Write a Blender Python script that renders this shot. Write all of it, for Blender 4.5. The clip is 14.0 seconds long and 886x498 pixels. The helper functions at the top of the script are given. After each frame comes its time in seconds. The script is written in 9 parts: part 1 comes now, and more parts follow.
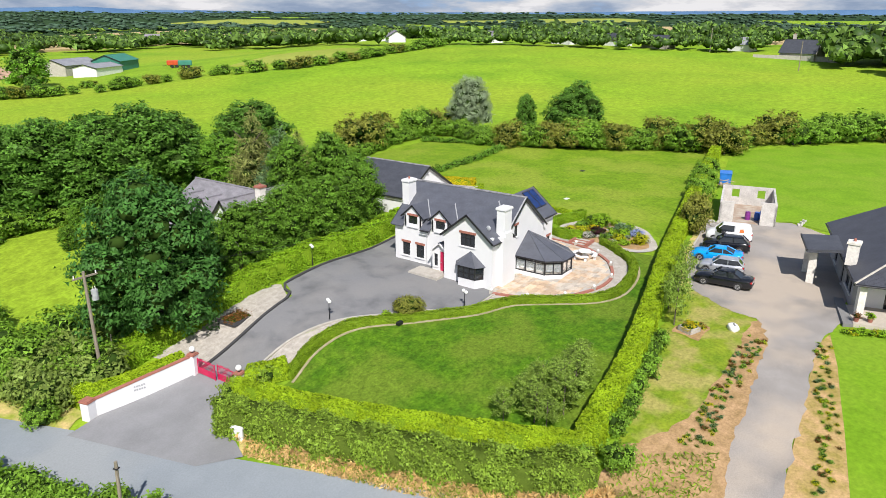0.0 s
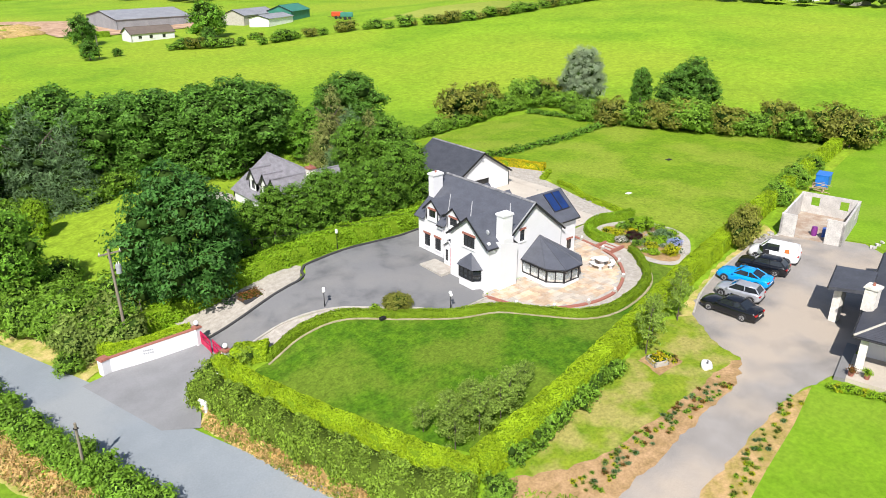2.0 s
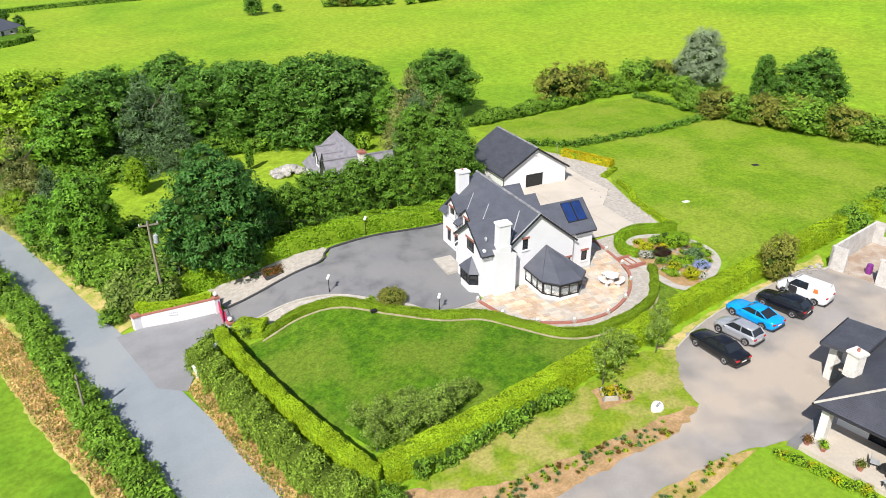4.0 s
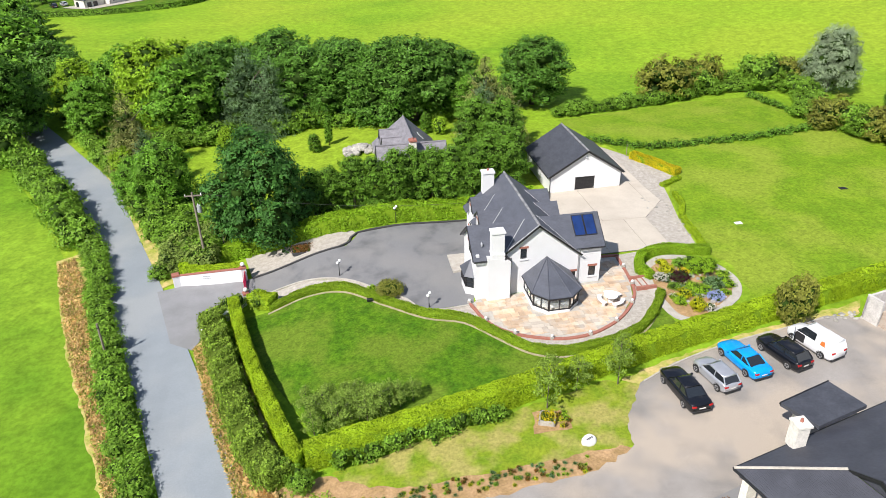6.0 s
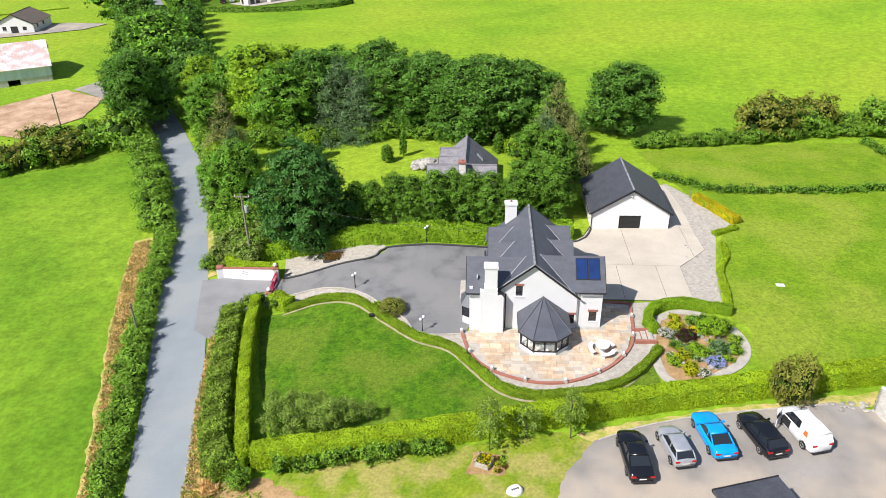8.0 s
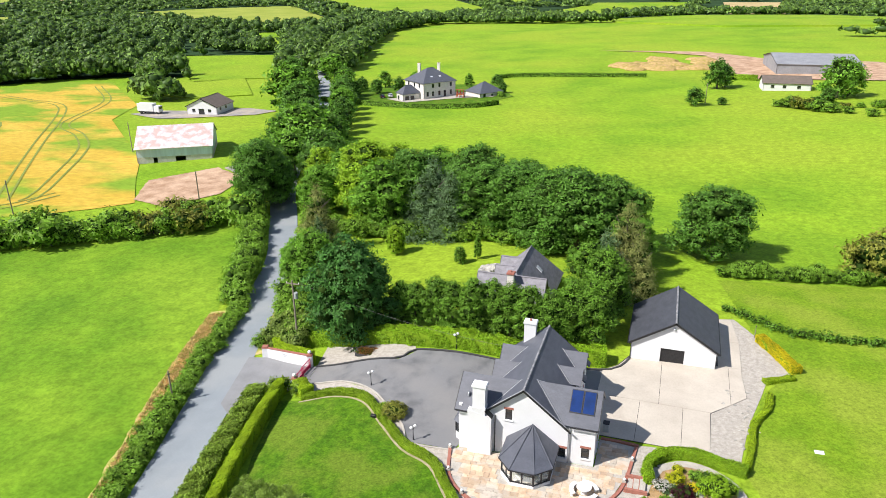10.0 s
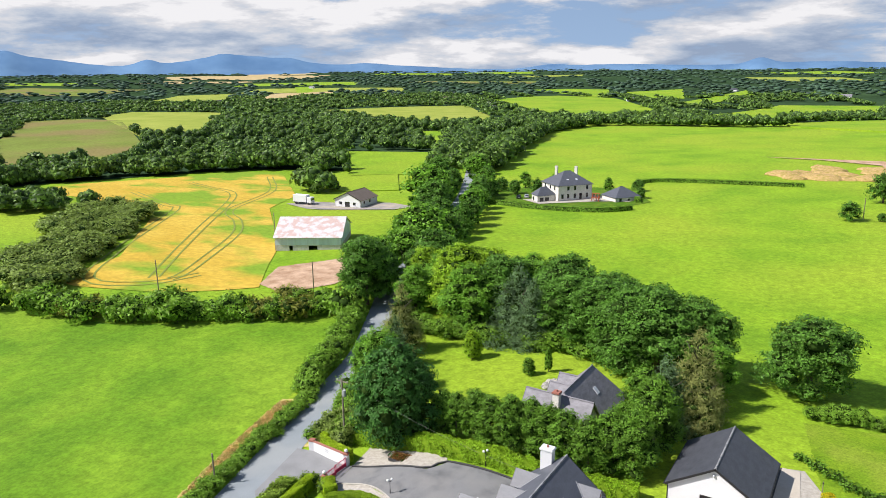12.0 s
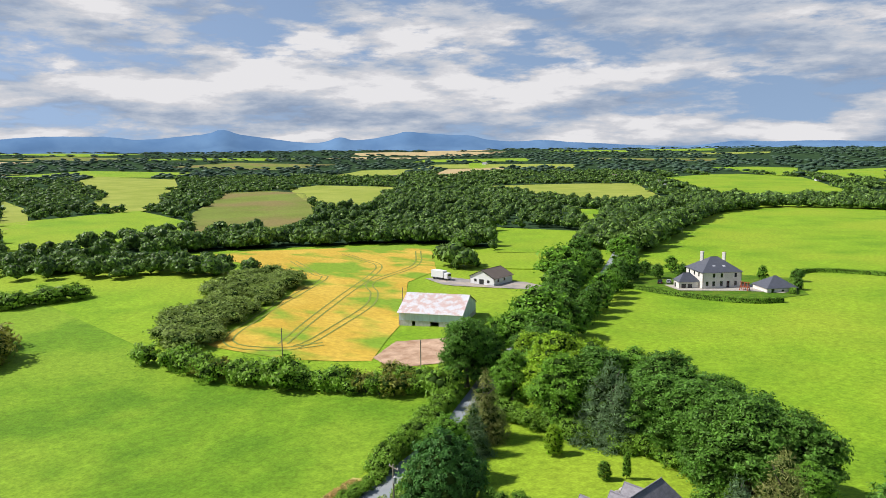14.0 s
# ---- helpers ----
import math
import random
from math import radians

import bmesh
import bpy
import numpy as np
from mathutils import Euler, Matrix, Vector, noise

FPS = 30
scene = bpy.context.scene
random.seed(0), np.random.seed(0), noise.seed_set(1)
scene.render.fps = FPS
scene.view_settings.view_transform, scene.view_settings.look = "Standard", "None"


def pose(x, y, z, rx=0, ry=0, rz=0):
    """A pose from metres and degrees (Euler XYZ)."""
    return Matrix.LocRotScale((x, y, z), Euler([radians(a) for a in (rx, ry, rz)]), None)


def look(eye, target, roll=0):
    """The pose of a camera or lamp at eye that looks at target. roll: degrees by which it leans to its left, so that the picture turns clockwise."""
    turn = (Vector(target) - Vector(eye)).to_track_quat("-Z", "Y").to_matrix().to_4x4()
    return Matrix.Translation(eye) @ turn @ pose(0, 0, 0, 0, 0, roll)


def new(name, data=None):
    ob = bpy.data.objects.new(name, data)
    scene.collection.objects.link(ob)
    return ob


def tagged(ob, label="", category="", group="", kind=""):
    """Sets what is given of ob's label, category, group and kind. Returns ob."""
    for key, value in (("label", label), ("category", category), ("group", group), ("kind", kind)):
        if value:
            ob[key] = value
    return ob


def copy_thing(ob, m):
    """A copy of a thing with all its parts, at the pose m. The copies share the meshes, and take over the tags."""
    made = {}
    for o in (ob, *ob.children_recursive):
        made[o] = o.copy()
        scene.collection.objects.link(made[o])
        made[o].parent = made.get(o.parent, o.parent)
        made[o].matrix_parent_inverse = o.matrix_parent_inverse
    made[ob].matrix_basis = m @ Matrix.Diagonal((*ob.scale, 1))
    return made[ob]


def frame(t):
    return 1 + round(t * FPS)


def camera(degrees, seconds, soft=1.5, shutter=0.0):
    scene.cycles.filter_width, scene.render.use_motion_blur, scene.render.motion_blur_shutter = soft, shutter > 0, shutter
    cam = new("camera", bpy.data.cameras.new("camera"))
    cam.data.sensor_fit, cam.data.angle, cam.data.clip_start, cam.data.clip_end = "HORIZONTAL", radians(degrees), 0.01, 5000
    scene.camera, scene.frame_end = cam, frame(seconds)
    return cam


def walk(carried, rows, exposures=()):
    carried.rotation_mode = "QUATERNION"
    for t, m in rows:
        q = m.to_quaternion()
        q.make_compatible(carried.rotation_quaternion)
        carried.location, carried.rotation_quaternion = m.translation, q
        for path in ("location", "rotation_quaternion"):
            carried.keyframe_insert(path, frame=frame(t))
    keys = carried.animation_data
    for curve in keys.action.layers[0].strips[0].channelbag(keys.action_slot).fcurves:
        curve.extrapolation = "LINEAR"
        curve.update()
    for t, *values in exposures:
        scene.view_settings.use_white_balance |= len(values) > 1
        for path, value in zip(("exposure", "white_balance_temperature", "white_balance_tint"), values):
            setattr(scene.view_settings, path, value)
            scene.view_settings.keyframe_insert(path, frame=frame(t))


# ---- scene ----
cam = camera(63.5, 14.0, soft=0.8)
PATH = [
    (0, (0.268, -0.252, 23.262), (1.818, 0.847, 22.637), 0.2),
    (0.5, (2.464, -3.44, 24.382), (3.931, -2.25, 23.726), -0.1),
    (1, (4.99, -6.357, 25.829), (6.365, -5.084, 25.131), -0.1),
    (1.5, (7.635, -8.973, 27.159), (8.917, -7.625, 26.425), -0.2),
    (2, (10.566, -11.655, 28.503), (11.745, -10.235, 27.733), -0.2),
    (2.5, (13.553, -13.894, 29.807), (14.63, -12.412, 29.004), -0.3),
    (3, (16.665, -16.015, 31.085), (17.636, -14.479, 30.249), -0.3),
    (5.5, (33.768, -23.39, 35.983), (34.194, -21.685, 35.03), -0.8),
    (6, (37.552, -24.2, 36.758), (37.861, -22.48, 35.785), -0.9),
    (6.5, (41.214, -24.712, 37.362), (41.412, -22.984, 36.375), -1.0),
    (7, (44.834, -25.091, 37.902), (44.923, -23.362, 36.901), -0.8),
    (7.5, (48.184, -25.241, 38.602), (48.173, -23.505, 37.609), -0.8),
    (9.8, (64.598, -22.425, 41.32), (64.064, -20.655, 40.558), -0.5),
    (10, (66.049, -22.07, 41.418), (65.468, -20.304, 40.681), -0.4),
    (10.5, (69.21, -21.016, 41.963), (68.521, -19.266, 41.283), -0.4),
    (11, (72.584, -19.714, 42.471), (71.777, -17.99, 41.857), -0.3),
    (11.5, (75.765, -18.198, 43.213), (74.847, -16.51, 42.657), -0.5),
    (12, (79.07, -16.505, 43.811), (78.042, -14.861, 43.321), -0.5),
    (12.5, (82.315, -14.796, 44.671), (81.183, -13.204, 44.244), -0.5),
    (13, (85.274, -12.489, 44.715), (84.035, -10.961, 44.351), -0.6),
    (13.5, (87.481, -9.846, 45.177), (86.151, -8.387, 44.854), -0.7),
    (14, (89.463, -7.29, 45.578), (88.043, -5.91, 45.293), -0.5),
]
walk(cam, [(t, look(eye, target, roll)) for t, eye, target, roll in PATH],
     [(t, stops, 6500, 13) for t, stops in ((0, 0.36), (1.5, 0.52), (5.5, 0.49), (7.5, 0.48), (10, 0.54), (12, 0.44), (14, 0.28))])

# ---- light ----
SUN_TO = Vector((-0.75, -0.66, 1.05)).normalized()
sun = new("sun", bpy.data.lights.new("sun", "SUN"))
sun.data.energy, sun.data.angle, sun.data.color = 5.0, radians(0.6), (1.0, 0.965, 0.91)
sun.matrix_world = look((0, 0, 200), Vector((0, 0, 200)) - SUN_TO)

world = bpy.data.worlds.new("sky")
scene.world = world
world.use_nodes = True
wn, wl = world.node_tree.nodes, world.node_tree.links
wn.clear()


def wnode(kind, **values):
    n = wn.new(kind)
    for key, value in values.items():
        n.inputs[key].default_value = value
    return n


sky = wn.new("ShaderNodeTexSky")
sky.sky_type, sky.sun_disc = "NISHITA", False
sky.sun_elevation = math.asin(SUN_TO.z)
sky.sun_rotation = math.atan2(SUN_TO.x, SUN_TO.y)
sky.altitude = 60
# broken cloud in flattened heaps, smaller and closer together towards the horizon
coord = wn.new("ShaderNodeTexCoord")
split = wn.new("ShaderNodeSeparateXYZ")
wl.new(coord.outputs["Generated"], split.inputs[0])


def wmath(op, a, b=None):
    n = wn.new("ShaderNodeMath")
    n.operation = op
    for i, v in enumerate((a, b)):
        if v is None:
            continue
        if isinstance(v, (int, float)):
            n.inputs[i].default_value = v
        else:
            wl.new(v, n.inputs[i])
    return n.outputs[0]


up = wmath("MAXIMUM", split.outputs["Z"], 0.0)
lift = wmath("ADD", wmath("MULTIPLY", up, 0.7), 0.75)
plan = wn.new("ShaderNodeCombineXYZ")
wl.new(wmath("DIVIDE", split.outputs["X"], lift), plan.inputs[0])
wl.new(wmath("DIVIDE", split.outputs["Y"], lift), plan.inputs[1])
wl.new(wmath("DIVIDE", wmath("MULTIPLY", up, 4.2), lift), plan.inputs[2])


def cloud_noise(scale, detail, rough, shift, draw_in=1.0):
    n = wnode("ShaderNodeTexNoise", Scale=scale, Detail=detail, Roughness=rough)
    at = wn.new("ShaderNodeVectorMath")
    at.operation = "MULTIPLY_ADD"
    at.inputs[1].default_value = (draw_in, draw_in, 1.0)
    at.inputs[2].default_value = shift
    wl.new(plan.outputs[0], at.inputs[0])
    wl.new(at.outputs[0], n.inputs["Vector"])
    return n.outputs["Fac"]


def wramp(fac, stops):
    n = wn.new("ShaderNodeValToRGB")
    for e, (pos, col) in zip((n.color_ramp.elements[0], n.color_ramp.elements[1]), (stops[0], stops[-1])):
        e.position, e.color = pos, (*col, 1)
    for pos, col in stops[1:-1]:
        n.color_ramp.elements.new(pos).color = (*col, 1)
    wl.new(fac, n.inputs[0])
    return n.outputs[0]


SHIFT = Vector((3.1, 1.7, 0.0))
toward = Vector((SUN_TO.x * 0.04, SUN_TO.y * 0.04, 0.16))
heap = cloud_noise(4.0, 14, 0.60, SHIFT)
heap_sunward = cloud_noise(4.0, 14, 0.60, SHIFT + toward)
low_bias = wmath("MULTIPLY", wmath("SUBTRACT", 0.30, up), 0.34)
cover = wmath("ADD", heap, low_bias)
mask = wramp(cover, [(0.47, (0.0, 0.0, 0.0)), (0.55, (1, 1, 1))])
# sunlit edges, grey bases where the heap is thick, and a broader grey sheet
lit = wmath("MULTIPLY", wmath("SUBTRACT", heap, heap_sunward), 2.1)
thick = wmath("MULTIPLY", wmath("MAXIMUM", wmath("SUBTRACT", cloud_noise(0.9, 6, 0.5, (7.3, 2.1, 1.0)), 0.46), 0.0), 1.5)
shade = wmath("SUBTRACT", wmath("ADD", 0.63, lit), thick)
body = wramp(shade, [(0.22, (0.44, 0.57, 0.78)), (0.40, (0.60, 0.72, 0.90)), (0.56, (0.82, 0.91, 1.03)), (0.70, (1.02, 1.05, 1.10)), (0.84, (1.30, 1.31, 1.32))])
aim = wn.new("ShaderNodeCombineXYZ")
wl.new(split.outputs["X"], aim.inputs[0])
wl.new(split.outputs["Y"], aim.inputs[1])
wl.new(wmath("ADD", up, 0.28), aim.inputs[2])
wl.new(aim.outputs[0], sky.inputs["Vector"])
sky_level = wn.new("ShaderNodeVectorMath")
sky_level.operation = "SCALE"
sky_level.inputs["Scale"].default_value = 0.22
wl.new(sky.outputs[0], sky_level.inputs[0])
mixer = wn.new("ShaderNodeMix")
mixer.data_type = "RGBA"
wl.new(mask, mixer.inputs[0])
haze = wn.new("ShaderNodeMix")
haze.data_type = "RGBA"
wl.new(wmath("MULTIPLY", wmath("MAXIMUM", wmath("SUBTRACT", 0.5, up), 0.0), 1.1), haze.inputs[0])
haze.inputs[7].default_value = (0.58, 0.82, 1.12, 1)
wl.new(sky_level.outputs[0], haze.inputs[6])
wl.new(haze.outputs[2], mixer.inputs[6])
wl.new(body, mixer.inputs[7])
back = wnode("ShaderNodeBackground", Strength=0.5)
wl.new(mixer.outputs[2], back.inputs["Color"])
wout = wn.new("ShaderNodeOutputWorld")
wl.new(back.outputs[0], wout.inputs[0])

# ---- materials ----
def mat(name, base, rough=0.8, metal=0.0, dark=None, scale=1.0, detail=4.0, fine=None, fine_amount=0.25, bump=0.0, bump_scale=None,
        random_by="", random_amount=0.25, spec=0.5, patches=None, patch_scale=0.1, stretch=(1, 1, 1), contrast=(0.35, 0.65), through_light=0.0, micro=None, micro_amount=0.3, patch_range=(0.45, 0.62)):
    """A procedural surface: two colours in soft noise, finer grain on top, a third colour in large patches, and relief."""
    m = bpy.data.materials.new(name)
    m.use_nodes = True
    nodes, links = m.node_tree.nodes, m.node_tree.links
    nodes.clear()
    out, bsdf = nodes.new("ShaderNodeOutputMaterial"), nodes.new("ShaderNodeBsdfPrincipled")
    links.new(bsdf.outputs[0], out.inputs[0])
    bsdf.inputs["Roughness"].default_value, bsdf.inputs["Metallic"].default_value = rough, metal
    bsdf.inputs["Specular IOR Level"].default_value = spec
    geo = nodes.new("ShaderNodeNewGeometry")
    place = nodes.new("ShaderNodeVectorMath")
    place.operation = "MULTIPLY"
    place.inputs[1].default_value = stretch
    links.new(geo.outputs["Position"], place.inputs[0])

    def noise_at(s, d=4.0, r=0.55):
        n = nodes.new("ShaderNodeTexNoise")
        n.inputs["Scale"].default_value, n.inputs["Detail"].default_value, n.inputs["Roughness"].default_value = s, d, r
        links.new(place.outputs[0], n.inputs["Vector"])
        return n.outputs["Fac"]

    def spread(fac, a, b):
        n = nodes.new("ShaderNodeMapRange")
        n.inputs["From Min"].default_value, n.inputs["From Max"].default_value = a, b
        links.new(fac, n.inputs["Value"])
        return n.outputs[0]

    def blend(fac, a, b, how="MIX"):
        n = nodes.new("ShaderNodeMix")
        n.data_type, n.blend_type = "RGBA", how
        for v, sock in ((fac, 0), (a, 6), (b, 7)):
            if isinstance(v, (int, float)):
                n.inputs[sock].default_value = v
            elif isinstance(v, tuple):
                n.inputs[sock].default_value = (*v, 1)
            else:
                links.new(v, n.inputs[sock])
        return n.outputs[2]

    dark = dark or tuple(c * 0.8 for c in base)
    colour = blend(spread(noise_at(scale, detail), *contrast), dark, base)
    if patches:
        colour = blend(spread(noise_at(patch_scale, 3.0), *patch_range), colour, patches)
    if fine:
        colour = blend(spread(noise_at(fine, 3.0, 0.65), 0.3, 0.7), blend(1.0, colour, (1 - fine_amount,) * 3, "MULTIPLY"), colour)
    if micro:
        colour = blend(spread(noise_at(micro, 2.0, 0.6), 0.36, 0.6), blend(1.0, colour, (1 - micro_amount,) * 3, "MULTIPLY"), colour)
    if random_by:
        if random_by == "island":
            value = geo.outputs["Random Per Island"]
        else:
            value = nodes.new("ShaderNodeObjectInfo").outputs["Random"]
        lo, hi = blend(1.0, colour, (1 - random_amount,) * 3, "MULTIPLY"), blend(1.0, colour, (1 + random_amount,) * 3, "MULTIPLY")
        colour = blend(value, lo, hi)
    links.new(colour, bsdf.inputs["Base Color"])
    if bump:
        b = nodes.new("ShaderNodeBump")
        b.inputs["Strength"].default_value, b.inputs["Distance"].default_value = min(1.0, bump * 4), bump
        links.new(noise_at(bump_scale or scale * 4, 5.0), b.inputs["Height"])
        links.new(b.outputs[0], bsdf.inputs["Normal"])
    if through_light:
        bsdf.inputs["Transmission Weight"].default_value = 0.0
        leaf = nodes.new("ShaderNodeBsdfTranslucent")
        links.new(colour, leaf.inputs["Color"])
        mixed = nodes.new("ShaderNodeMixShader")
        mixed.inputs[0].default_value = through_light
        links.new(bsdf.outputs[0], mixed.inputs[1])
        links.new(leaf.outputs[0], mixed.inputs[2])
        links.new(mixed.outputs[0], out.inputs[0])
    return m


def glass_mat(name, tint, rough=0.05):
    m = bpy.data.materials.new(name)
    m.use_nodes = True
    b = m.node_tree.nodes["Principled BSDF"]
    b.inputs["Base Color"].default_value = (*tint, 1)
    b.inputs["Roughness"].default_value, b.inputs["Specular IOR Level"].default_value = rough, 0.8
    return m


GRASS = mat("meadow grass", (0.285, 0.465, 0.024), 0.9, dark=(0.185, 0.355, 0.017), scale=0.05, detail=8.0, fine=0.75, fine_amount=0.36, patches=(0.315, 0.445, 0.03), patch_scale=0.014, patch_range=(0.42, 0.6), bump=0.16, bump_scale=0.9, spec=0.12, micro=2.6, micro_amount=0.24)
LAWN = mat("mown lawn", (0.115, 0.245, 0.010), 0.9, dark=(0.068, 0.175, 0.008), scale=1.1, detail=8.0, fine=5.0, fine_amount=0.5, patches=(0.16, 0.255, 0.022), patch_scale=0.22, bump=0.03, bump_scale=5, spec=0.12, contrast=(0.38, 0.62), micro=2.2, micro_amount=0.2)
LAWN_PALE = mat("dry mown lawn", (0.225, 0.365, 0.018), 0.9, dark=(0.165, 0.30, 0.013), scale=0.4, detail=8.0, fine=2.6, fine_amount=0.38, patches=(0.275, 0.375, 0.035), patch_scale=0.11, bump=0.03, bump_scale=5, spec=0.12, contrast=(0.38, 0.62), micro=5.5, micro_amount=0.25)
LAWN_DRY = mat("parched mown lawn", (0.26, 0.335, 0.025), 0.9, dark=(0.165, 0.265, 0.016), scale=0.8, detail=8.0, fine=4.0, fine_amount=0.4, patches=(0.38, 0.35, 0.10), patch_scale=0.35, bump=0.03, bump_scale=5, spec=0.12)
LAWN_FRESH = mat("fresh mown lawn", (0.195, 0.36, 0.016), 0.9, dark=(0.150, 0.295, 0.012), scale=0.35, detail=8.0, fine=3.0, fine_amount=0.3, patches=(0.20, 0.335, 0.022), patch_scale=0.15, bump=0.03, bump_scale=5, spec=0.12)
DRY_BANK = mat("dry weedy bank", (0.56, 0.37, 0.18), 0.95, dark=(0.33, 0.27, 0.07), scale=0.9, detail=8.0, fine=6, fine_amount=0.35, bump=0.06, bump_scale=5, spec=0.1)
PATH_TAN = mat("worn tan path", (0.42, 0.36, 0.24), 0.95, dark=(0.30, 0.27, 0.14), scale=1.5, fine=8, fine_amount=0.3)
VERGE = mat("dry verge grass", (0.62, 0.48, 0.20), 0.95, dark=(0.30, 0.36, 0.05), scale=0.9, fine=5, fine_amount=0.3, bump=0.08, bump_scale=3, spec=0.1)
SOIL = mat("bare sandy soil", (0.50, 0.325, 0.17), 0.95, dark=(0.34, 0.225, 0.10), scale=1.2, fine=6, fine_amount=0.35, bump=0.04, bump_scale=6, spec=0.1)
ROAD = mat("worn road asphalt", (0.255, 0.285, 0.305), 0.85, dark=(0.225, 0.253, 0.27), scale=0.3, detail=8.0, fine=9, fine_amount=0.14, patches=(0.285, 0.305, 0.31), patch_scale=0.10, bump=0.004, bump_scale=30, spec=0.3)
TARMAC = mat("dark drive tarmac", (0.192, 0.194, 0.196), 0.85, dark=(0.125, 0.127, 0.13), scale=0.32, detail=6.0, contrast=(0.36, 0.52), fine=8, fine_amount=0.12, patches=(0.215, 0.213, 0.208), patch_scale=0.2, bump=0.004, bump_scale=30, spec=0.3)
APRON = mat("pale worn tarmac", (0.255, 0.258, 0.262), 0.85, dark=(0.21, 0.212, 0.215), scale=0.4, fine=8, fine_amount=0.12, bump=0.004, bump_scale=30, spec=0.3)
CONCRETE = mat("pale concrete", (0.53, 0.48, 0.40), 0.85, dark=(0.46, 0.41, 0.34), scale=0.4, fine=6, fine_amount=0.12, bump=0.003, bump_scale=20, spec=0.3)
GRAVEL = mat("pale gravel", (0.50, 0.46, 0.40), 0.95, dark=(0.38, 0.35, 0.30), scale=2.5, fine=9, fine_amount=0.3, bump=0.02, bump_scale=14, spec=0.2)
LOT = mat("grey crushed stone", (0.345, 0.322, 0.295), 0.95, dark=(0.255, 0.238, 0.217), scale=0.3, detail=8.0, fine=14, fine_amount=0.22, patches=(0.43, 0.37, 0.30), patch_scale=0.16, bump=0.03, bump_scale=10, spec=0.2)
WHITE = mat("white render", (0.70, 0.705, 0.715), 0.8, dark=(0.66, 0.665, 0.67), scale=0.5, fine=14, fine_amount=0.06, bump=0.004, bump_scale=40, spec=0.3)
SLATE = mat("blue-black slate", (0.100, 0.107, 0.130), 0.5, dark=(0.080, 0.086, 0.104), scale=0.9, fine=5, fine_amount=0.2, spec=0.5, stretch=(1, 1, 3))
DARK_SLATE = mat("fresh dark slate", (0.075, 0.08, 0.095), 0.5, dark=(0.052, 0.056, 0.067), scale=0.9, fine=5, fine_amount=0.3, stretch=(1, 1, 3))
OLD_SLATE = mat("weathered grey slate", (0.27, 0.26, 0.285), 0.7, dark=(0.19, 0.185, 0.20), scale=0.9, fine=5, fine_amount=0.3, stretch=(1, 1, 3))
LEAD = mat("pale lead flashing", (0.42, 0.43, 0.44), 0.6, metal=0.2, scale=2)
RIDGE = mat("weathered grey ridge tile", (0.34, 0.34, 0.345), 0.8, dark=(0.16, 0.165, 0.18), scale=1.6, fine=8, fine_amount=0.3)
BRICK = mat("red brick", (0.42, 0.165, 0.115), 0.85, dark=(0.32, 0.125, 0.09), scale=6, fine=20, fine_amount=0.3)
FRAME = mat("black window frame", (0.02, 0.02, 0.022), 0.45, scale=4)
GLASS = glass_mat("window glass", (0.018, 0.022, 0.026))
CURTAIN = mat("pale curtain cloth", (0.55, 0.53, 0.49), 0.9, scale=3, stretch=(6, 6, 0.3))
RED = mat("crimson gloss paint", (0.52, 0.012, 0.075), 0.35, scale=1.5)
KERB = mat("dark kerb stone", (0.06, 0.06, 0.062), 0.85, scale=2, fine=12)
PALE_STONE = mat("pale concrete kerb", (0.50, 0.47, 0.41), 0.9, dark=(0.40, 0.37, 0.32), scale=1.5, fine=10, fine_amount=0.25)
GLOBE = mat("opal white globe", (0.85, 0.85, 0.84), 0.25, scale=2)
IRON = mat("black painted iron", (0.02, 0.02, 0.022), 0.5, metal=0.3, scale=5)
WOOD_GREY = mat("weathered grey pole wood", (0.30, 0.26, 0.20), 0.9, dark=(0.20, 0.17, 0.13), scale=2, stretch=(6, 6, 0.6), fine=12)
PLASTIC_GREY = mat("grey metal casing", (0.45, 0.47, 0.49), 0.5, metal=0.3, scale=3)
GUTTER = mat("black gutter plastic", (0.018, 0.018, 0.02), 0.45, scale=4)
BLOCKWORK = mat("bare concrete block", (0.62, 0.60, 0.56), 0.95, dark=(0.48, 0.46, 0.43), scale=1.2, fine=9, fine_amount=0.3, random_by="object", random_amount=0.12, bump=0.01, bump_scale=20)
SCREED = mat("dusty concrete floor", (0.48, 0.42, 0.34), 0.95, dark=(0.34, 0.24, 0.17), scale=0.8, fine=7)
FLAG = mat("sandstone flag", (0.62, 0.47, 0.32), 0.85, dark=(0.50, 0.36, 0.24), scale=1.4, fine=9, fine_amount=0.15, random_by="object", random_amount=0.2, patches=(0.52, 0.46, 0.38), patch_scale=0.7)
SOLAR = mat("blue solar collector glass", (0.012, 0.035, 0.14), 0.12, dark=(0.010, 0.025, 0.09), scale=1.2, spec=0.8)
WHEAT = mat("ripe wheat", (0.62, 0.44, 0.075), 0.95, dark=(0.52, 0.35, 0.045), scale=0.06, fine=0.9, fine_amount=0.3, patches=(0.21, 0.34, 0.03), patch_scale=0.05, patch_range=(0.46, 0.56), stretch=(0.5, 0.95, 1), bump=0.08, bump_scale=1.5, spec=0.1)
TRAM = mat("green tractor track in wheat", (0.22, 0.27, 0.035), 0.95, scale=0.5, fine=3)
STUBBLE = mat("cut straw stubble", (0.50, 0.39, 0.20), 0.95, dark=(0.43, 0.33, 0.16), scale=0.04, fine=0.6, fine_amount=0.15, spec=0.1)
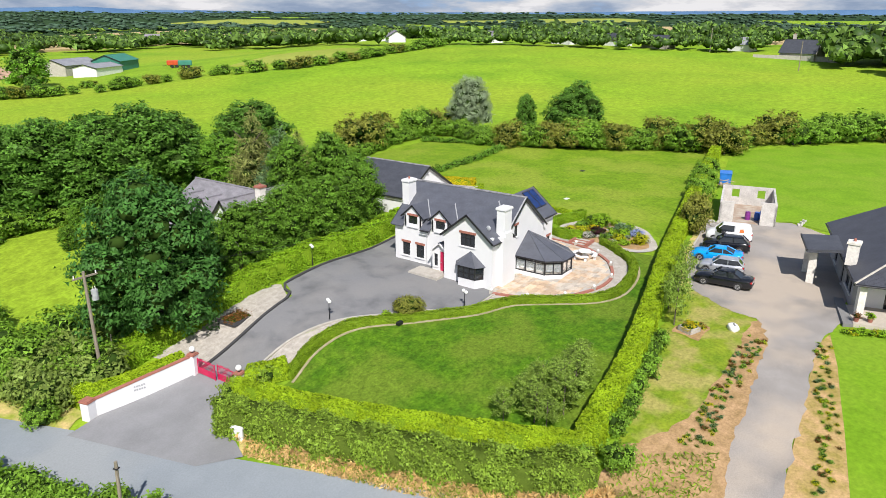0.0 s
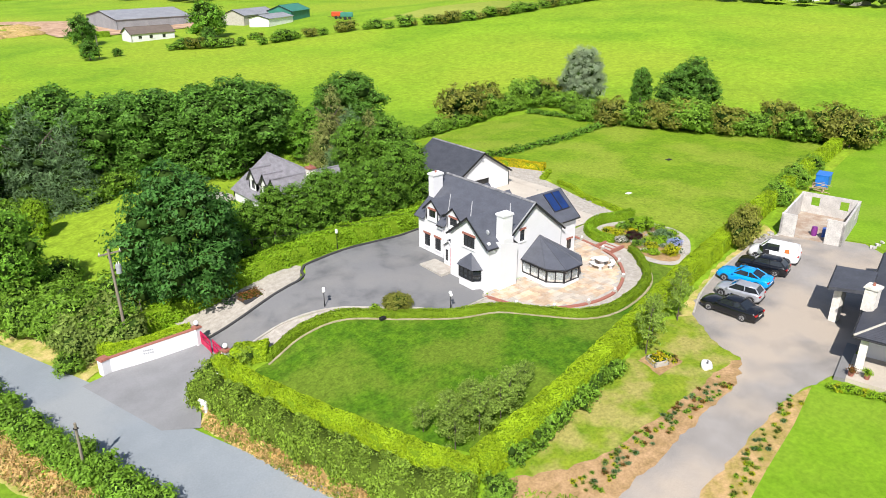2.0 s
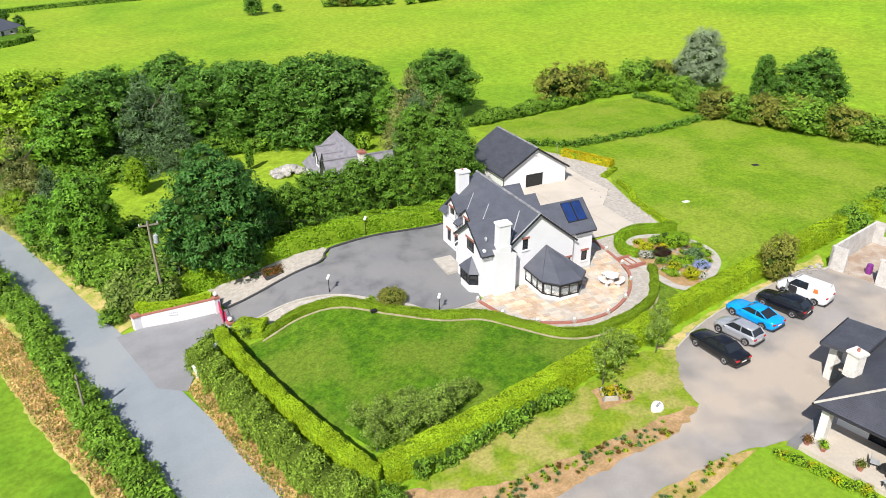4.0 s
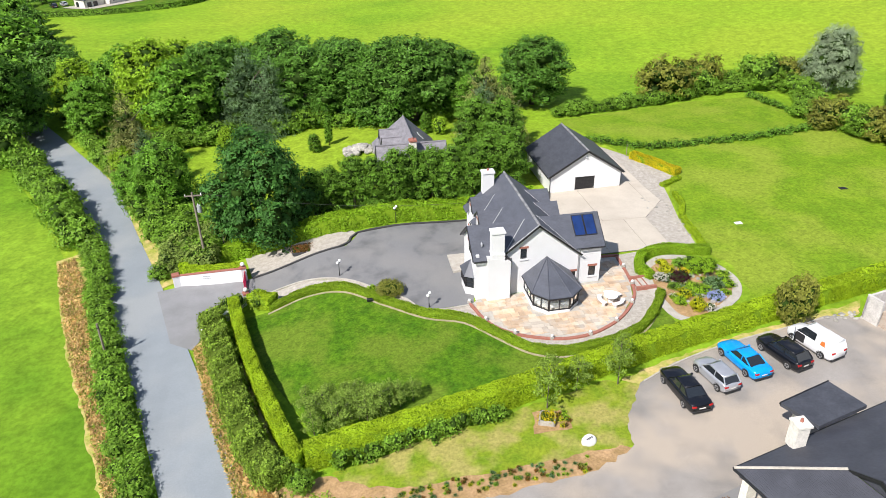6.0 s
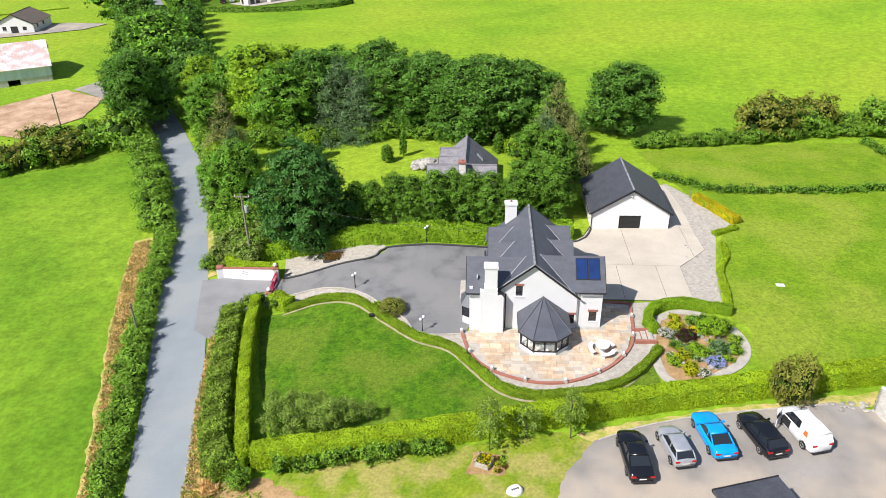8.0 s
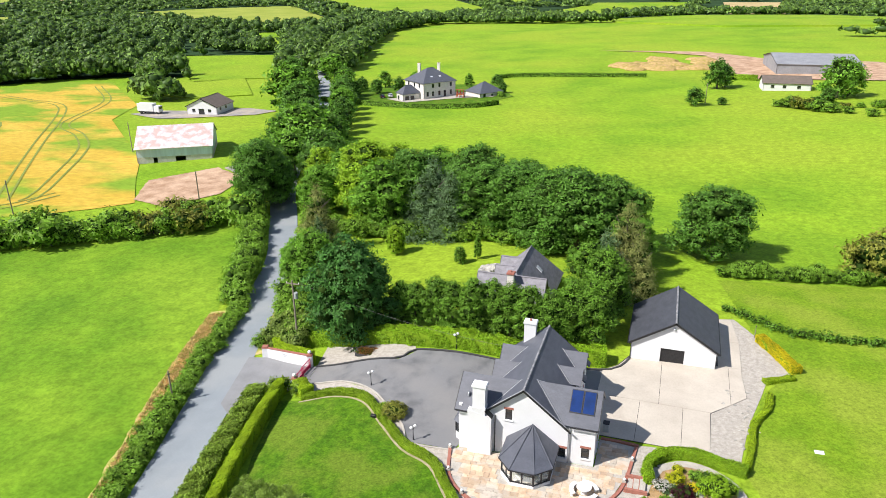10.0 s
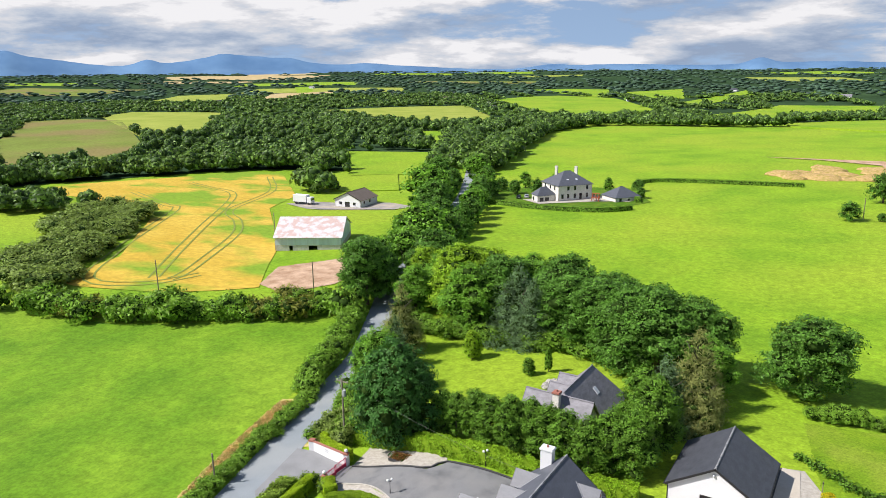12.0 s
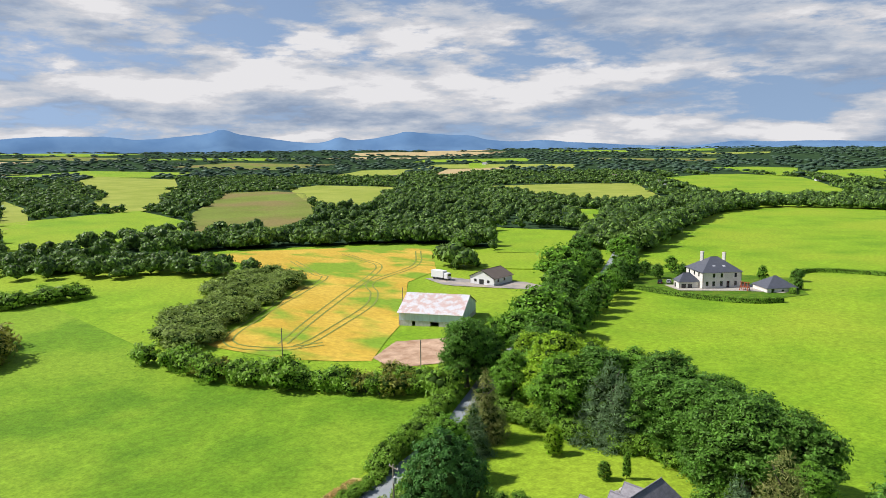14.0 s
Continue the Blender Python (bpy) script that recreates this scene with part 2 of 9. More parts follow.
PALE_FIELD = mat("dry yellow pasture", (0.33, 0.37, 0.07), 0.95, dark=(0.25, 0.31, 0.045), scale=0.03, fine=0.6, fine_amount=0.2, spec=0.1)
DULL_FIELD = mat("dull rushy pasture", (0.20, 0.26, 0.045), 0.95, dark=(0.16, 0.20, 0.035), scale=0.02, fine=0.4, fine_amount=0.3, patches=(0.24, 0.20, 0.07), patch_scale=0.012, spec=0.1)
DIRT = mat("scraped pink-brown earth", (0.60, 0.42, 0.29), 0.95, dark=(0.38, 0.24, 0.15), scale=0.3, fine=2.5, fine_amount=0.3, bump=0.08, bump_scale=2, spec=0.1)
BARK = mat("grey-brown bark", (0.13, 0.105, 0.08), 0.95, scale=3, fine=12, fine_amount=0.35)
RUST_ROOF = mat("rusting corrugated sheet", (0.66, 0.65, 0.66), 0.6, metal=0.1, dark=(0.60, 0.44, 0.39), scale=0.55, fine=3, fine_amount=0.15, stretch=(1, 1, 0.5), contrast=(0.42, 0.55))
SHEET_BLUE = mat("faded blue-grey sheeting", (0.55, 0.65, 0.76), 0.6, scale=0.4, stretch=(3, 3, 0.4))
SHEET_GREY = mat("grey corrugated sheet", (0.33, 0.34, 0.36), 0.6, metal=0.1, scale=0.25, fine=2)
SHEET_GREEN = mat("green corrugated sheet", (0.04, 0.21, 0.15), 0.55, scale=0.4)
BROWN_TILE = mat("brown concrete tile", (0.17, 0.135, 0.11), 0.8, scale=0.8, fine=4)
STONE_WALL = mat("cream stone-faced wall", (0.80, 0.77, 0.70), 0.9, dark=(0.70, 0.67, 0.60), scale=0.8, fine=4)


def leaf_mat(name, base, amount=0.5, through_light=0.30, rough=0.5):
    return mat(name, base, rough, dark=tuple(c * 0.66 for c in base), scale=0.45, random_by="island", random_amount=amount, spec=0.15, through_light=through_light)


LEAF_HEDGE = leaf_mat("bright clipped hedge leaves", (0.36, 0.52, 0.018), 0.14)
LEAF_LAUREL = leaf_mat("laurel leaves", (0.265, 0.460, 0.020), 0.22)
LEAF_LOW = leaf_mat("dull clipped hedge leaves", (0.23, 0.36, 0.02), 0.2)
LEAF_ROW = leaf_mat("fresh garden leaves", (0.150, 0.310, 0.030), 0.4)
LEAF_BIRCH = leaf_mat("small birch leaves", (0.25, 0.375, 0.06), 0.4)
LEAF_WILLOW = leaf_mat("pale scrub willow leaves", (0.245, 0.345, 0.068), 0.4)
LEAF_ROUGH = leaf_mat("mixed hedge and bramble leaves", (0.230, 0.353, 0.039), 0.55)
LEAF_WILD = leaf_mat("hedgerow leaves", (0.211, 0.390, 0.038), 0.4)
LEAF_OAK = leaf_mat("dark broad leaves", (0.125, 0.280, 0.036), 0.45)
LEAF_ASH = leaf_mat("mid green leaves", (0.185, 0.395, 0.036), 0.4)
LEAF_LIGHT = leaf_mat("light yellow-green leaves", (0.297, 0.489, 0.026), 0.4)
LEAF_SYC = leaf_mat("deep sycamore leaves", (0.078, 0.213, 0.040), 0.4)
LEAF_PINE = leaf_mat("grey-green needles", (0.150, 0.250, 0.105), 0.5)
LEAF_DRY = leaf_mat("olive brown needles", (0.30, 0.33, 0.095), 0.5)
LEAF_SILVER = leaf_mat("silver-grey willow leaves", (0.33, 0.42, 0.25), 0.4)
LEAF_BROWN = leaf_mat("bronze hawthorn leaves", (0.258, 0.277, 0.045), 0.4)
LEAF_YELLOW = leaf_mat("golden privet leaves", (0.62, 0.52, 0.012), 0.22)
LEAF_GOLD = leaf_mat("gold conifer leaves", (0.46, 0.48, 0.015), 0.3)
LEAF_PURPLE = leaf_mat("dark purple leaves", (0.055, 0.012, 0.02), 0.4)
LEAF_BLUE = leaf_mat("pale blue hydrangea flowers", (0.36, 0.42, 0.72), 0.25)
LEAF_WHITE = leaf_mat("whitish flower heads", (0.66, 0.64, 0.56), 0.2)
LEAF_RUST = leaf_mat("rusty bedding plants", (0.22, 0.10, 0.025), 0.4)
LEAF_STRAW = leaf_mat("straw coloured grass", (0.72, 0.50, 0.21), 0.35)
LEAF_GRASS = leaf_mat("rank green grass", (0.25, 0.38, 0.035), 0.4)
LEAF_FAR = leaf_mat("far woodland leaves", (0.150, 0.262, 0.046), 0.5, 0.15)
# darker copy of the far leaves, with the crowns' inner shade in its colour
FAR_INNER = leaf_mat("inner woodland leaves, shade painted in", (0.050, 0.100, 0.020), 0.3, 0.05)
# bluer, darker foliage green: the haze of distance is mixed into it
LEAF_DISTANT = leaf_mat("distant woods with painted blue haze", (0.058, 0.110, 0.062), 0.35, 0.05)
# dark green for crown cores: shade between the leaves is put into the colour
CORE = mat("inner foliage with painted shade", (0.028, 0.058, 0.008), 0.9, scale=1.0, spec=0.1)
ROUGH_CORE = mat("inner mixed hedge", (0.10, 0.15, 0.018), 0.9, dark=(0.07, 0.11, 0.012), scale=3, fine=14, fine_amount=0.4, spec=0.1)
HEDGE_CORE = mat("dense inner hedge", (0.17, 0.28, 0.012), 0.9, dark=(0.12, 0.21, 0.01), scale=3, fine=14, fine_amount=0.4, spec=0.1)
# woodland green, darkened and blued: far haze and woodland shade put into the colour
PLAIN = mat("dark wooded ground, painted haze and shade", (0.05, 0.092, 0.040), 1.0, dark=(0.036, 0.070, 0.034), scale=0.006, fine=0.05, fine_amount=0.4, spec=0.0)

# ---- tools ----
def smooth(a, b, x):
    t = min(1.0, max(0.0, (x - a) / (b - a)))
    return t * t * (3 - 2 * t)


PROFILE_X = (-300, -60, -20, 12, 19, 24, 29, 36, 45, 60, 80, 125, 200)
PROFILE_Z = (-11, -8, -5.5, -3.6, -3.3, -3.0, -2.2, -0.75, 0.1, 0.55, 0.95, 0.9, 0.9)
NORTH_X = (-300, -120, -60, 0, 60, 120, 200)
NORTH_Z = (-9, -7, -6, -4, -2.5, -1.0, 1)
C28, S28 = math.cos(radians(28)), math.sin(radians(28))


def ground_z(x, y):
    """The lie of the land: road in the west, the plots above it, the field hill in the east, a low plain beyond."""
    p = sum(float(np.interp(x + d, PROFILE_X, PROFILE_Z)) for d in (-1.5, 0, 1.5)) / 3
    n = float(np.interp(x, NORTH_X, NORTH_Z))
    k = smooth(55, 120, y)
    z = p * (1 - k) + n * k
    z += 0.65 * smooth(31, 44, y) * smooth(30, 38, x) * (1 - smooth(44, 54, x)) * (1 - smooth(55, 70, y))
    u, v = x * C28 + y * S28, y * C28 - x * S28
    z += 10.0 * smooth(130, 330, u) * (1 - smooth(60, 190, v)) * (1 - 0.8 * smooth(360, 600, u))
    r = math.hypot(x - 50, y - 20)
    z += (-14 - z + 5 * math.sin(x * 0.004 + 1) * math.cos(y * 0.0033)) * smooth(500, 1100, r)
    return z + 34 * smooth(1300, 4300, r)


def mesh_object(name, verts, faces, material, parent=None, smooth_shade=False):
    me = bpy.data.meshes.new(name)
    me.from_pydata([tuple(v) for v in verts], [], faces)
    for m in (material if isinstance(material, (list, tuple)) else [material]):
        me.materials.append(m)
    if smooth_shade:
        me.shade_smooth()
    me.update()
    return hang(new(name, me), parent)


def part(name, bm, material, parent=None, label="", flat=True):
    """Links a bmesh as one mesh object under a thing or a part."""
    me = bpy.data.meshes.new(name)
    bm.to_mesh(me)
    bm.free()
    me.materials.append(material)
    if not flat:
        me.shade_smooth()
    ob = new(name, me)
    hang(ob, parent)
    return tagged(ob, label)


def hang(ob, parent):
    """Parents ob; parts of a thing that is built in place keep their place in the world."""
    ob.parent = parent
    if parent is not None and parent.name in BUILT_IN_PLACE:
        ob.matrix_parent_inverse = parent.matrix_basis.inverted()
    return ob


BUILT_IN_PLACE = set()


def thing(name, m, label, category, group="", kind="", in_place=False):
    ob = new(name)
    if in_place:
        BUILT_IN_PLACE.add(ob.name)
    ob.empty_display_size = 0.3
    ob.matrix_basis = m
    return tagged(ob, label, category, group, kind)


def box(bm, x0, x1, y0, y1, z0, z1, bevel=0.0):
    vs = [bm.verts.new((x, y, z)) for x in (x0, x1) for y in (y0, y1) for z in (z0, z1)]
    fs = [bm.faces.new([vs[i] for i in q]) for q in ((0, 1, 3, 2), (4, 6, 7, 5), (0, 4, 5, 1), (2, 3, 7, 6), (0, 2, 6, 4), (1, 5, 7, 3))]
    if bevel:
        es = {e for f in fs for e in f.edges}
        bmesh.ops.bevel(bm, geom=list(es), offset=bevel, segments=1, affect="EDGES")
    return bm


def boxes(*list_of):
    bm = bmesh.new()
    for b in list_of:
        box(bm, *b)
    return bm


def prism(bm, outline, z0, z1):
    """An upright prism over a plan outline; z0 and z1 may be functions of x, y."""
    f0 = z0 if callable(z0) else (lambda x, y: z0)
    f1 = z1 if callable(z1) else (lambda x, y: z1)
    lo = [bm.verts.new((x, y, f0(x, y))) for x, y in outline]
    hi = [bm.verts.new((x, y, f1(x, y))) for x, y in outline]
    n = len(outline)
    for i in range(n):
        j = (i + 1) % n
        bm.faces.new((lo[i], lo[j], hi[j], hi[i]))
    bm.faces.new(lo[::-1])
    bm.faces.new(hi)
    bmesh.ops.recalc_face_normals(bm, faces=bm.faces[:])
    return bm


def slab(bm, quad, thick):
    """A thick plate under a polygon given by its upper corners."""
    pts = [Vector(p) for p in quad]
    n = (pts[1] - pts[0]).cross(pts[2] - pts[0]).normalized()
    if n.z < 0:
        n = -n
    hi = [bm.verts.new(p) for p in pts]
    lo = [bm.verts.new(p - n * thick) for p in pts]
    fs = [bm.faces.new(hi), bm.faces.new(lo[::-1])]
    for i in range(len(pts)):
        j = (i + 1) % len(pts)
        fs.append(bm.faces.new((lo[i], lo[j], hi[j], hi[i])))
    bmesh.ops.recalc_face_normals(bm, faces=fs)
    return bm


def cyl(bm, p0, p1, r0, r1=None, n=10):
    a, b = Vector(p0), Vector(p1)
    r1 = r0 if r1 is None else r1
    q = (b - a).to_track_quat("Z", "Y")
    ring = lambda c, r: [bm.verts.new(c + q @ Vector((r * math.cos(2 * math.pi * i / n), r * math.sin(2 * math.pi * i / n), 0))) for i in range(n)]
    lo, hi = ring(a, r0), ring(b, r1)
    for i in range(n):
        j = (i + 1) % n
        bm.faces.new((lo[i], lo[j], hi[j], hi[i]))
    bm.faces.new(lo[::-1])
    bm.faces.new(hi)
    return bm


def ball(bm, c, r, seg=12):
    bmesh.ops.create_uvsphere(bm, u_segments=seg, v_segments=max(6, seg // 2), radius=r, matrix=Matrix.Translation(c))
    return bm


def curve_points(points, closed=False, step=1.0):
    """A smooth line through points of the plan."""
    p = [Vector((*q[:2], 0)) for q in points]
    n, out = len(p), []
    for i in range(n if closed else n - 1):
        a, b = p[i], p[(i + 1) % n]
        before = p[i - 1] if closed or i else a * 2 - b
        after = p[(i + 2) % n] if closed or i + 2 < n else b * 2 - a
        k = max(1, int((b - a).length / step))
        for s in range(k):
            t = s / k
            out.append(0.5 * ((2 * a) + (b - before) * t + (2 * before - 5 * a + 4 * b - after) * t * t + (3 * a - before - 3 * b + after) * t ** 3))
    if not closed:
        out.append(p[-1])
    return [(v.x, v.y) for v in out]


def inside(x, y, poly):
    hit = False
    for (x0, y0), (x1, y1) in zip(poly, poly[1:] + poly[:1]):
        if (y0 > y) != (y1 > y) and x < (x1 - x0) * (y - y0) / (y1 - y0) + x0:
            hit = not hit
    return hit


def patch(name, outline, material, lift, step=2.0, label="", category="ground", skirt=0.0):
    """A sheet on the land over a plan outline."""
    from mathutils.geometry import delaunay_2d_cdt
    ragged = step < 3.1 and material.name in ("bare sandy soil", "grey crushed stone", "dry verge grass", "dry mown lawn", "parched mown lawn", "scraped pink-brown earth")
    edge = []
    for (x0, y0), (x1, y1) in zip(outline, outline[1:] + outline[:1]):
        k = max(1, int(math.hypot(x1 - x0, y1 - y0) / (0.5 if ragged else step)))
        edge += [(x0 + (x1 - x0) * s / k, y0 + (y1 - y0) * s / k) for s in range(k)]
    if ragged:
        edge = [(x + noise.noise(Vector((x * 0.5, y * 0.5, 3))) * 0.28 + noise.noise(Vector((x * 1.7, y * 1.7, 8))) * 0.24, y + noise.noise(Vector((x * 0.5, y * 0.5, 13))) * 0.28 + noise.noise(Vector((x * 1.7, y * 1.7, 18))) * 0.24) for x, y in edge]
    n = len(edge)
    xs, ys = [p[0] for p in edge], [p[1] for p in edge]
    grid = [(x, y) for x in np.arange(min(xs) + step / 2, max(xs), step) for y in np.arange(min(ys) + step / 2, max(ys), step) if inside(x, y, edge)]
    vs, _, fs, *_ = delaunay_2d_cdt([Vector(p) for p in edge + grid], [(i, (i + 1) % n) for i in range(n)], [], 1, 1e-4)
    verts = [(v.x, v.y, ground_z(v.x, v.y) + lift) for v in vs]
    faces = []
    for f in fs:
        a, b, c = (vs[i] for i in f[:3])
        faces.append(tuple(f) if (b - a).cross(c - a) > 0 else tuple(f)[::-1])
    if skirt:
        low = len(verts)
        ring = list(range(n))
        verts += [(verts[i][0], verts[i][1], verts[i][2] - skirt) for i in ring]
        faces += [(ring[i], ring[(i + 1) % n], low + (i + 1) % n, low + i) for i in range(n)]
    ob = mesh_object(name, verts, faces, material)
    return tagged(ob, label, category, kind="structure")


def strip(points, w0, w1=None, closed=False, step=1.0):
    """The outline of a band that runs along a line of the plan, w0 to its left and w1 to its right."""
    w1 = w0 if w1 is None else w1
    line = curve_points(points, closed, step)
    left, right = [], []
    for i, (x, y) in enumerate(line):
        x0, y0 = line[max(0, i - 1)]
        x1, y1 = line[min(len(line) - 1, i + 1)]
        l = math.hypot(x1 - x0, y1 - y0) or 1
        nx, ny = -(y1 - y0) / l, (x1 - x0) / l
        left.append((x + nx * w0, y + ny * w0))
        right.append((x - nx * w1, y - ny * w1))
    return left + right[::-1]

# ---- land ----
def land():
    """One sheet to the horizon, finer near the plots."""
    def axis(lo, hi, fine_lo, fine_hi, fine):
        mid = list(np.arange(fine_lo, fine_hi + 0.1, fine))
        out, s, x = [], fine, fine_hi
        while x < hi:
            s = min(s * 1.09, 160)
            x += s
            out.append(x)
        low, s, x = [], fine, fine_lo
        while x > lo:
            s = min(s * 1.09, 160)
            x -= s
            low.append(x)
        return low[::-1] + mid + out
    xs, ys = axis(-4900, 4900, -40, 140, 2.0), axis(-2500, 4900, -30, 110, 2.0)
    verts = [(x, y, ground_z(x, y)) for y in ys for x in xs]
    w = len(xs)
    faces = [(j * w + i, j * w + i + 1, (j + 1) * w + i + 1, (j + 1) * w + i) for j in range(len(ys) - 1) for i in range(w - 1)]
    return tagged(mesh_object("ground", verts, faces, GRASS, smooth_shade=True), "rolling bright green farmland with meadow grass", "ground", kind="structure")


land()
ROAD_LINE = [(66, -92), (52, -58), (42, -32), (34, -10), (26.0, 16), (22.2, 28), (17.5, 42), (12.5, 56), (5.5, 75), (-4.5, 93), (-20, 122), (-45, 185), (-70, 240), (-106, 309), (-122, 342), (-156, 410)]
patch("road", strip(ROAD_LINE, 2.5, 2.8, step=3), ROAD, 0.09, 2.0, "narrow grey country road with worn edges", "road")
DRIVE = [(29.4, 42.2), (34.5, 42.6), (39.2, 43.2), (40.0, 44.2), (40.7, 45.5), (52.9, 45.8), (61.4, 46.8), (61.2, 35), (51, 34), (50, 29.5), (45.6, 29.5), (44.1, 31.9), (41.4, 34.7), (38.6, 37.1), (34.3, 38.6), (29.8, 38.4)]
patch("driveway", DRIVE, TARMAC, 0.07, 1.5, "dark grey tarmac driveway with pale dried patches", "driveway")
patch("driveway_apron", [(19.3, 43.5), (21.8, 43.9), (29.4, 42.2), (29.8, 38.4), (28.0, 37.6), (25.6, 35), (24.2, 31.8), (22.0, 33.6)], APRON, 0.11, 1.5, "grey tarmac apron between road and gate", "driveway")
patch("gravel_strip", [(29.2, 42.5), (34.5, 42.9), (39.0, 43.5), (40.4, 45.8), (40, 46.6), (28.2, 47.4)], GRAVEL, 0.06, 1.2, "pale pinkish gravel strip beside the drive", "gravel")
LOW_HEDGE = [(31.2, 35.3), (34.8, 36.2), (38.6, 35.5), (42.0, 32.2), (45.4, 28.9), (48.6, 27.3), (51.0, 24.2), (53.2, 21.6), (56.0, 20.6), (60.2, 21.1), (63.4, 22.5), (65.9, 25.2), (67.1, 27.0)]
patch("gravel_border", [(30, 38.3), (34.3, 38.5), (38.6, 37), (41.4, 34.6), (44.1, 31.8), (45.6, 29.4), (50, 29.4), (50.6, 26), (52.4, 23.9), (55.2, 22.5), (59.5, 22.7), (62.2, 24.3), (64.5, 27), (65.4, 29.7), (66, 34.6), (71, 35), (74.4, 34), (72, 34.9), (67.5, 33.4), (66.8, 29.6), (67.3, 27.3)] + LOW_HEDGE[::-1][1:], GRAVEL, 0.05, 1.2, "pale gravel border between patio and clipped hedge", "gravel")
patch("gravel_yard_side", [(71.9, 35), (74.6, 34.2), (75.6, 40.3), (77.3, 46.6), (78, 49.5), (80.5, 50.8), (77.4, 59.6), (75.4, 63.5), (73.2, 63), (75.4, 55.8), (75.5, 45.2), (72.2, 41.6)], GRAVEL, 0.05, 1.5, "loose grey gravel beside the yard", "gravel")
patch("yard_base", [(61.3, 47), (61.2, 35.2), (72.1, 34.9), (72.3, 41.6), (75.8, 45.3), (75.5, 49.5), (75.6, 55.8), (74.9, 63), (73, 63), (73, 51), (64, 51.2), (62.8, 48.5)], KERB, 0.06, 1.5, "dark joints under the concrete yard", "yard")
patch("gravel_lot", [(79.5, 20.3), (75.3, 19.7), (69.2, 18.8), (63.9, 17.4), (60.2, 15.6), (57.7, 12.5), (57, 9.5), (53.5, 8.0), (44.6, 7.2), (38.4, 6.6), (30, 5.6), (30, 2.8), (36.1, 3.4), (46.6, 4.2), (54.9, 4.8), (60, 4.0), (68, 4.5), (83, 8), (86, 12.5), (82, 19.5)], LOT, 0.07, 1.5, "rough grey crushed stone yard and lane", "yard")
patch("front_lawn", [(31.5, 35), (34.8, 35.9), (38.4, 35.2), (41.8, 31.9), (45.2, 28.6), (48.4, 27), (50.8, 23.8), (53.0, 21.3), (56, 20.2), (60.4, 20.7), (63.6, 22.1), (66.2, 24.8), (66.5, 21.5), (66, 20), (58, 18), (48, 16), (36, 14.2), (31.4, 25), (28.6, 35)], LAWN, 0.05, 1.5, "deep green mown front lawn with clover patches", "lawn")
patch("back_lawn", [(77, 62), (80.5, 52), (77.4, 46.6), (75.8, 40.3), (74.6, 33.7), (76, 30), (75, 25), (70, 21), (66, 20), (88, 23.8), (121, 30.8), (124, 33), (119.7, 44.2), (114.7, 54.7), (109, 63.5), (110, 81), (98, 81), (74, 77)], LAWN_PALE, 0.05, 2.0, "large dry mown back lawn", "lawn")
patch("neighbour_lawn", [(86.5, 12.5), (83, 19.5), (86, 21.5), (121, 28.5), (131, 28), (141, 21), (152, 8), (110, -12), (84, -4), (84, 7)], LAWN_FRESH, 0.05, 2.5, "bright mown lawn behind the neighbouring bungalow", "lawn")
patch("lane_lawn", [(36, 12.4), (48, 14.4), (57.5, 16.6), (60.6, 15.4), (58.4, 12.8), (57.4, 9.6), (52, 9.3), (42, 9.3), (38, 10.3)], LAWN_DRY, 0.05, 1.2, "dry lawn strip along the hedge", "lawn")
patch("soil_strip_upper", [(32, 12.3), (36, 12.2), (38.5, 10.3), (42, 9.5), (52, 9.5), (56, 9.8), (56.8, 9.3), (53.5, 7.9), (44.6, 7.1), (38.4, 6.5), (31, 5.6), (30, 9)], SOIL, 0.06, 1.0, "bare sandy soil bank beside the lane", "soil")
patch("hedge_foot", [(58.6, 16.4), (64, 17.9), (70, 19.3), (80, 21.2), (84, 22.0), (82, 19.8), (79.5, 20.0), (69.2, 18.5), (63.9, 17.1), (60.2, 15.3)], VERGE, 0.06, 1.0, "rough dry grass at the foot of the hedge", "verge")
patch("soil_strip_lower", [(30, 2.9), (36.1, 3.5), (46.6, 4.3), (54.9, 4.9), (57, 4.4), (52, 3.2), (47, 2.3), (44, 1.7), (36, 0.2), (30, -0.5)], DRY_BANK, 0.06, 1.0, "dry weedy bank with tan soil beside the lane", "bank")
patch("south_lawn", [(33, -1.4), (36, 0.4), (44, 1.9), (47, 2.5), (52, 3.4), (57.2, 4.5), (59.3, 3.6), (60, -1.5), (62, -14), (32, -14)], LAWN_FRESH, 0.055, 1.5, "green mown lawn before the bungalow", "lawn")
patch("roadside_verge", [(24.2, 32.3), (26.5, 34.5), (28.6, 30), (30.4, 23), (32.6, 14.8), (33, 10), (31, 5), (31, 0), (30.6, 5), (28.9, 13.6), (26.6, 21.4)], VERGE, 0.06, 1.0, "dry uncut roadside verge grass", "verge")
patch("roadside_verge", [(19.6, 44.2), (21.6, 45.0), (21.2, 48), (18.4, 54), (15.4, 62), (11.2, 72), (7.6, 79), (6.6, 78.4), (9.4, 72), (13.2, 62), (16.2, 53.4), (18.4, 47)], VERGE, 0.065, 1.0, "dry uncut roadside verge grass", "verge")
patch("field_verge", [(8.9, 55), (12.3, 46), (15.5, 34.4), (18.5, 25.6), (22.3, 15), (26.5, 2), (23.9, 1), (20.4, 13.4), (16.5, 24.2), (13.0, 33.2), (9.8, 42.6), (6.6, 54)], VERGE, 0.06, 1.0, "straw-coloured verge along the meadow hedge", "verge")
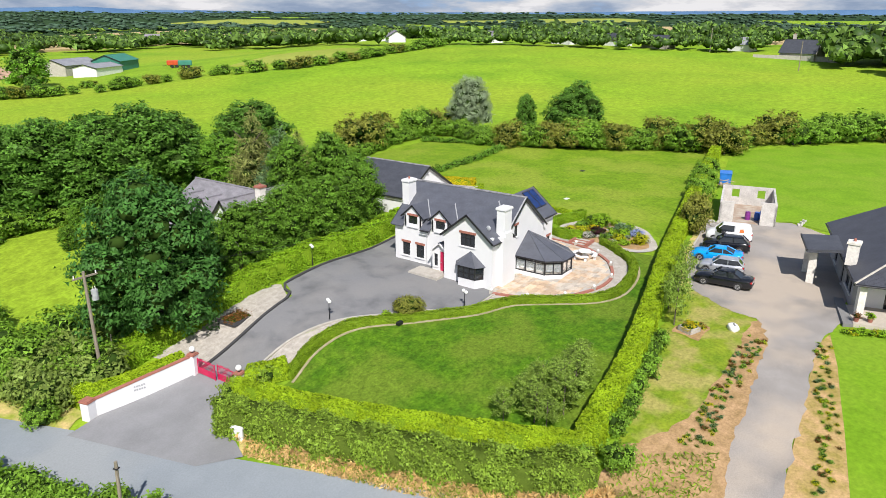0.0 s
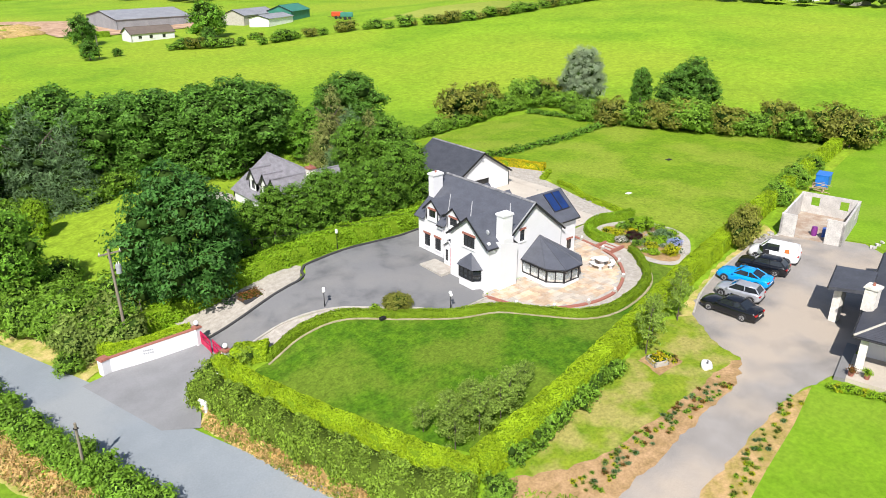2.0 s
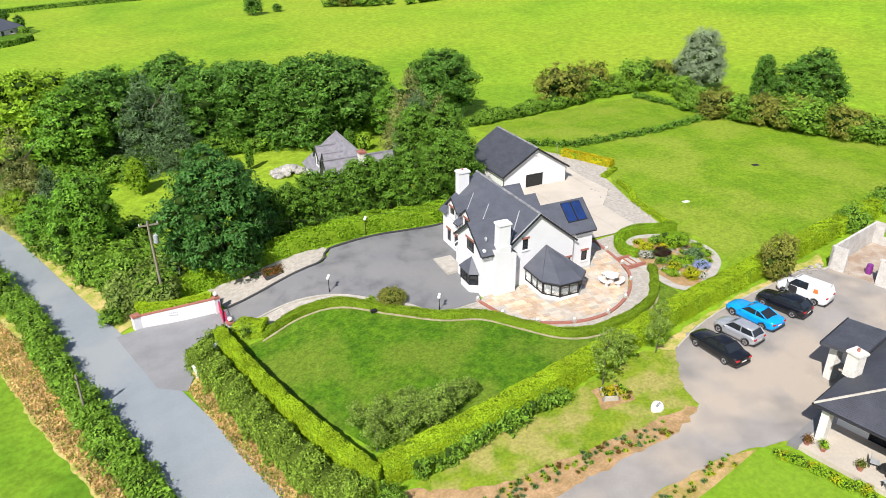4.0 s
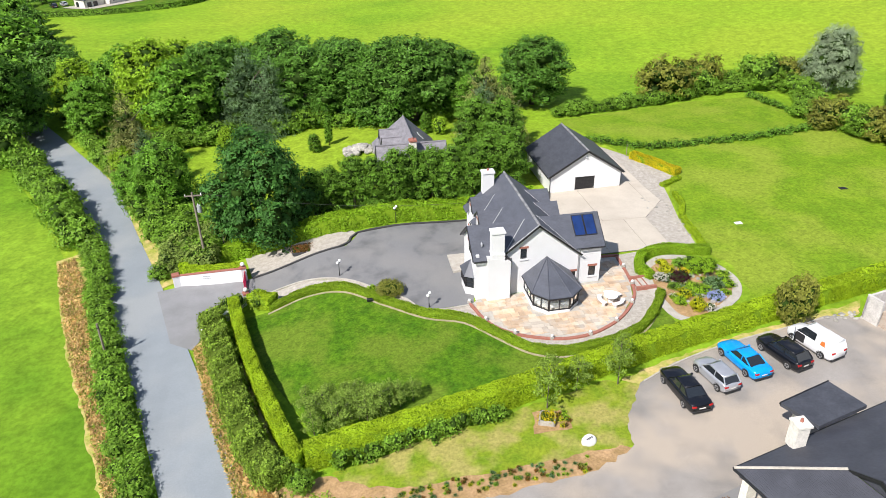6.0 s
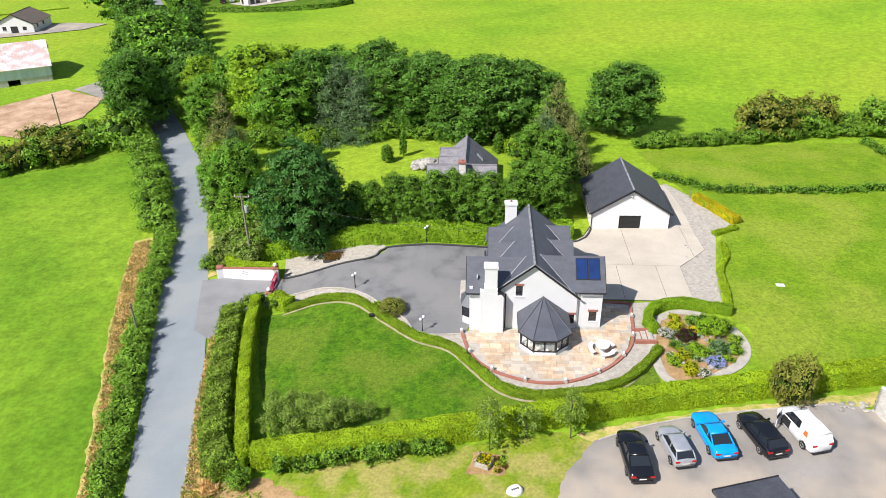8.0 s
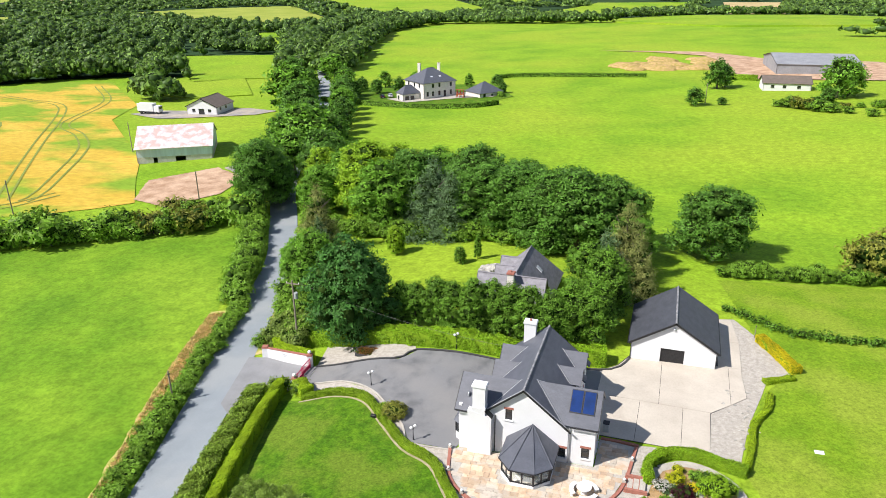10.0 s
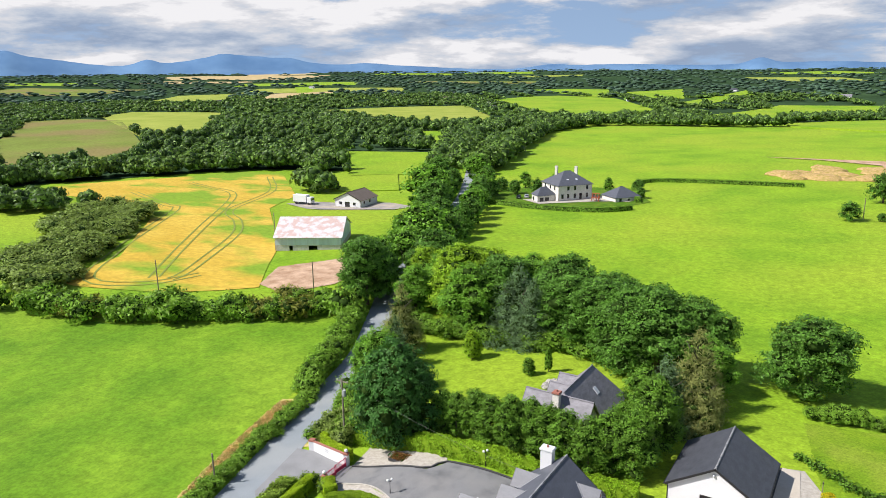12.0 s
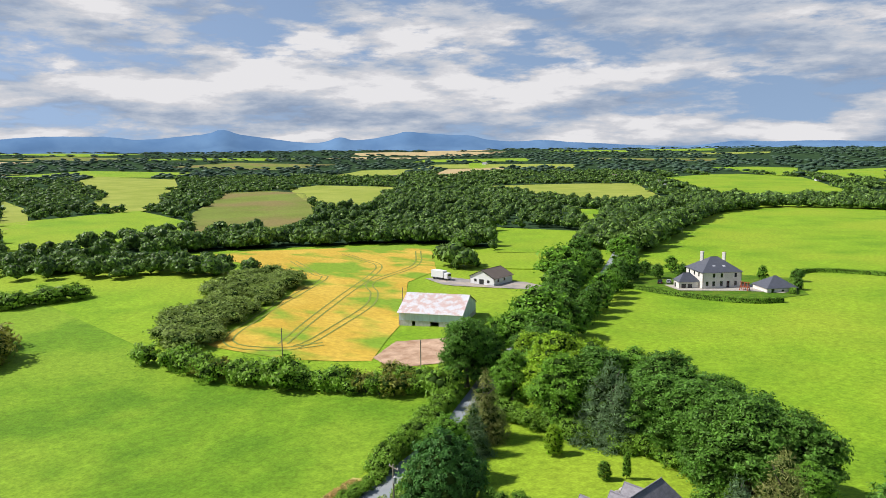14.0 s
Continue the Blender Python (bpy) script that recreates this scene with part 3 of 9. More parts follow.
MEADOW = mat("rough meadow grass", (0.192, 0.355, 0.019), 0.9, dark=(0.125, 0.265, 0.014), scale=0.06, detail=8.0, fine=0.6, fine_amount=0.34, patches=(0.235, 0.385, 0.026), patch_scale=0.03, bump=0.16, bump_scale=0.9, spec=0.12, micro=2.0, micro_amount=0.22)
patch("west_meadow", [(-10, 90), (-5, 79), (1, 68), (7.4, 54), (10.4, 42.6), (13.6, 33.2), (17.0, 24.2), (20.8, 13.4), (24.2, 1), (27.6, -9), (35, -31), (44.5, -58), (57, -92), (70, -170), (-260, -170), (-400, 40), (-200, 66), (-100, 66), (-87, 62), (-54, 67), (-34, 75), (-19, 83)], MEADOW, 0.03, 6.0, "rough bright green meadow west of the road", "meadow")
patch("cottage_garden", [(16, 66), (20, 58), (30, 53), (56, 53), (60, 70), (57, 80), (46, 82), (30, 84), (16, 84)], GRASS, 0.04, 2.0, "shaded bright garden lawn round the cottage", "lawn")
patch("wheat_field", [(-258, 154), (-247, 181), (-221, 217), (-208, 245), (-182, 248), (-128, 200), (-117, 174), (-68, 129), (-56, 113), (-43, 97), (-50, 92), (-64, 85), (-88, 79), (-98, 79), (-102, 101), (-140, 139), (-204, 157), (-227, 155)], WHEAT, 0.14, 6.0, "golden ripe wheat field with tractor tracks", "field")
for tram in ([(-179, 236), (-146, 204), (-128, 165), (-109, 151), (-92, 134), (-72, 101), (-70, 93)], [(-66, 99), (-73, 88), (-90, 84), (-109, 105), (-148, 156), (-158, 160), (-200, 175)], [(-75, 92), (-111, 137), (-153, 189), (-179, 199), (-200, 205)]):
    for side in (-1.3, 1.3):
        shifted = strip(tram, side + 0.3, -side + 0.3, step=4)
        patch("tractor_track", shifted, TRAM, 0.22, 4.0, "flattened green tractor track through wheat", "track")
patch("earth_yard", [(-44.8, 99), (-34.3, 95.5), (-27.5, 106), (-29, 118), (-41.9, 126), (-51.7, 112)], DIRT, 0.15, 3.0, "freshly scraped pinkish earth yard", "earth")
patch("barn_lane", [(-29, 118), (-24, 130), (-27, 146), (-36, 156), (-40, 146), (-35, 136), (-40, 126)], LOT, 0.14, 3.0, "grey stone lane beside the barn", "lane")
patch("bungalow_yard", [(-118, 184), (-103, 179), (-97, 180), (-84, 186), (-72, 192), (-68, 200), (-82, 203), (-100, 194), (-112, 192)], LOT, 0.2, 4.0, "pale stone forecourt of the far bungalow", "yard")
patch("mansion_garden", [(-60, 224), (-26, 214), (-2, 216), (8, 239), (-9, 268), (-50, 262)], LAWN, 0.15, 5.0, "mown garden round the large white house", "lawn")
patch("mansion_forecourt", [(-38, 228), (-28, 221), (-10, 233), (1, 236), (2, 244), (-16, 246), (-24, 240)], GRAVEL, 0.3, 4.0, "pale gravel forecourt of the white house", "yard")
patch("farm_yard", [(20, 395), (50, 388), (77, 372), (79, 301), (93, 292), (140, 292), (160, 310), (150, 350), (102, 362), (77, 390), (48, 393)], DIRT, 0.3, 6.0, "brown earth farmyard with tracks", "yard")
FIELDS = [
    (PALE_FIELD, 0.86, [(-918, 215), (-670, 183), (-558, 154), (-530, 128)]),
    (GRASS, 1.0, [(-509, 123), (-530, 167), (-551, 240), (-394, 220), (-340, 176), (-335, 155), (-326, 132), (-324, 111), (-354, 91)]),
    (PALE_FIELD, 0.84, [(-1271, 404), (-1509, 532), (-1269, 591), (-1089, 519), (-953, 413), (-909, 372), (-1039, 393)]),
    (PALE_FIELD, 0.84, [(-746, 246), (-891, 333), (-801, 366), (-706, 329), (-655, 278)]),
    (DULL_FIELD, 0.86, [(-540, 279), (-776, 441), (-751, 493), (-665, 489), (-440, 352), (-368, 283), (-409, 227)]),
    (PALE_FIELD, 0.84, [(-773, 534), (-809, 604), (-730, 627), (-665, 633), (-508, 470), (-545, 424)]),
    (PALE_FIELD, 0.86, [(-1280, 925), (-1365, 1120), (-1298, 1243), (-1189, 1154), (-1055, 953)]),
    (STUBBLE, 0.86, [(-973, 965), (-1191, 1251), (-1120, 1416), (-1024, 1273), (-982, 1063)]),
    (PALE_FIELD, 0.84, [(-574, 718), (-517, 823), (-451, 901), (-331, 776), (-312, 697), (-368, 673), (-462, 701)]),
    (GRASS, 0.95, [(-231, 345), (-213, 346), (-160, 361), (-122, 291), (-137, 284), (-154, 268)]),
    (GRASS, 0.98, [(-141, 226), (-153, 252), (-126, 270), (-100, 234), (-120, 222)]),
    (GRASS, 0.84, [(-500, 1047), (-523, 1268), (-495, 1348), (-358, 1276), (-242, 1143), (-205, 976), (-264, 848), (-364, 922)]),
    (GRASS, 0.88, [(-740, 1749), (-668, 1848), (-559, 1820), (-453, 1524), (-489, 1496), (-578, 1629)]),
    (GRASS, 0.88, [(-464, 1647), (-380, 1854), (-292, 1509), (-381, 1491)]),
    (GRASS, 0.90, [(-262, 486), (-245, 505), (-195, 419), (-212, 427)]),
    (GRASS, 0.88, [(-260, 1316), (-213, 1740), (-161, 1520), (-211, 1232)]),
    (GRASS, 0.88, [(-140, 930), (-72, 1191), (65, 1240), (69, 1016), (-24, 889), (-14, 740), (-108, 863)]),
    (STUBBLE, 0.90, [(116, 1248), (205, 1257), (184, 1039), (115, 999)]),
    (STUBBLE, 1.0, [(57, 3194), (359, 2893), (332, 2605), (69, 2936)]),
    (STUBBLE, 1.0, [(-3388, 3180), (-3000, 3500), (-2351, 2637), (-2443, 2369)]),
    (STUBBLE, 1.0, [(-2673, 2070), (-2695, 2370), (-2369, 2105), (-2393, 1920)]),
    (GRASS, 0.9, [(-1378, 1529), (-1353, 1575), (-1206, 1409), (-1221, 1369)]),
    (GRASS, 1.0, [(10, 620), (-2, 668), (70, 800), (210, 890), (280, 720), (190, 560), (90, 560)]),
    (STUBBLE, 1.0, [(483, 1090), (605, 1175), (906, 1262), (773, 1078), (532, 1034), (265, 600)]),
    (STUBBLE, 1.0, [(218, 493), (274, 566), (359, 605), (660, 870), (369, 486), (270, 454), (204, 436)]),
    (PALE_FIELD, 1.0, [(170, 216), (180, 197), (184, 184), (215, 176), (224, 181), (219, 206), (198, 222)]),
    (STUBBLE, 1.0, [(1095, 1127), (1216, 1146), (1084, 948), (834, 834)]),
    (STUBBLE, 1.0, [(357, 86), (430, 110), (420, 72), (362, 61), (335, 72)]),
]
FIELD_LABELS = {"cut straw stubble": "pale straw stubble field", "dry yellow pasture": "dry yellow-green pasture field", "dull rushy pasture": "dull brownish rushy pasture", "meadow grass": "bright green pasture field"}


def run_on(outline, pull):
    """A field runs on behind the trees that stand on its south side: draws its near corners towards the plots."""
    far = [math.hypot(x - 85, y + 10) for x, y in outline]
    mid = sum(far) / len(far)
    return [(85 + (x - 85) * pull, -10 + (y + 10) * pull) if d < mid else (x, y) for (x, y), d in zip(outline, far)]


FIELDS = [(m, run_on(outline, pull)) for m, pull, outline in FIELDS]
for stuff_mat, outline in FIELDS:
    size = max(abs(a[0] - b[0]) + abs(a[1] - b[1]) for a in outline for b in outline)
    patch("field", outline, stuff_mat, 0.45 if size < 200 else 1.2, max(6.0, size / 30), FIELD_LABELS[stuff_mat.name], "field", skirt=2.0)


# the wooded plain, a sheet over the far land, and the small fields cut into it
def sector(r0, r1, a0, a1, n):
    arc = lambda r, p, q: [(60 + r * math.cos(radians(p + (q - p) * i / n)), 10 + r * math.sin(radians(p + (q - p) * i / n))) for i in range(n + 1)]
    return arc(r0, a0, a1) + arc(r1, a1, a0)


# the sheet's bluish dark tone carries the distance haze
patch("wooded_plain", sector(690, 4400, 70, 178, 30), PLAIN, 0.55, 90.0, "dark wooded ground, painted haze and shade reaching to the horizon", "plain")
patch("wooded_plain", sector(560, 4200, -8, 70, 24), PLAIN, 0.55, 90.0, "dark wooded ground, painted haze and shade reaching to the horizon", "plain")
WOODS_WEST = [(-160, 268), (-120, 300), (-135, 345), (-165, 420), (-175, 560), (-200, 650), (-420, 560), (-600, 330), (-640, 120), (-560, 60), (-330, 70), (-275, 100), (-268, 150), (-262, 175), (-240, 208), (-215, 250), (-188, 262)]
# dark sheet over the grass: shade below the trees painted as ground colour
patch("wood_floor", WOODS_WEST, PLAIN, 0.3, 25.0, "dark ground under the western woods, shade painted in", "woodland floor")
plain_rng = random.Random(5)
PLAIN_FIELDS = []
for i in range(90):
    west = i < 35
    r = (1500 if west else 620) * ((2.6 if west else 4.6) ** plain_rng.random())
    a = radians(plain_rng.uniform(94, 174) if west else plain_rng.uniform(-2, 70))
    cx, cy, turn = 60 + r * math.cos(a), 10 + r * math.sin(a), radians(30 + plain_rng.uniform(-12, 12))
    w, d = plain_rng.uniform(60, 130) * (1 + r / 2500), plain_rng.uniform(45, 100) * (1 + r / 2500)
    quad = [(cx + u * w * math.cos(turn) - v * d * math.sin(turn), cy + u * w * math.sin(turn) + v * d * math.cos(turn)) for u, v in ((-1, -1), (1, -1 + plain_rng.uniform(-0.3, 0.3)), (1, 1), (-1, 1 + plain_rng.uniform(-0.3, 0.3)))]
    if any(inside(x, y, f) for x, y in quad for _, f in FIELDS) or any(inside(x, y, f) for x, y in quad + [(cx, cy)] for f in PLAIN_FIELDS):
        continue
    PLAIN_FIELDS.append(quad)
    m, label = plain_rng.choice(((PALE_FIELD, "dry yellow-green pasture field"), (GRASS, "bright green pasture field"), (DULL_FIELD, "dull brownish rushy pasture"), (GRASS, "bright green pasture field"), (STUBBLE, "pale straw stubble field")))
    patch("field", quad, m, 1.1, 45.0, label, "field")


# far hills
def hills():
    """Blue mountains on the north-west horizon, and lower hills to the east."""
    # distance haze is put into the hills' base colour as blue
    hill_mat = mat("far hills with painted blue haze", (0.125, 0.225, 0.36), 1.0, dark=(0.085, 0.165, 0.29), scale=0.004, spec=0.0)
    def ridge(name, peaks, distance, a0, a1, base, label):
        verts, faces, n = [], [], 260
        for i in range(n + 1):
            a = a0 + (a1 - a0) * i / n
            h = base + sum(p * math.exp(-((a - c) / w) ** 2) for c, p, w in peaks)
            h += (noise.noise(Vector((a * 2.6, 7.7, 1))) * 0.03 + noise.noise(Vector((a * 7.0, 3.1, distance * 0.01))) * 0.015) * h
            ca, sa = math.cos(radians(a)), math.sin(radians(a))
            for d, z in ((distance - 500, -30), (distance - 120, h * 0.45 - 8), (distance, h), (distance + 150, -30)):
                verts.append((89 + d * ca, -7 + d * sa, z))
        for i in range(n):
            for k in range(3):
                faces.append((i * 4 + k, i * 4 + 4 + k, i * 4 + 5 + k, i * 4 + k + 1))
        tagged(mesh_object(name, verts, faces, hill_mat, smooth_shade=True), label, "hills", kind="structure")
    ridge("backdrop_mountains", [(153.4, 89.8, 6.0), (137.5, 98.3, 6.0), (165.5, 79.3, 6.0), (97.1, 29.6, 6.0), (111.5, 6.0, 6.0), (126.2, 33.3, 6.0), (84.6, 44.2, 6.0), (143.9, 31.6, 0.9), (98.8, 33.2, 0.9), (152.6, 27.1, 0.9), (162.4, 15.5, 3.0), (149.1, 16.6, 6.0), (108.6, 28.0, 6.0), (113.8, 16.7, 1.6), (138.6, 16.2, 0.9), (127.9, 13.3, 1.6), (133.7, 11.8, 0.9), (160.6, 13.6, 1.6), (88.5, 12.1, 0.9), (93.8, 10.5, 3.0)], 4600, 72, 180, 26, "mountain range on the horizon with painted blue haze")
    ridge("backdrop_hills", [(62, 18, 3), (67, 12, 4), (55, 6, 4), (10, 14, 6), (2, 18, 5), (20, 8, 6), (-6, 16, 6)], 4300, -20, 76, 30, "low wooded hills on the horizon with painted blue haze")


hills()

# ---- plants ----
rng = np.random.default_rng(11)


def quick_mesh(name, verts, groups, materials):
    """A mesh from arrays: groups of (faces, material index), all with the same number of corners in a group."""
    me = bpy.data.meshes.new(name)
    loops = np.concatenate([f.ravel() for f, _ in groups])
    starts, index, at = [], [], 0
    for f, k in groups:
        starts.append(at + np.arange(len(f)) * f.shape[1])
        index.append(np.full(len(f), k))
        at += f.size
    starts, index = np.concatenate(starts), np.concatenate(index)
    me.vertices.add(len(verts))
    me.vertices.foreach_set("co", np.ascontiguousarray(verts, dtype=np.float32).ravel())
    me.loops.add(len(loops))
    me.loops.foreach_set("vertex_index", loops.astype(np.int32))
    me.polygons.add(len(starts))
    me.polygons.foreach_set("loop_start", starts.astype(np.int32))
    me.polygons.foreach_set("material_index", index.astype(np.int32))
    for m in materials:
        me.materials.append(m)
    me.update(calc_edges=True)
    return me


def unit(v):
    return v / np.maximum(np.linalg.norm(v, axis=1, keepdims=True), 1e-6)


def leaf_quads(pts, nrm, size, squash=0.6, jitter=0.5, droop=0.0):
    """Pointed leaves at points, facing about along the normals."""
    n = len(pts)
    nrm = unit(nrm + jitter * rng.normal(size=(n, 3)))
    t = unit(np.cross(nrm, rng.normal(size=(n, 3))))
    if droop:
        t = unit(t * (1 - abs(droop)) + np.array([0, 0, -1.0]) * droop)
    s = unit(np.cross(nrm, t))
    a = (size * (0.65 + 0.7 * rng.random(n)))[:, None]
    b = a * squash
    v = np.stack([pts - t * a * 0.8 - s * b, pts - t * a * 0.8 + s * b, pts + t * a * 1.1], axis=1).reshape(-1, 3)
    return v, np.arange(3 * n).reshape(-1, 3)


def ico_template(sub):
    bm = bmesh.new()
    bmesh.ops.create_icosphere(bm, subdivisions=sub, radius=1)
    v = np.array([x.co[:] for x in bm.verts])
    f = np.array([[x.index for x in face.verts] for face in bm.faces])
    bm.free()
    return v, f


ICO1 = ico_template(1)


def clump(name, lobes, leaf, per_area, material, squash=0.6, jitter=0.5, core=0.80, droop=0.0, floor=None, bare_below=-0.75, spray=15, loose=1.6, even=False):
    """Foliage as leaves over the shells of many lobes (x, y, z, rx, ry, rz), round dark cores that paint in the inner
    shade.
    """
    lobes = np.array(lobes, dtype=float)
    c, r = lobes[:, :3], lobes[:, 3:6]
    pts, nrm = [], []
    for i in range(len(lobes)):
        a, b, d = r[i]
        area = 4 * math.pi * ((a * b) ** 1.6 / 3 + (a * d) ** 1.6 / 3 + (b * d) ** 1.6 / 3) ** (1 / 1.6)
        n = max(12, int(area * per_area))
        # sprays of leaves, some deep and some proud of the lobe
        sprays = max(5, n // spray)
        u = unit(rng.normal(size=(sprays, 3)))
        u = u[u[:, 2] > bare_below]
        if not len(u):
            continue
        deep = (0.96 if even else 0.72) + (0.06 if even else 0.46) * rng.random(len(u))
        pick = rng.integers(len(u), size=n)
        off = rng.normal(size=(n, 3)) * np.array([1, 1, 0.6])
        p = c[i] + u[pick] * r[i] * deep[pick][:, None] + off * leaf * loose
        u = unit(u[pick] + 0.22 * off)
        keep = np.ones(len(p), bool)
        for j in range(len(lobes)):
            if j != i and np.all(np.abs(c[i] - c[j]) < r[i] + r[j]):
                keep &= np.linalg.norm((p - c[j]) / r[j], axis=1) > 0.82
        if floor is not None:
            keep &= p[:, 2] > floor
        pts.append(p[keep])
        nrm.append(unit(u[keep] / r[i]))
    pts, nrm = np.concatenate(pts), np.concatenate(nrm)
    nrm[:, 2] += 0.25
    v, f = leaf_quads(pts, nrm, leaf, squash, jitter, droop)
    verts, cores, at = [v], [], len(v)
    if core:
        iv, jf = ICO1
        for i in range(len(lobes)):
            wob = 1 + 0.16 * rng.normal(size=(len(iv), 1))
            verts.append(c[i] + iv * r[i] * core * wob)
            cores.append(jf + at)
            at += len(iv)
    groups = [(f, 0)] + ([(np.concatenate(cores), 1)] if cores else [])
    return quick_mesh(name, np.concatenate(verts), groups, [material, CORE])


def trunk_mesh(height, radius, limbs=4, reach=0.5, lean=0.03):
    bm = bmesh.new()
    top = Vector((lean * height, lean * height * 0.5, height))
    knee = Vector((lean * height * 0.3, 0, height * 0.45))
    cyl(bm, (0, 0, -0.4), knee, radius * 1.25, radius * 0.8, 8)
    cyl(bm, knee, top, radius * 0.8, radius * 0.35, 8)
    for i in range(limbs):
        a = i * 2.4 + rng.random() * 0.6
        s = knee.lerp(top, 0.15 + 0.6 * i / max(1, limbs))
        cyl(bm, s, s + Vector((math.cos(a) * reach * height * 0.5, math.sin(a) * reach * height * 0.5, height * (0.22 + 0.1 * rng.random()))), radius * 0.45, radius * 0.14, 6)
    return bm


def broad_lobes(H, R, low=0.02, n=26, spread=0.66):
    out = [(0, 0, H * 0.60, R * 0.62, R * 0.62, H * 0.30)]
    for i in range(n):
        t = (i + 0.5) / n
        z = H * (low + 0.13 + (0.86 - low - 0.13) * t)
        wide = math.sqrt(max(0.06, 1 - ((t - 0.36) / 0.70) ** 2))
        a = i * 2.39996 + rng.random() * 0.5
        d = R * spread * wide * (0.82 + 0.42 * rng.random())
        q = R * (0.18 + 0.20 * rng.random()) * (0.75 + 0.35 * wide)
        out.append((math.cos(a) * d, math.sin(a) * d, z, q, q, q * (0.8 + 0.2 * rng.random())))
    out.append((R * 0.08, 0, H - R * 0.33, R * 0.36, R * 0.36, R * 0.34))
    return out


def conifer_lobes(H, R, low=0.08, rows=9, per=5):
    out = []
    for i in range(rows):
        t = i / (rows - 1)
        z = H * (low + (0.97 - low) * t)
        wide = R * (1 - t) ** 0.8 + 0.12 * R
        k = max(1, int(per * (1 - t) + 1.5))
        for j in range(k):
            a = j * 2 * math.pi / k + i * 1.1 + rng.random() * 0.5
            d = wide * 0.62 * (0.8 + 0.4 * rng.random()) if k > 1 else 0
            q = wide * 0.48
            out.append((math.cos(a) * d, math.sin(a) * d, z - d * 0.16, q, q, max(H * 0.055, q * 0.55)))
        out.append((0, 0, z, wide * 0.5, wide * 0.5, H * 0.08))
    return out


def bush_lobes(H, R, n=8):
    out = [(0, 0, H * 0.45, R * 0.7, R * 0.7, H * 0.45)]
    for i in range(n):
        a = i * 2.39996 + rng.random() * 0.6
        d = R * (0.45 + 0.2 * rng.random())
        q = R * (0.32 + 0.16 * rng.random())
        out.append((math.cos(a) * d, math.sin(a) * d, H * (0.28 + 0.45 * rng.random()), q, q, H * (0.22 + 0.1 * rng.random())))
    return out


def make_tree(name, lobes, H, trunk_r, leaf, per_area, material, label, category="tree", squash=0.6, droop=0.0, trunk_top=0.62, core=0.66, jitter=0.5, limbs=4):
    t = thing(name, Matrix(), label, category)
    part("trunk", trunk_mesh(H * trunk_top, trunk_r, limbs), BARK, t)
    crown = new("crown", clump("crown", lobes, leaf, per_area, material, squash, jitter, core, droop))
    crown.parent = t
    return t


PLANTED = set()


def plant(proto, x, y, H, H0, wide=1.0, turn=None, label="", group=""):
    """Sets a copy of a plant on the land, H high where the first was H0; the first call moves the first itself."""
    s = H / H0
    m = pose(x, y, ground_z(x, y) - 0.05, 0, 0, turn if turn is not None else rng.random() * 360) @ Matrix.Diagonal((s * wide, s * wide, s, 1))
    if proto.name not in PLANTED:
        PLANTED.add(proto.name)
        proto.matrix_basis = m
        ob = proto
    else:
        base = Matrix.Diagonal((*proto.scale, 1)).inverted()
        ob = copy_thing(proto, m @ base)
        ob.matrix_basis = m
    return tagged(ob, label, group=group)


def kinds(count, build):
    return [build() for _ in range(count)]


# prototypes: 10 m trees, later scaled
OAKS = kinds(3, lambda: make_tree("oak_tree", broad_lobes(10, 4.2), 10, 0.32, 0.145, 38, LEAF_OAK, "tall dark green broadleaf tree in full leaf"))
ASHES = kinds(3, lambda: make_tree("ash_tree", broad_lobes(10, 3.8), 10, 0.28, 0.14, 38, LEAF_ASH, "mid green broadleaf tree in full leaf"))
LIGHTS = kinds(2, lambda: make_tree("lime_tree", broad_lobes(10, 4.0), 10, 0.28, 0.14, 38, LEAF_LIGHT, "light yellow-green broadleaf tree"))
SYC = make_tree("sycamore_tree", broad_lobes(10, 3.7, low=0.0, n=40, spread=0.72), 10, 0.35, 0.125, 44, LEAF_SYC, "dense deep green sycamore by the hedge", jitter=0.35)
PINES = kinds(2, lambda: make_tree("pine_tree", conifer_lobes(10, 2.9), 10, 0.25, 0.22, 34, LEAF_PINE, "tall grey-green conifer with drooping branches", squash=0.22, droop=0.35, trunk_top=0.8))
DRIES = kinds(1, lambda: make_tree("cypress_tree", conifer_lobes(10, 3.0, rows=8), 10, 0.25, 0.22, 34, LEAF_DRY, "olive brown conifer with drooping feathery branches", squash=0.2, droop=0.4, trunk_top=0.8))
WILLOW = make_tree("willow_tree", broad_lobes(10, 4.0, low=0.0, n=26), 10, 0.3, 0.18, 42, LEAF_SILVER, "silver-grey willow tree in the hedgerow", squash=0.3)
ROW = kinds(4, lambda: make_tree("row_tree", [(x, y, z * 1.0, a, b, c) for x, y, z, a, b, c in broad_lobes(10, 3.2, low=0.0, n=26, spread=0.6)], 10, 0.2, 0.14, 36, LEAF_ROW, "leafy young tree in a close garden row"))
BUSHES = kinds(3, lambda: make_tree("hedgerow_bush", bush_lobes(3, 1.9, 12), 3, 0.09, 0.125, 38, LEAF_WILD, "rounded wild green hedgerow bush", "bush", limbs=2, trunk_top=0.4))
BROWNS = kinds(2, lambda: make_tree("hawthorn_bush", bush_lobes(3, 1.9, 12), 3, 0.09, 0.125, 38, LEAF_BROWN, "bronze-tinged hawthorn bush in leaf", "bush", limbs=2, trunk_top=0.4))
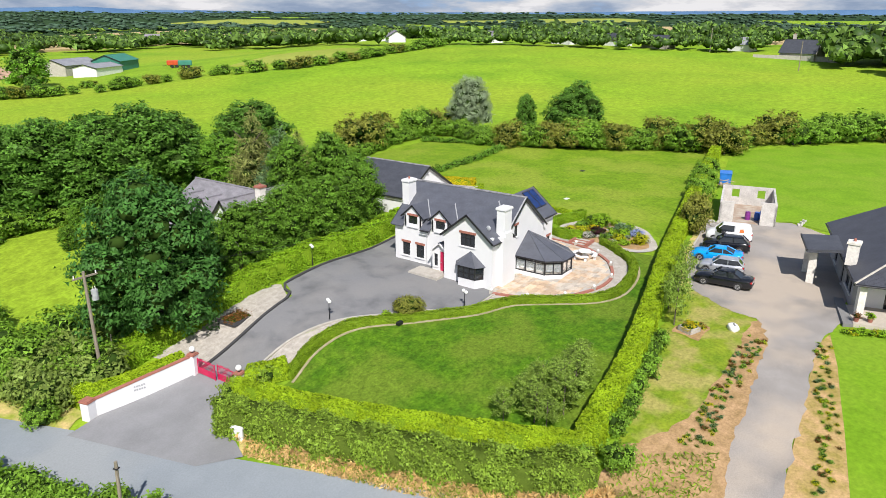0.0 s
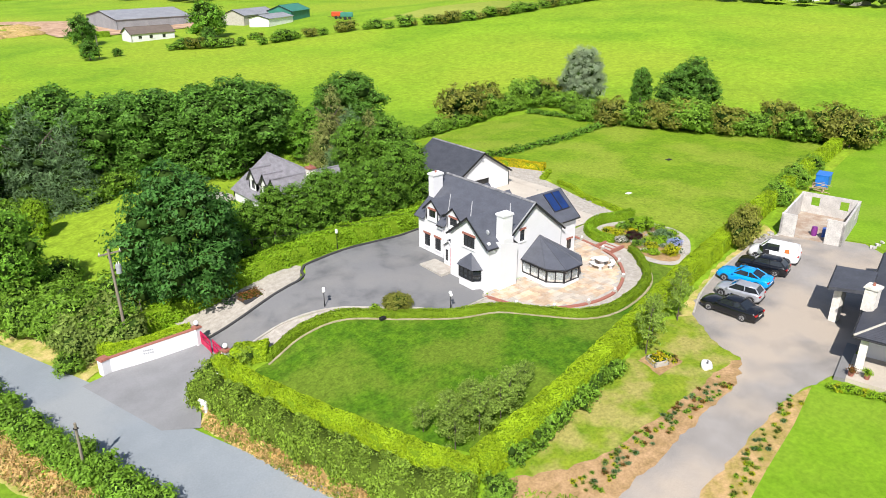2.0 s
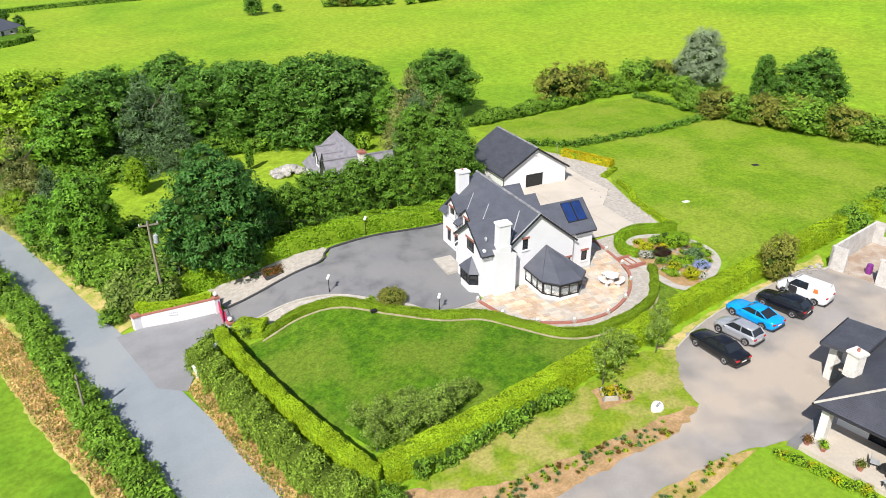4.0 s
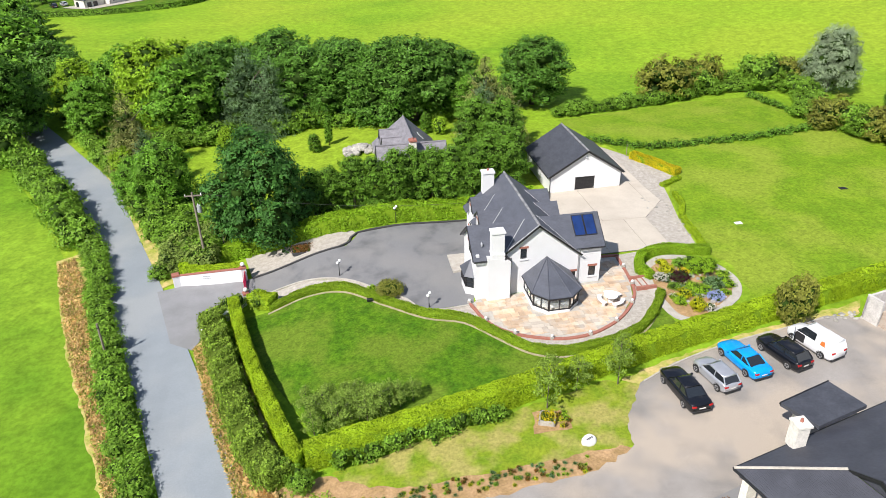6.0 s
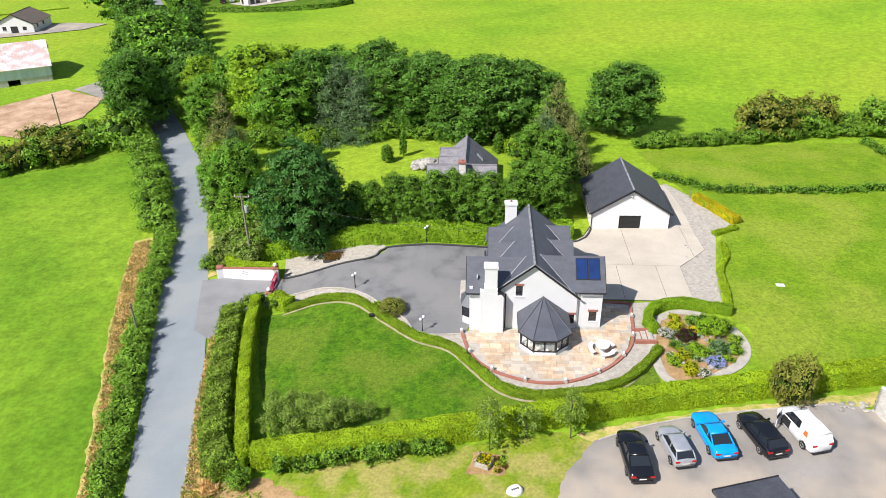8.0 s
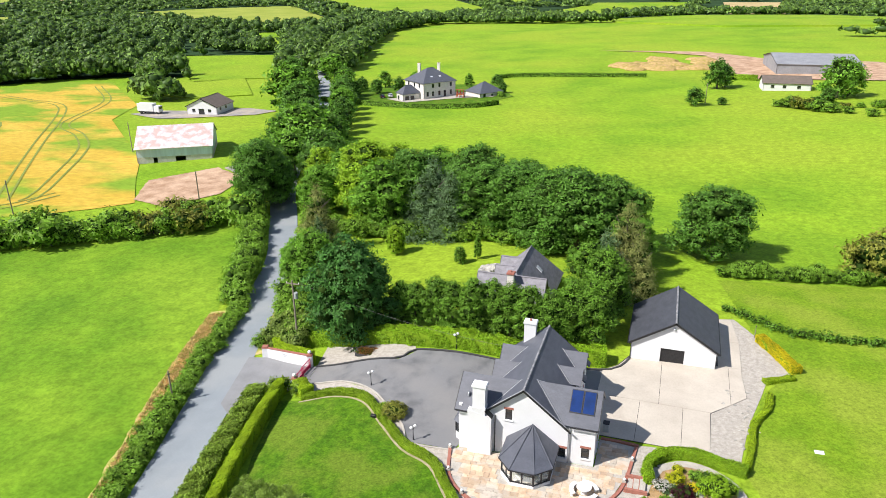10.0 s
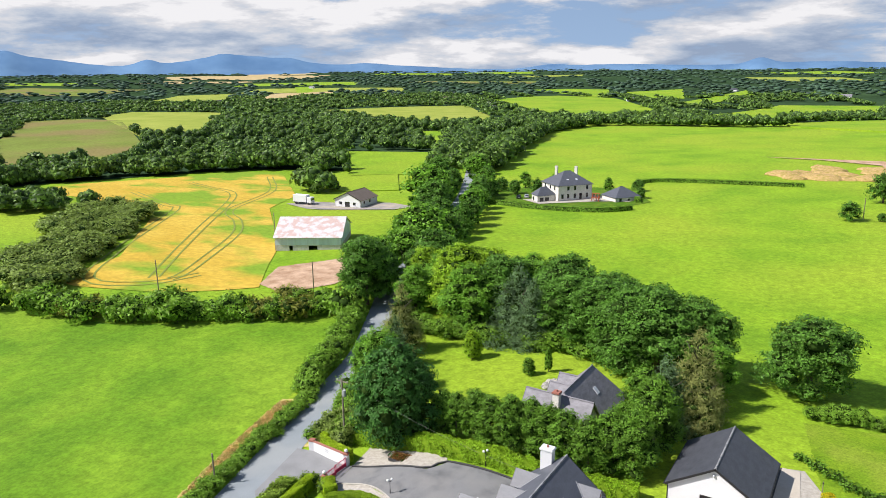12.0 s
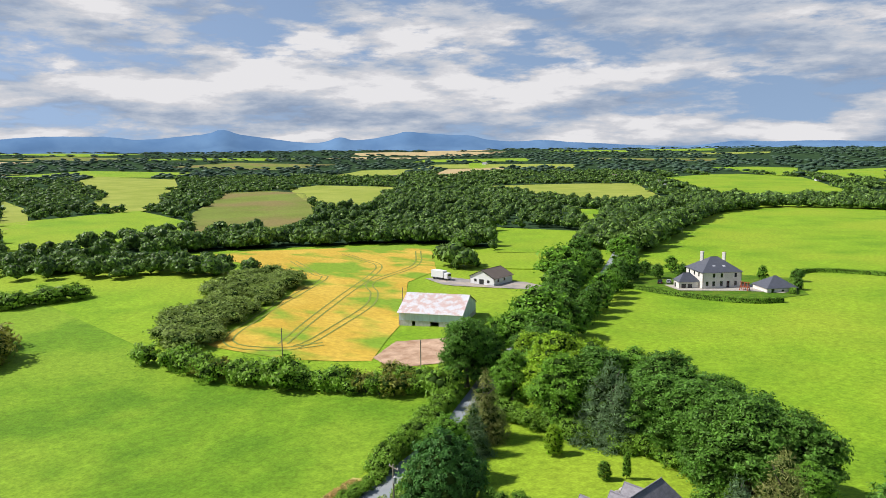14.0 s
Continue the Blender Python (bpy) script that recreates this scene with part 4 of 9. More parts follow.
SAPLINGS = kinds(3, lambda: make_tree("birch_sapling", [(x * 0.85, y * 0.85, z, a * 0.95, b * 0.95, c * 0.95) for x, y, z, a, b, c in broad_lobes(3, 0.95, low=0.1, n=9)], 3, 0.035, 0.06, 130, LEAF_BIRCH, "slender young birch with small leaves", "sapling", core=0.0, trunk_top=0.9, jitter=0.9))

# plainer ones for the far ground
FAR_TREES = kinds(3, lambda: make_tree("field_tree", broad_lobes(10, 4.4, n=18), 10, 0.3, 0.32, 6, LEAF_OAK, "dark green field tree in full leaf")) + kinds(2, lambda: make_tree("field_tree", broad_lobes(10, 4.2, n=18), 10, 0.3, 0.32, 6, LEAF_ASH, "mid green field tree in full leaf"))
FAR_BUSHES = kinds(3, lambda: make_tree("field_bush", bush_lobes(3, 1.9, 11), 3, 0.09, 0.20, 13, LEAF_WILD, "wild green bush in a field boundary", "bush", limbs=2, trunk_top=0.4)) + [make_tree("field_bush", bush_lobes(3, 1.9, 11), 3, 0.09, 0.20, 13, LEAF_BROWN, "bronze-tinged bush in a field boundary", "bush", limbs=2, trunk_top=0.4)]
SCRUB_BUSHES = kinds(3, lambda: make_tree("willow_bush", bush_lobes(3, 2.0, 14), 3, 0.09, 0.17, 18, LEAF_WILLOW, "pale olive scrub willow bush by the wheat", "bush", limbs=2, trunk_top=0.4))
# the woodland belt behind the cottage
for kind, x, y, H, wide in ((LIGHTS[0], 11.7, 97.3, 15.0, 0.95), (ASHES[0], 17, 92, 13, 1.0), (OAKS[0], 21.5, 97, 14, 0.95), (PINES[0], 27.2, 91, 13.7, 1.0), (OAKS[1], 32.4, 100, 14.2, 1.0), (OAKS[2], 36, 92.5, 12.5, 1.05), (OAKS[0], 43, 90.6, 12.8, 1.1), (OAKS[1], 48.5, 87.5, 12.6, 1.05),
                            (OAKS[2], 53, 85.4, 13.4, 1.1), (OAKS[0], 57.6, 88, 12, 1.0), (ASHES[1], 24, 103, 13, 1.0), (OAKS[1], 41, 99, 12, 1.0), (OAKS[2], 50, 94, 12, 1.0), (ASHES[2], 6, 104, 13, 1.0), (LIGHTS[1], 15, 103, 13.5, 0.9), (ASHES[0], 1.5, 97, 10, 0.9), (PINES[1], 31, 89, 11.5, 0.9), (ASHES[1], 61.5, 80.5, 8, 1.0)):
    plant(kind, x, y, H, 10, wide * 1.2, group="woodland belt trees")
# garden and roadside trees
plant(SYC, 30.6, 49.6, 13.6, 10, 1.02)
plant(DRIES[0], 11.4, 78.2, 12.2, 10, 0.95)
plant(ASHES[2], 18.3, 62.4, 10.2, 10, 1.02)
plant(ASHES[0], 13.6, 66, 7.2, 10, 1.0)
plant(PINES[0], 14.6, 72, 8.6, 10, 1.0)
plant(LIGHTS[0], 10.5, 76.5, 5.2, 10, 1.1)
plant(DRIES[0], 61.5, 73.4, 11.6, 10, 1.0)
plant(PINES[1], 59.5, 66, 9.6, 10, 1.15)
plant(DRIES[0], 63.2, 67, 8.8, 10, 1.0)
plant(ROW[1], 60.2, 58.5, 9.8, 10, 1.05)
plant(ROW[2], 57.6, 62.5, 9.2, 10, 1.0)
plant(OAKS[1], 73.4, 88.2, 11.3, 10, 1.32)
plant(LIGHTS[1], 24.2, 80, 5.2, 10, 0.8)
plant(ROW[3], 36.8, 75.2, 2.9, 10, 1.2)
plant(ROW[0], 53.5, 77.5, 3.4, 10, 1.0)
plant(ROW[2], 39, 77.5, 4.2, 10, 0.5)
for i in range(11):
    x = 35.8 + i * 2.35 + rng.random() * 0.5
    plant(ROW[i % 4], x, 50.9 + rng.random() * 1.2 + (1.5 if i > 8 else 0), 5.5 + 0.17 * i + rng.random() * 0.9, 10, 1.06 + 0.15 * rng.random(), group="garden row trees")
for kind, x, y, H, wide in ((OAKS[0], -11, 97, 15, 0.95), (OAKS[1], -14, 104, 12.5, 0.95), (OAKS[2], -23.5, 136, 14.6, 1.15), (ASHES[0], -18, 122, 11, 1.1), (ASHES[1], -30, 150, 12.5, 1.0), (OAKS[0], -12, 124, 11, 1.0), (LIGHTS[1], -3, 108, 11, 1.0), (ASHES[2], -36, 165, 11, 1.0), (OAKS[1], -60, 196, 17, 1.1), (OAKS[2], -50, 185, 13, 1.0), (ASHES[0], -66, 216, 12, 1.0), (OAKS[2], -88, 248, 13, 1.0), (ASHES[1], -76, 262, 13, 1.0), (OAKS[0], -5, 112, 11, 1.0), (OAKS[1], -20, 143, 11, 1.0)):
    plant(kind if y < 120 else FAR_TREES[int(rng.integers(5))], x, y, H, 10, wide * 1.1, group="roadside trees")
plant(WILLOW, 121, 79, 11.2, 10, 1.0)
plant(OAKS[2], 122.6, 56.5, 10.9, 10, 1.15)
plant(OAKS[0], 126.2, 69, 7.6, 10, 0.7)
for x, y, H, wide in ((-40, 246, 6, 1), (-47, 240, 6, 1), (-53, 232, 6.5, 1), (-56, 246, 6, 1), (-62, 236, 7, 1), (-14, 256, 6, 0.8), (2, 246, 4.5, 0.9), (-4, 262, 5, 1), (-50, 256, 7, 1), (-36, 254, 7, 1)):
    plant(FAR_TREES[int(rng.integers(5))], x, y, H, 10, wide, group="mansion garden trees")
for x, y, H, wide in ((79, 266, 11, 0.95), (82, 270, 8, 1.0), (71, 229, 6, 1.25), (100, 229, 3.6, 1.5), (79.5, 231, 2.6, 1.5), (107, 228, 3.4, 1.5), (116, 248, 13.5, 1.15), (120, 251, 11, 1.1), (111, 234, 5.5, 1.1)):
    plant(FAR_TREES[int(rng.integers(5))], x, y, H, 10, wide, group="farm trees")
for i in range(34):
    x = 8 + 52 * rng.random()
    plant(BUSHES[int(rng.integers(3))], x, 87.5 - 0.1 * max(0, x - 30) + 2.5 * rng.random(), 2.2 + 1.6 * rng.random(), 3, 1.2, group="woodland undergrowth")
for i in range(20):
    x, y = 17 + 8 * rng.random(), 46.5 + 9 * rng.random()
    if x > 17.5 - 0.37 * (y - 42) + 5.2:
        plant(SCRUB_BUSHES[int(rng.integers(3))], x, y, 2.0 + 1.4 * rng.random(), 3, 1.0, group="roadside bushes", label="pale olive roadside bush")
for i in range(26):
    x, y = 12 + 12 * rng.random(), 48 + 16 * rng.random()
    if x > 17.5 - 0.37 * (y - 42) + 5.6:
        plant(BUSHES[int(rng.integers(3))], x, y, 2.2 + 1.6 * rng.random(), 3, 1.0, group="roadside bushes")
for i, (x, y) in enumerate(curve_points([(-9, 106), (-18, 126), (-32, 158), (-52, 205), (-72, 248)], step=9)):
    plant(FAR_TREES[i % 5], x + 6.5 + 2 * rng.random(), y, 8 + 3 * rng.random(), 10, 1.0, group="roadside trees")
    plant(FAR_TREES[(i + 3) % 5], x - 8 - 3 * rng.random(), y + 3, 7 + 4 * rng.random(), 10, 1.0, group="roadside trees")
# bushes by the road, in the hedge line and on the lawn corner
for x, y, H, wide in ((17.3, 58.5, 4.2, 1.0), (18.2, 55.5, 3.8, 0.9), (19.6, 52.5, 3.2, 0.9), (21.1, 50, 2.7, 0.9), (15.2, 64, 4.2, 1.0), (12.6, 71, 3.8, 1.0), (21.5, 54, 4.0, 1.1), (23.6, 50.5, 3.0, 1.0), (8.0, 80, 3.4, 1.0), (25.5, 56, 3.6, 1.2), (19.2, 46.6, 2.0, 1.0)):
    plant(BUSHES[int(rng.integers(3))], x, y, H, 3, wide, group="roadside bushes")
for x, y, H, wide in ((35.3, 17.6, 2.9, 1.2), (36.9, 16.4, 3.2, 1.2), (38.4, 17.1, 2.8, 1.2), (40.0, 16.9, 3.3, 1.2), (36.4, 19.0, 2.6, 1.2), (34.6, 19.4, 2.5, 1.2), (41.6, 17.5, 2.6, 1.2), (39.4, 18.2, 2.4, 1.2), (37.6, 18.4, 2.8, 1.2), (52.2, 14.6, 5.2, 0.8), (58.3, 15.9, 5.0, 0.8), (55, 16, 3.4, 1.0), (35.9, 18.2, 2.8, 1.4), (37.8, 17.5, 3.0, 1.4), (39.0, 16.6, 2.9, 1.4), (40.8, 17.8, 2.5, 1.4), (42.6, 17.9, 2.2, 1.3), (38.6, 19.2, 2.2, 1.3), (35.0, 16.6, 2.6, 1.3)):
    plant(SAPLINGS[int(rng.integers(3))], x, y, H, 3, wide, group="young birches")
for x, y, H, wide in ((91.5, 24.4, 3.2, 0.9), (99, 26.2, 3.0, 1.0), (107, 28, 2.8, 1.0), (34.0, 11.6, 1.9, 0.8), (32.6, 13.2, 1.9, 0.8)):
    plant(BUSHES[int(rng.integers(3))], x, y, H, 3, wide, group="boundary bushes")


plant(BROWNS[0], 75.9, 20.4, 4.4, 3, 0.6, group="boundary bushes")


def line_at(points, step):
    return curve_points(points, step=step)


def hedgerow(points, spacing, H, kinds_of, group, wide=1.0, rough=0.35, side=0.8):
    for x, y in line_at(points, spacing):
        plant(kinds_of[int(rng.integers(len(kinds_of)))], x + side * rng.normal(), y + side * rng.normal(), H * (1 - rough + 2 * rough * rng.random()), 3, wide * (0.9 + 0.3 * rng.random()), group=group)


MIX = BUSHES + BROWNS
hedgerow([(109, 64), (115, 55.5), (120.5, 44.5), (125, 33)], 2.0, 3.6, MIX, "back boundary bushes")
hedgerow([(112, 60), (117.5, 51), (122.5, 40), (127, 31)], 2.6, 4.4, MIX, "back boundary bushes")
hedgerow([(126, 31), (133, 30.5), (143, 23), (151, 17), (157, 9)], 3.0, 4.2, MIX, "back boundary bushes", 1.1)
hedgerow([(119, 86), (115, 77), (111, 68)], 3.2, 3.6, MIX, "field boundary bushes", 1.1)
hedgerow([(75, 79), (82, 80), (92, 81.5), (107, 85), (117, 84)], 1.7, 2.1, BUSHES, "paddock boundary bushes", 0.95, 0.2, 0.25)
hedgerow([(96, 84.5), (104, 87), (114, 87)], 2.6, 4.6, MIX, "paddock boundary bushes")
hedgerow([(-87, 64), (-70, 66), (-54, 69), (-43, 73), (-34, 77), (-25, 81), (-19, 85), (-13, 92)], 2.8, 4.8, FAR_BUSHES, "meadow boundary bushes", 1.0, 0.4, 1.2)
hedgerow([(-13, 92), (-20, 90), (-28, 92)], 3.0, 3.4, FAR_BUSHES, "meadow boundary bushes", 1.0)
SCRUB = [(-172, 124), (-180, 150), (-150, 144), (-108, 101), (-90, 80), (-84, 70), (-98, 70), (-116, 77), (-130, 96), (-160, 116)]
for i in range(250):
    x, y = -180 + 98 * rng.random(), 66 + 88 * rng.random()
    if inside(x, y, SCRUB):
        plant(SCRUB_BUSHES[int(rng.integers(3))], x, y, 3.8 + 2.2 * rng.random(), 3, 1.5, group="willow scrub")
hedgerow([(98, 228), (107, 221), (120, 212), (147, 207), (172, 184), (197, 176), (223, 176), (249, 178)], 4.0, 3.0, FAR_BUSHES, "far field boundary bushes", 1.3)
hedgerow([(95, 229), (104, 227), (115, 226), (128, 228)], 4.0, 2.0, FAR_BUSHES, "far field boundary bushes", 1.3)
hedgerow([(-192, 52), (-193, 63), (-191, 77)], 3.5, 5, FAR_BUSHES, "far field boundary bushes", 1.3)
hedgerow([(-112, 28), (-124, 33), (-140, 36)], 3.5, 6, FAR_BUSHES, "far field boundary bushes", 1.3)


def clipped(name, points, width, height, material, label, leaf=0.08, per_area=260, step=0.5, wob=0.05, rise=None, closed=False):
    """A clipped hedge along a line of the plan: leaves over its top and sides on a dense core."""
    line = curve_points(points, closed, step)
    P = np.array(line + ([line[0]] if closed else []))
    seg = np.linalg.norm(np.diff(P, axis=0), axis=1)
    dist = np.concatenate([[0], np.cumsum(seg)])
    d = np.gradient(P, axis=0)
    d /= np.linalg.norm(d, axis=1, keepdims=True)
    side = np.stack([-d[:, 1], d[:, 0]], axis=1)
    gz = np.array([ground_z(x, y) for x, y in P])
    top = np.array([height if rise is None else rise(x, y) for x, y in P])
    L = dist[-1]
    h = float(top.mean())
    n_side, n_top, n_end = int(L * h * per_area), int(L * width * per_area * 1.1), int(width * h * per_area)
    wavy = lambda s, z: wob * (np.sin(s * 1.7 + z * 2) + 0.7 * np.sin(s * 4.1 + 1 + z * 3.1) + 0.6 * rng.normal(size=s.shape))
    pts, nrm = [], []

    def on(s):
        f = lambda a: np.interp(s, dist, a)
        return np.stack([f(P[:, 0]), f(P[:, 1])], 1), np.stack([f(side[:, 0]), f(side[:, 1])], 1), f(gz), f(top)
    for sgn in (-1, 1):
        s, k = rng.random(n_side) * L, rng.random(n_side)
        c, sd, g, t = on(s)
        xy = c + sgn * sd * (width / 2 * (1 - 0.12 * k ** 3) + wavy(s, k))[:, None]
        pts.append(np.column_stack([xy, g + t * k]))
        nrm.append(np.column_stack([sgn * sd, np.full(n_side, 0.25)]))
    s, k = rng.random(n_top) * L, rng.random(n_top) * 2 - 1
    c, sd, g, t = on(s)
    pts.append(np.column_stack([c + sd * (k * width / 2)[:, None], g + t - 0.10 * k ** 4 + wavy(s, k)]))
    nrm.append(np.column_stack([sd * 0, np.ones(n_top)]))
    if not closed:
        for i, sgn in ((0, -1), (-1, 1)):
            k, z = rng.random(n_end) * 2 - 1, rng.random(n_end)
            xy = P[i] + side[i] * (k * width / 2)[:, None] + sgn * d[i] * (0.05 * rng.normal(size=n_end))[:, None]
            pts.append(np.column_stack([xy, gz[i] + top[i] * z]))
            nrm.append(np.tile(np.append(sgn * d[i], 0.2), (n_end, 1)))
    v, f = leaf_quads(np.concatenate(pts), np.concatenate(nrm), leaf, 0.62, 0.42)
    at, w = len(v), width / 2 - 0.05
    ring = np.concatenate([np.column_stack([P + side * o, z]) for o, z in ((-w, gz - 0.1), (-w, gz + top - 0.07), (w, gz + top - 0.07), (w, gz - 0.1))])
    m = len(P)
    quads = [(at + k * m + i, at + k * m + i + 1, at + (k + 1) * m + i + 1, at + (k + 1) * m + i) for k in range(3) for i in range(m - 1)]
    if not closed:
        quads += [tuple(at + k * m for k in range(4)), tuple(at + k * m + m - 1 for k in (3, 2, 1, 0))]
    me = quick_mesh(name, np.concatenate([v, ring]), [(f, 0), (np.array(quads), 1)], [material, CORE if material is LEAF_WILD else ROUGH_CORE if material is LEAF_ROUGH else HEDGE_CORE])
    return tagged(new(name, me), label, "hedge")


def wild(name, points, width, height, material, label, leaf=0.115, per_area=85, step=0.8):
    """An overgrown hedge: overlapping lobes along a line."""
    lobes = []
    for x, y in curve_points(points, step=step):
        g = ground_z(x, y)
        tall = height * (1 + 0.35 * noise.noise(Vector((x * 0.22, y * 0.22, 5.5))))
        for _ in range(3):
            q = width * (0.20 + 0.18 * rng.random())
            dx, dy = (rng.random(2) - 0.5) * width * 0.66
            z = tall * (0.26 + 0.46 * rng.random())
            lobes.append((x + dx, y + dy, g + z, q, q * (0.8 + 0.5 * rng.random()), tall * (0.22 + 0.14 * rng.random())))
    ob = new(name, clump(name, lobes, leaf, per_area, material, core=0.78))
    return tagged(ob, label, "hedge")


clipped("front_hedge", [(27.8, 36.8), (29.0, 30.5), (30.8, 23.2), (33.4, 14.6), (34.0, 13.4)], 1.05, 1.75, LEAF_HEDGE, "bright green clipped hedge inside the roadside hedge")
clipped("roadside_hedge", [(25.7, 35.4), (27.0, 30), (28.6, 23), (30.7, 15.6), (32.6, 12.4)], 2.0, 1.75, LEAF_ROUGH, "overgrown mixed hedge above the road verge", 0.10, 230, 0.5, 0.2)
wild("hedge_ivy", [(36.5, 12.9), (40, 13.1), (44, 13.6), (48.6, 14.4)], 1.1, 1.35, LEAF_WILD, "dark ivy and briars against the clipped hedge", 0.10, 70, 0.6)
wild("gateside_hedge", [(26.4, 36.4), (28.2, 36.8), (29.6, 36.6)], 1.9, 1.7, LEAF_ROUGH, "overgrown hedge over the gate wall")
clipped("side_hedge", [(34.4, 13.7), (43, 14.6), (52.6, 16.6), (63.6, 19.2), (75.7, 21.7), (84.3, 23.45)], 1.45, 1.85, LEAF_HEDGE, "long bright clipped boundary hedge")
clipped("side_hedge", [(84.5, 23.5), (96, 25.8), (108, 28.2), (121.5, 30.8)], 1.5, 1.9, LEAF_HEDGE, "long bright clipped boundary hedge", 0.12, 90)
clipped("low_hedge", LOW_HEDGE, 0.75, 0.62, LEAF_LOW, "knee-high clipped hedge winding round the lawn", 0.065, 260, 0.35)
clipped("corner_hedge", [(29.6, 37.7), (30.6, 36.6), (31.6, 35.8)], 1.5, 1.25, LEAF_HEDGE, "clipped hedge block beside the gate")
clipped("wall_hedge", [(28.2, 43.2), (25.0, 44.2), (22.4, 45.2), (21.9, 46.6), (23.2, 47.6)], 0.95, 1.7, LEAF_HEDGE, "clipped hedge behind the white entrance wall")
clipped("drive_hedge", [(24.2, 47.9), (29, 48.2), (34, 47.7), (40, 47.4), (47, 47.5), (54, 47.6), (61.5, 48.6)], 1.9, 1.75, LEAF_LAUREL, "thick laurel hedge along the drive", 0.11, 120, 0.5, 0.12)
clipped("bed_hedge", [(67.2, 29.4), (66.9, 31.4), (68.2, 33.4), (70.6, 34.0), (73.4, 33.2), (75.0, 32.8)], 0.85, 0.95, LEAF_LAUREL, "clipped hedge curving round the rock bed", 0.07, 220)
clipped("edging_hedge", [(75.0, 33.6), (75.6, 36.7), (76.1, 40.6), (77.5, 43.5), (78.0, 46.4)], 0.6, 0.5, LEAF_HEDGE, "low clipped edging along the gravel", 0.065, 240)
clipped("edging_hedge", [(77.6, 48.8), (79.2, 49.6), (80.6, 50.4)], 0.7, 0.5, LEAF_HEDGE, "low clipped edging along the gravel", 0.065, 240)
clipped("golden_hedge", [(77.9, 58.3), (79.5, 55.0), (81.0, 51.6)], 1.1, 0.95, LEAF_YELLOW, "bright golden privet hedge by the yard", 0.075, 220)
for pts, H, label in (([(74.5, 66), (78.3, 63.2), (81.5, 61), (90, 61), (100, 61.8), (110, 63.6)], 1.0, "straggly low paddock hedge"), ([(110, 64.5), (109.6, 72), (108.6, 81)], 1.1, "straggly low paddock hedge")):
    wild("paddock_hedge", pts, 1.2, H, LEAF_ROW, label, 0.15, 30)
wild("meadow_hedge", [(9.7, 56.8), (11.8, 50.8), (13.5, 44.3), (16.1, 34.3), (18.9, 25.3), (21.9, 15.9), (25.7, 4.2), (28.7, -5.8), (36.5, -27.8), (46.9, -55.8)], 2.3, 1.5, LEAF_WILD, "thick hedgerow between meadow and road", 0.125, 80)
wild("meadow_hedge", [(8.4, 58), (6.6, 61), (2, 71), (-3.5, 81), (-9, 91)], 3.8, 3.2, LEAF_WILD, "thick hedgerow between meadow and road", 0.2, 22)
wild("lane_hedge", [(5.6, 84), (2.6, 90), (-2.2, 100)], 2.4, 2.4, LEAF_WILD, "hedgerow at the far roadside", 0.2, 22)
clipped("mansion_hedge", [(-62, 222.5), (-45, 217), (-26, 212.6), (-10, 212.6), (0, 215.5), (6, 222)], 1.8, 1.6, LEAF_WILD, "dark clipped hedge round the white house", 0.28, 20, 2.0)
clipped("mansion_hedge", [(4, 236), (-7.5, 270), (-2.5, 289.5), (52, 294.5)], 1.8, 1.5, LEAF_WILD, "dark clipped hedge round the white house", 0.28, 20, 2.0)
clipped("farm_hedge", [(80.5, 291), (94.5, 289)], 2, 2, LEAF_LAUREL, "clipped hedge before the farmyard", 0.3, 16, 2.0)

# round clipped bush by the drive, and shrubs of the rock bed
def shrub(name, x, y, R, H, material, label, leaf=0.08, per_area=130, group="", round_one=False):
    lobes = [(0, 0, H * 0.5, R, R, H * 0.5)] if round_one else bush_lobes(H, R, 7)
    t = thing(name, pose(x, y, ground_z(x, y) + 0.04, 0, 0, rng.random() * 360), label, "shrub", group)
    stems = bmesh.new()
    for i in range(3):
        cyl(stems, (0, 0, -0.05), (R * 0.3 * math.cos(i * 2.1), R * 0.3 * math.sin(i * 2.1), H * 0.6), 0.025, 0.012, 5)
    part("stem", stems, BARK, t)
    crown = new("foliage", clump("foliage", lobes, leaf, per_area, material, core=0.93 if round_one else 0.86, jitter=0.5, bare_below=-0.9, even=round_one))
    crown.parent = t
    return t


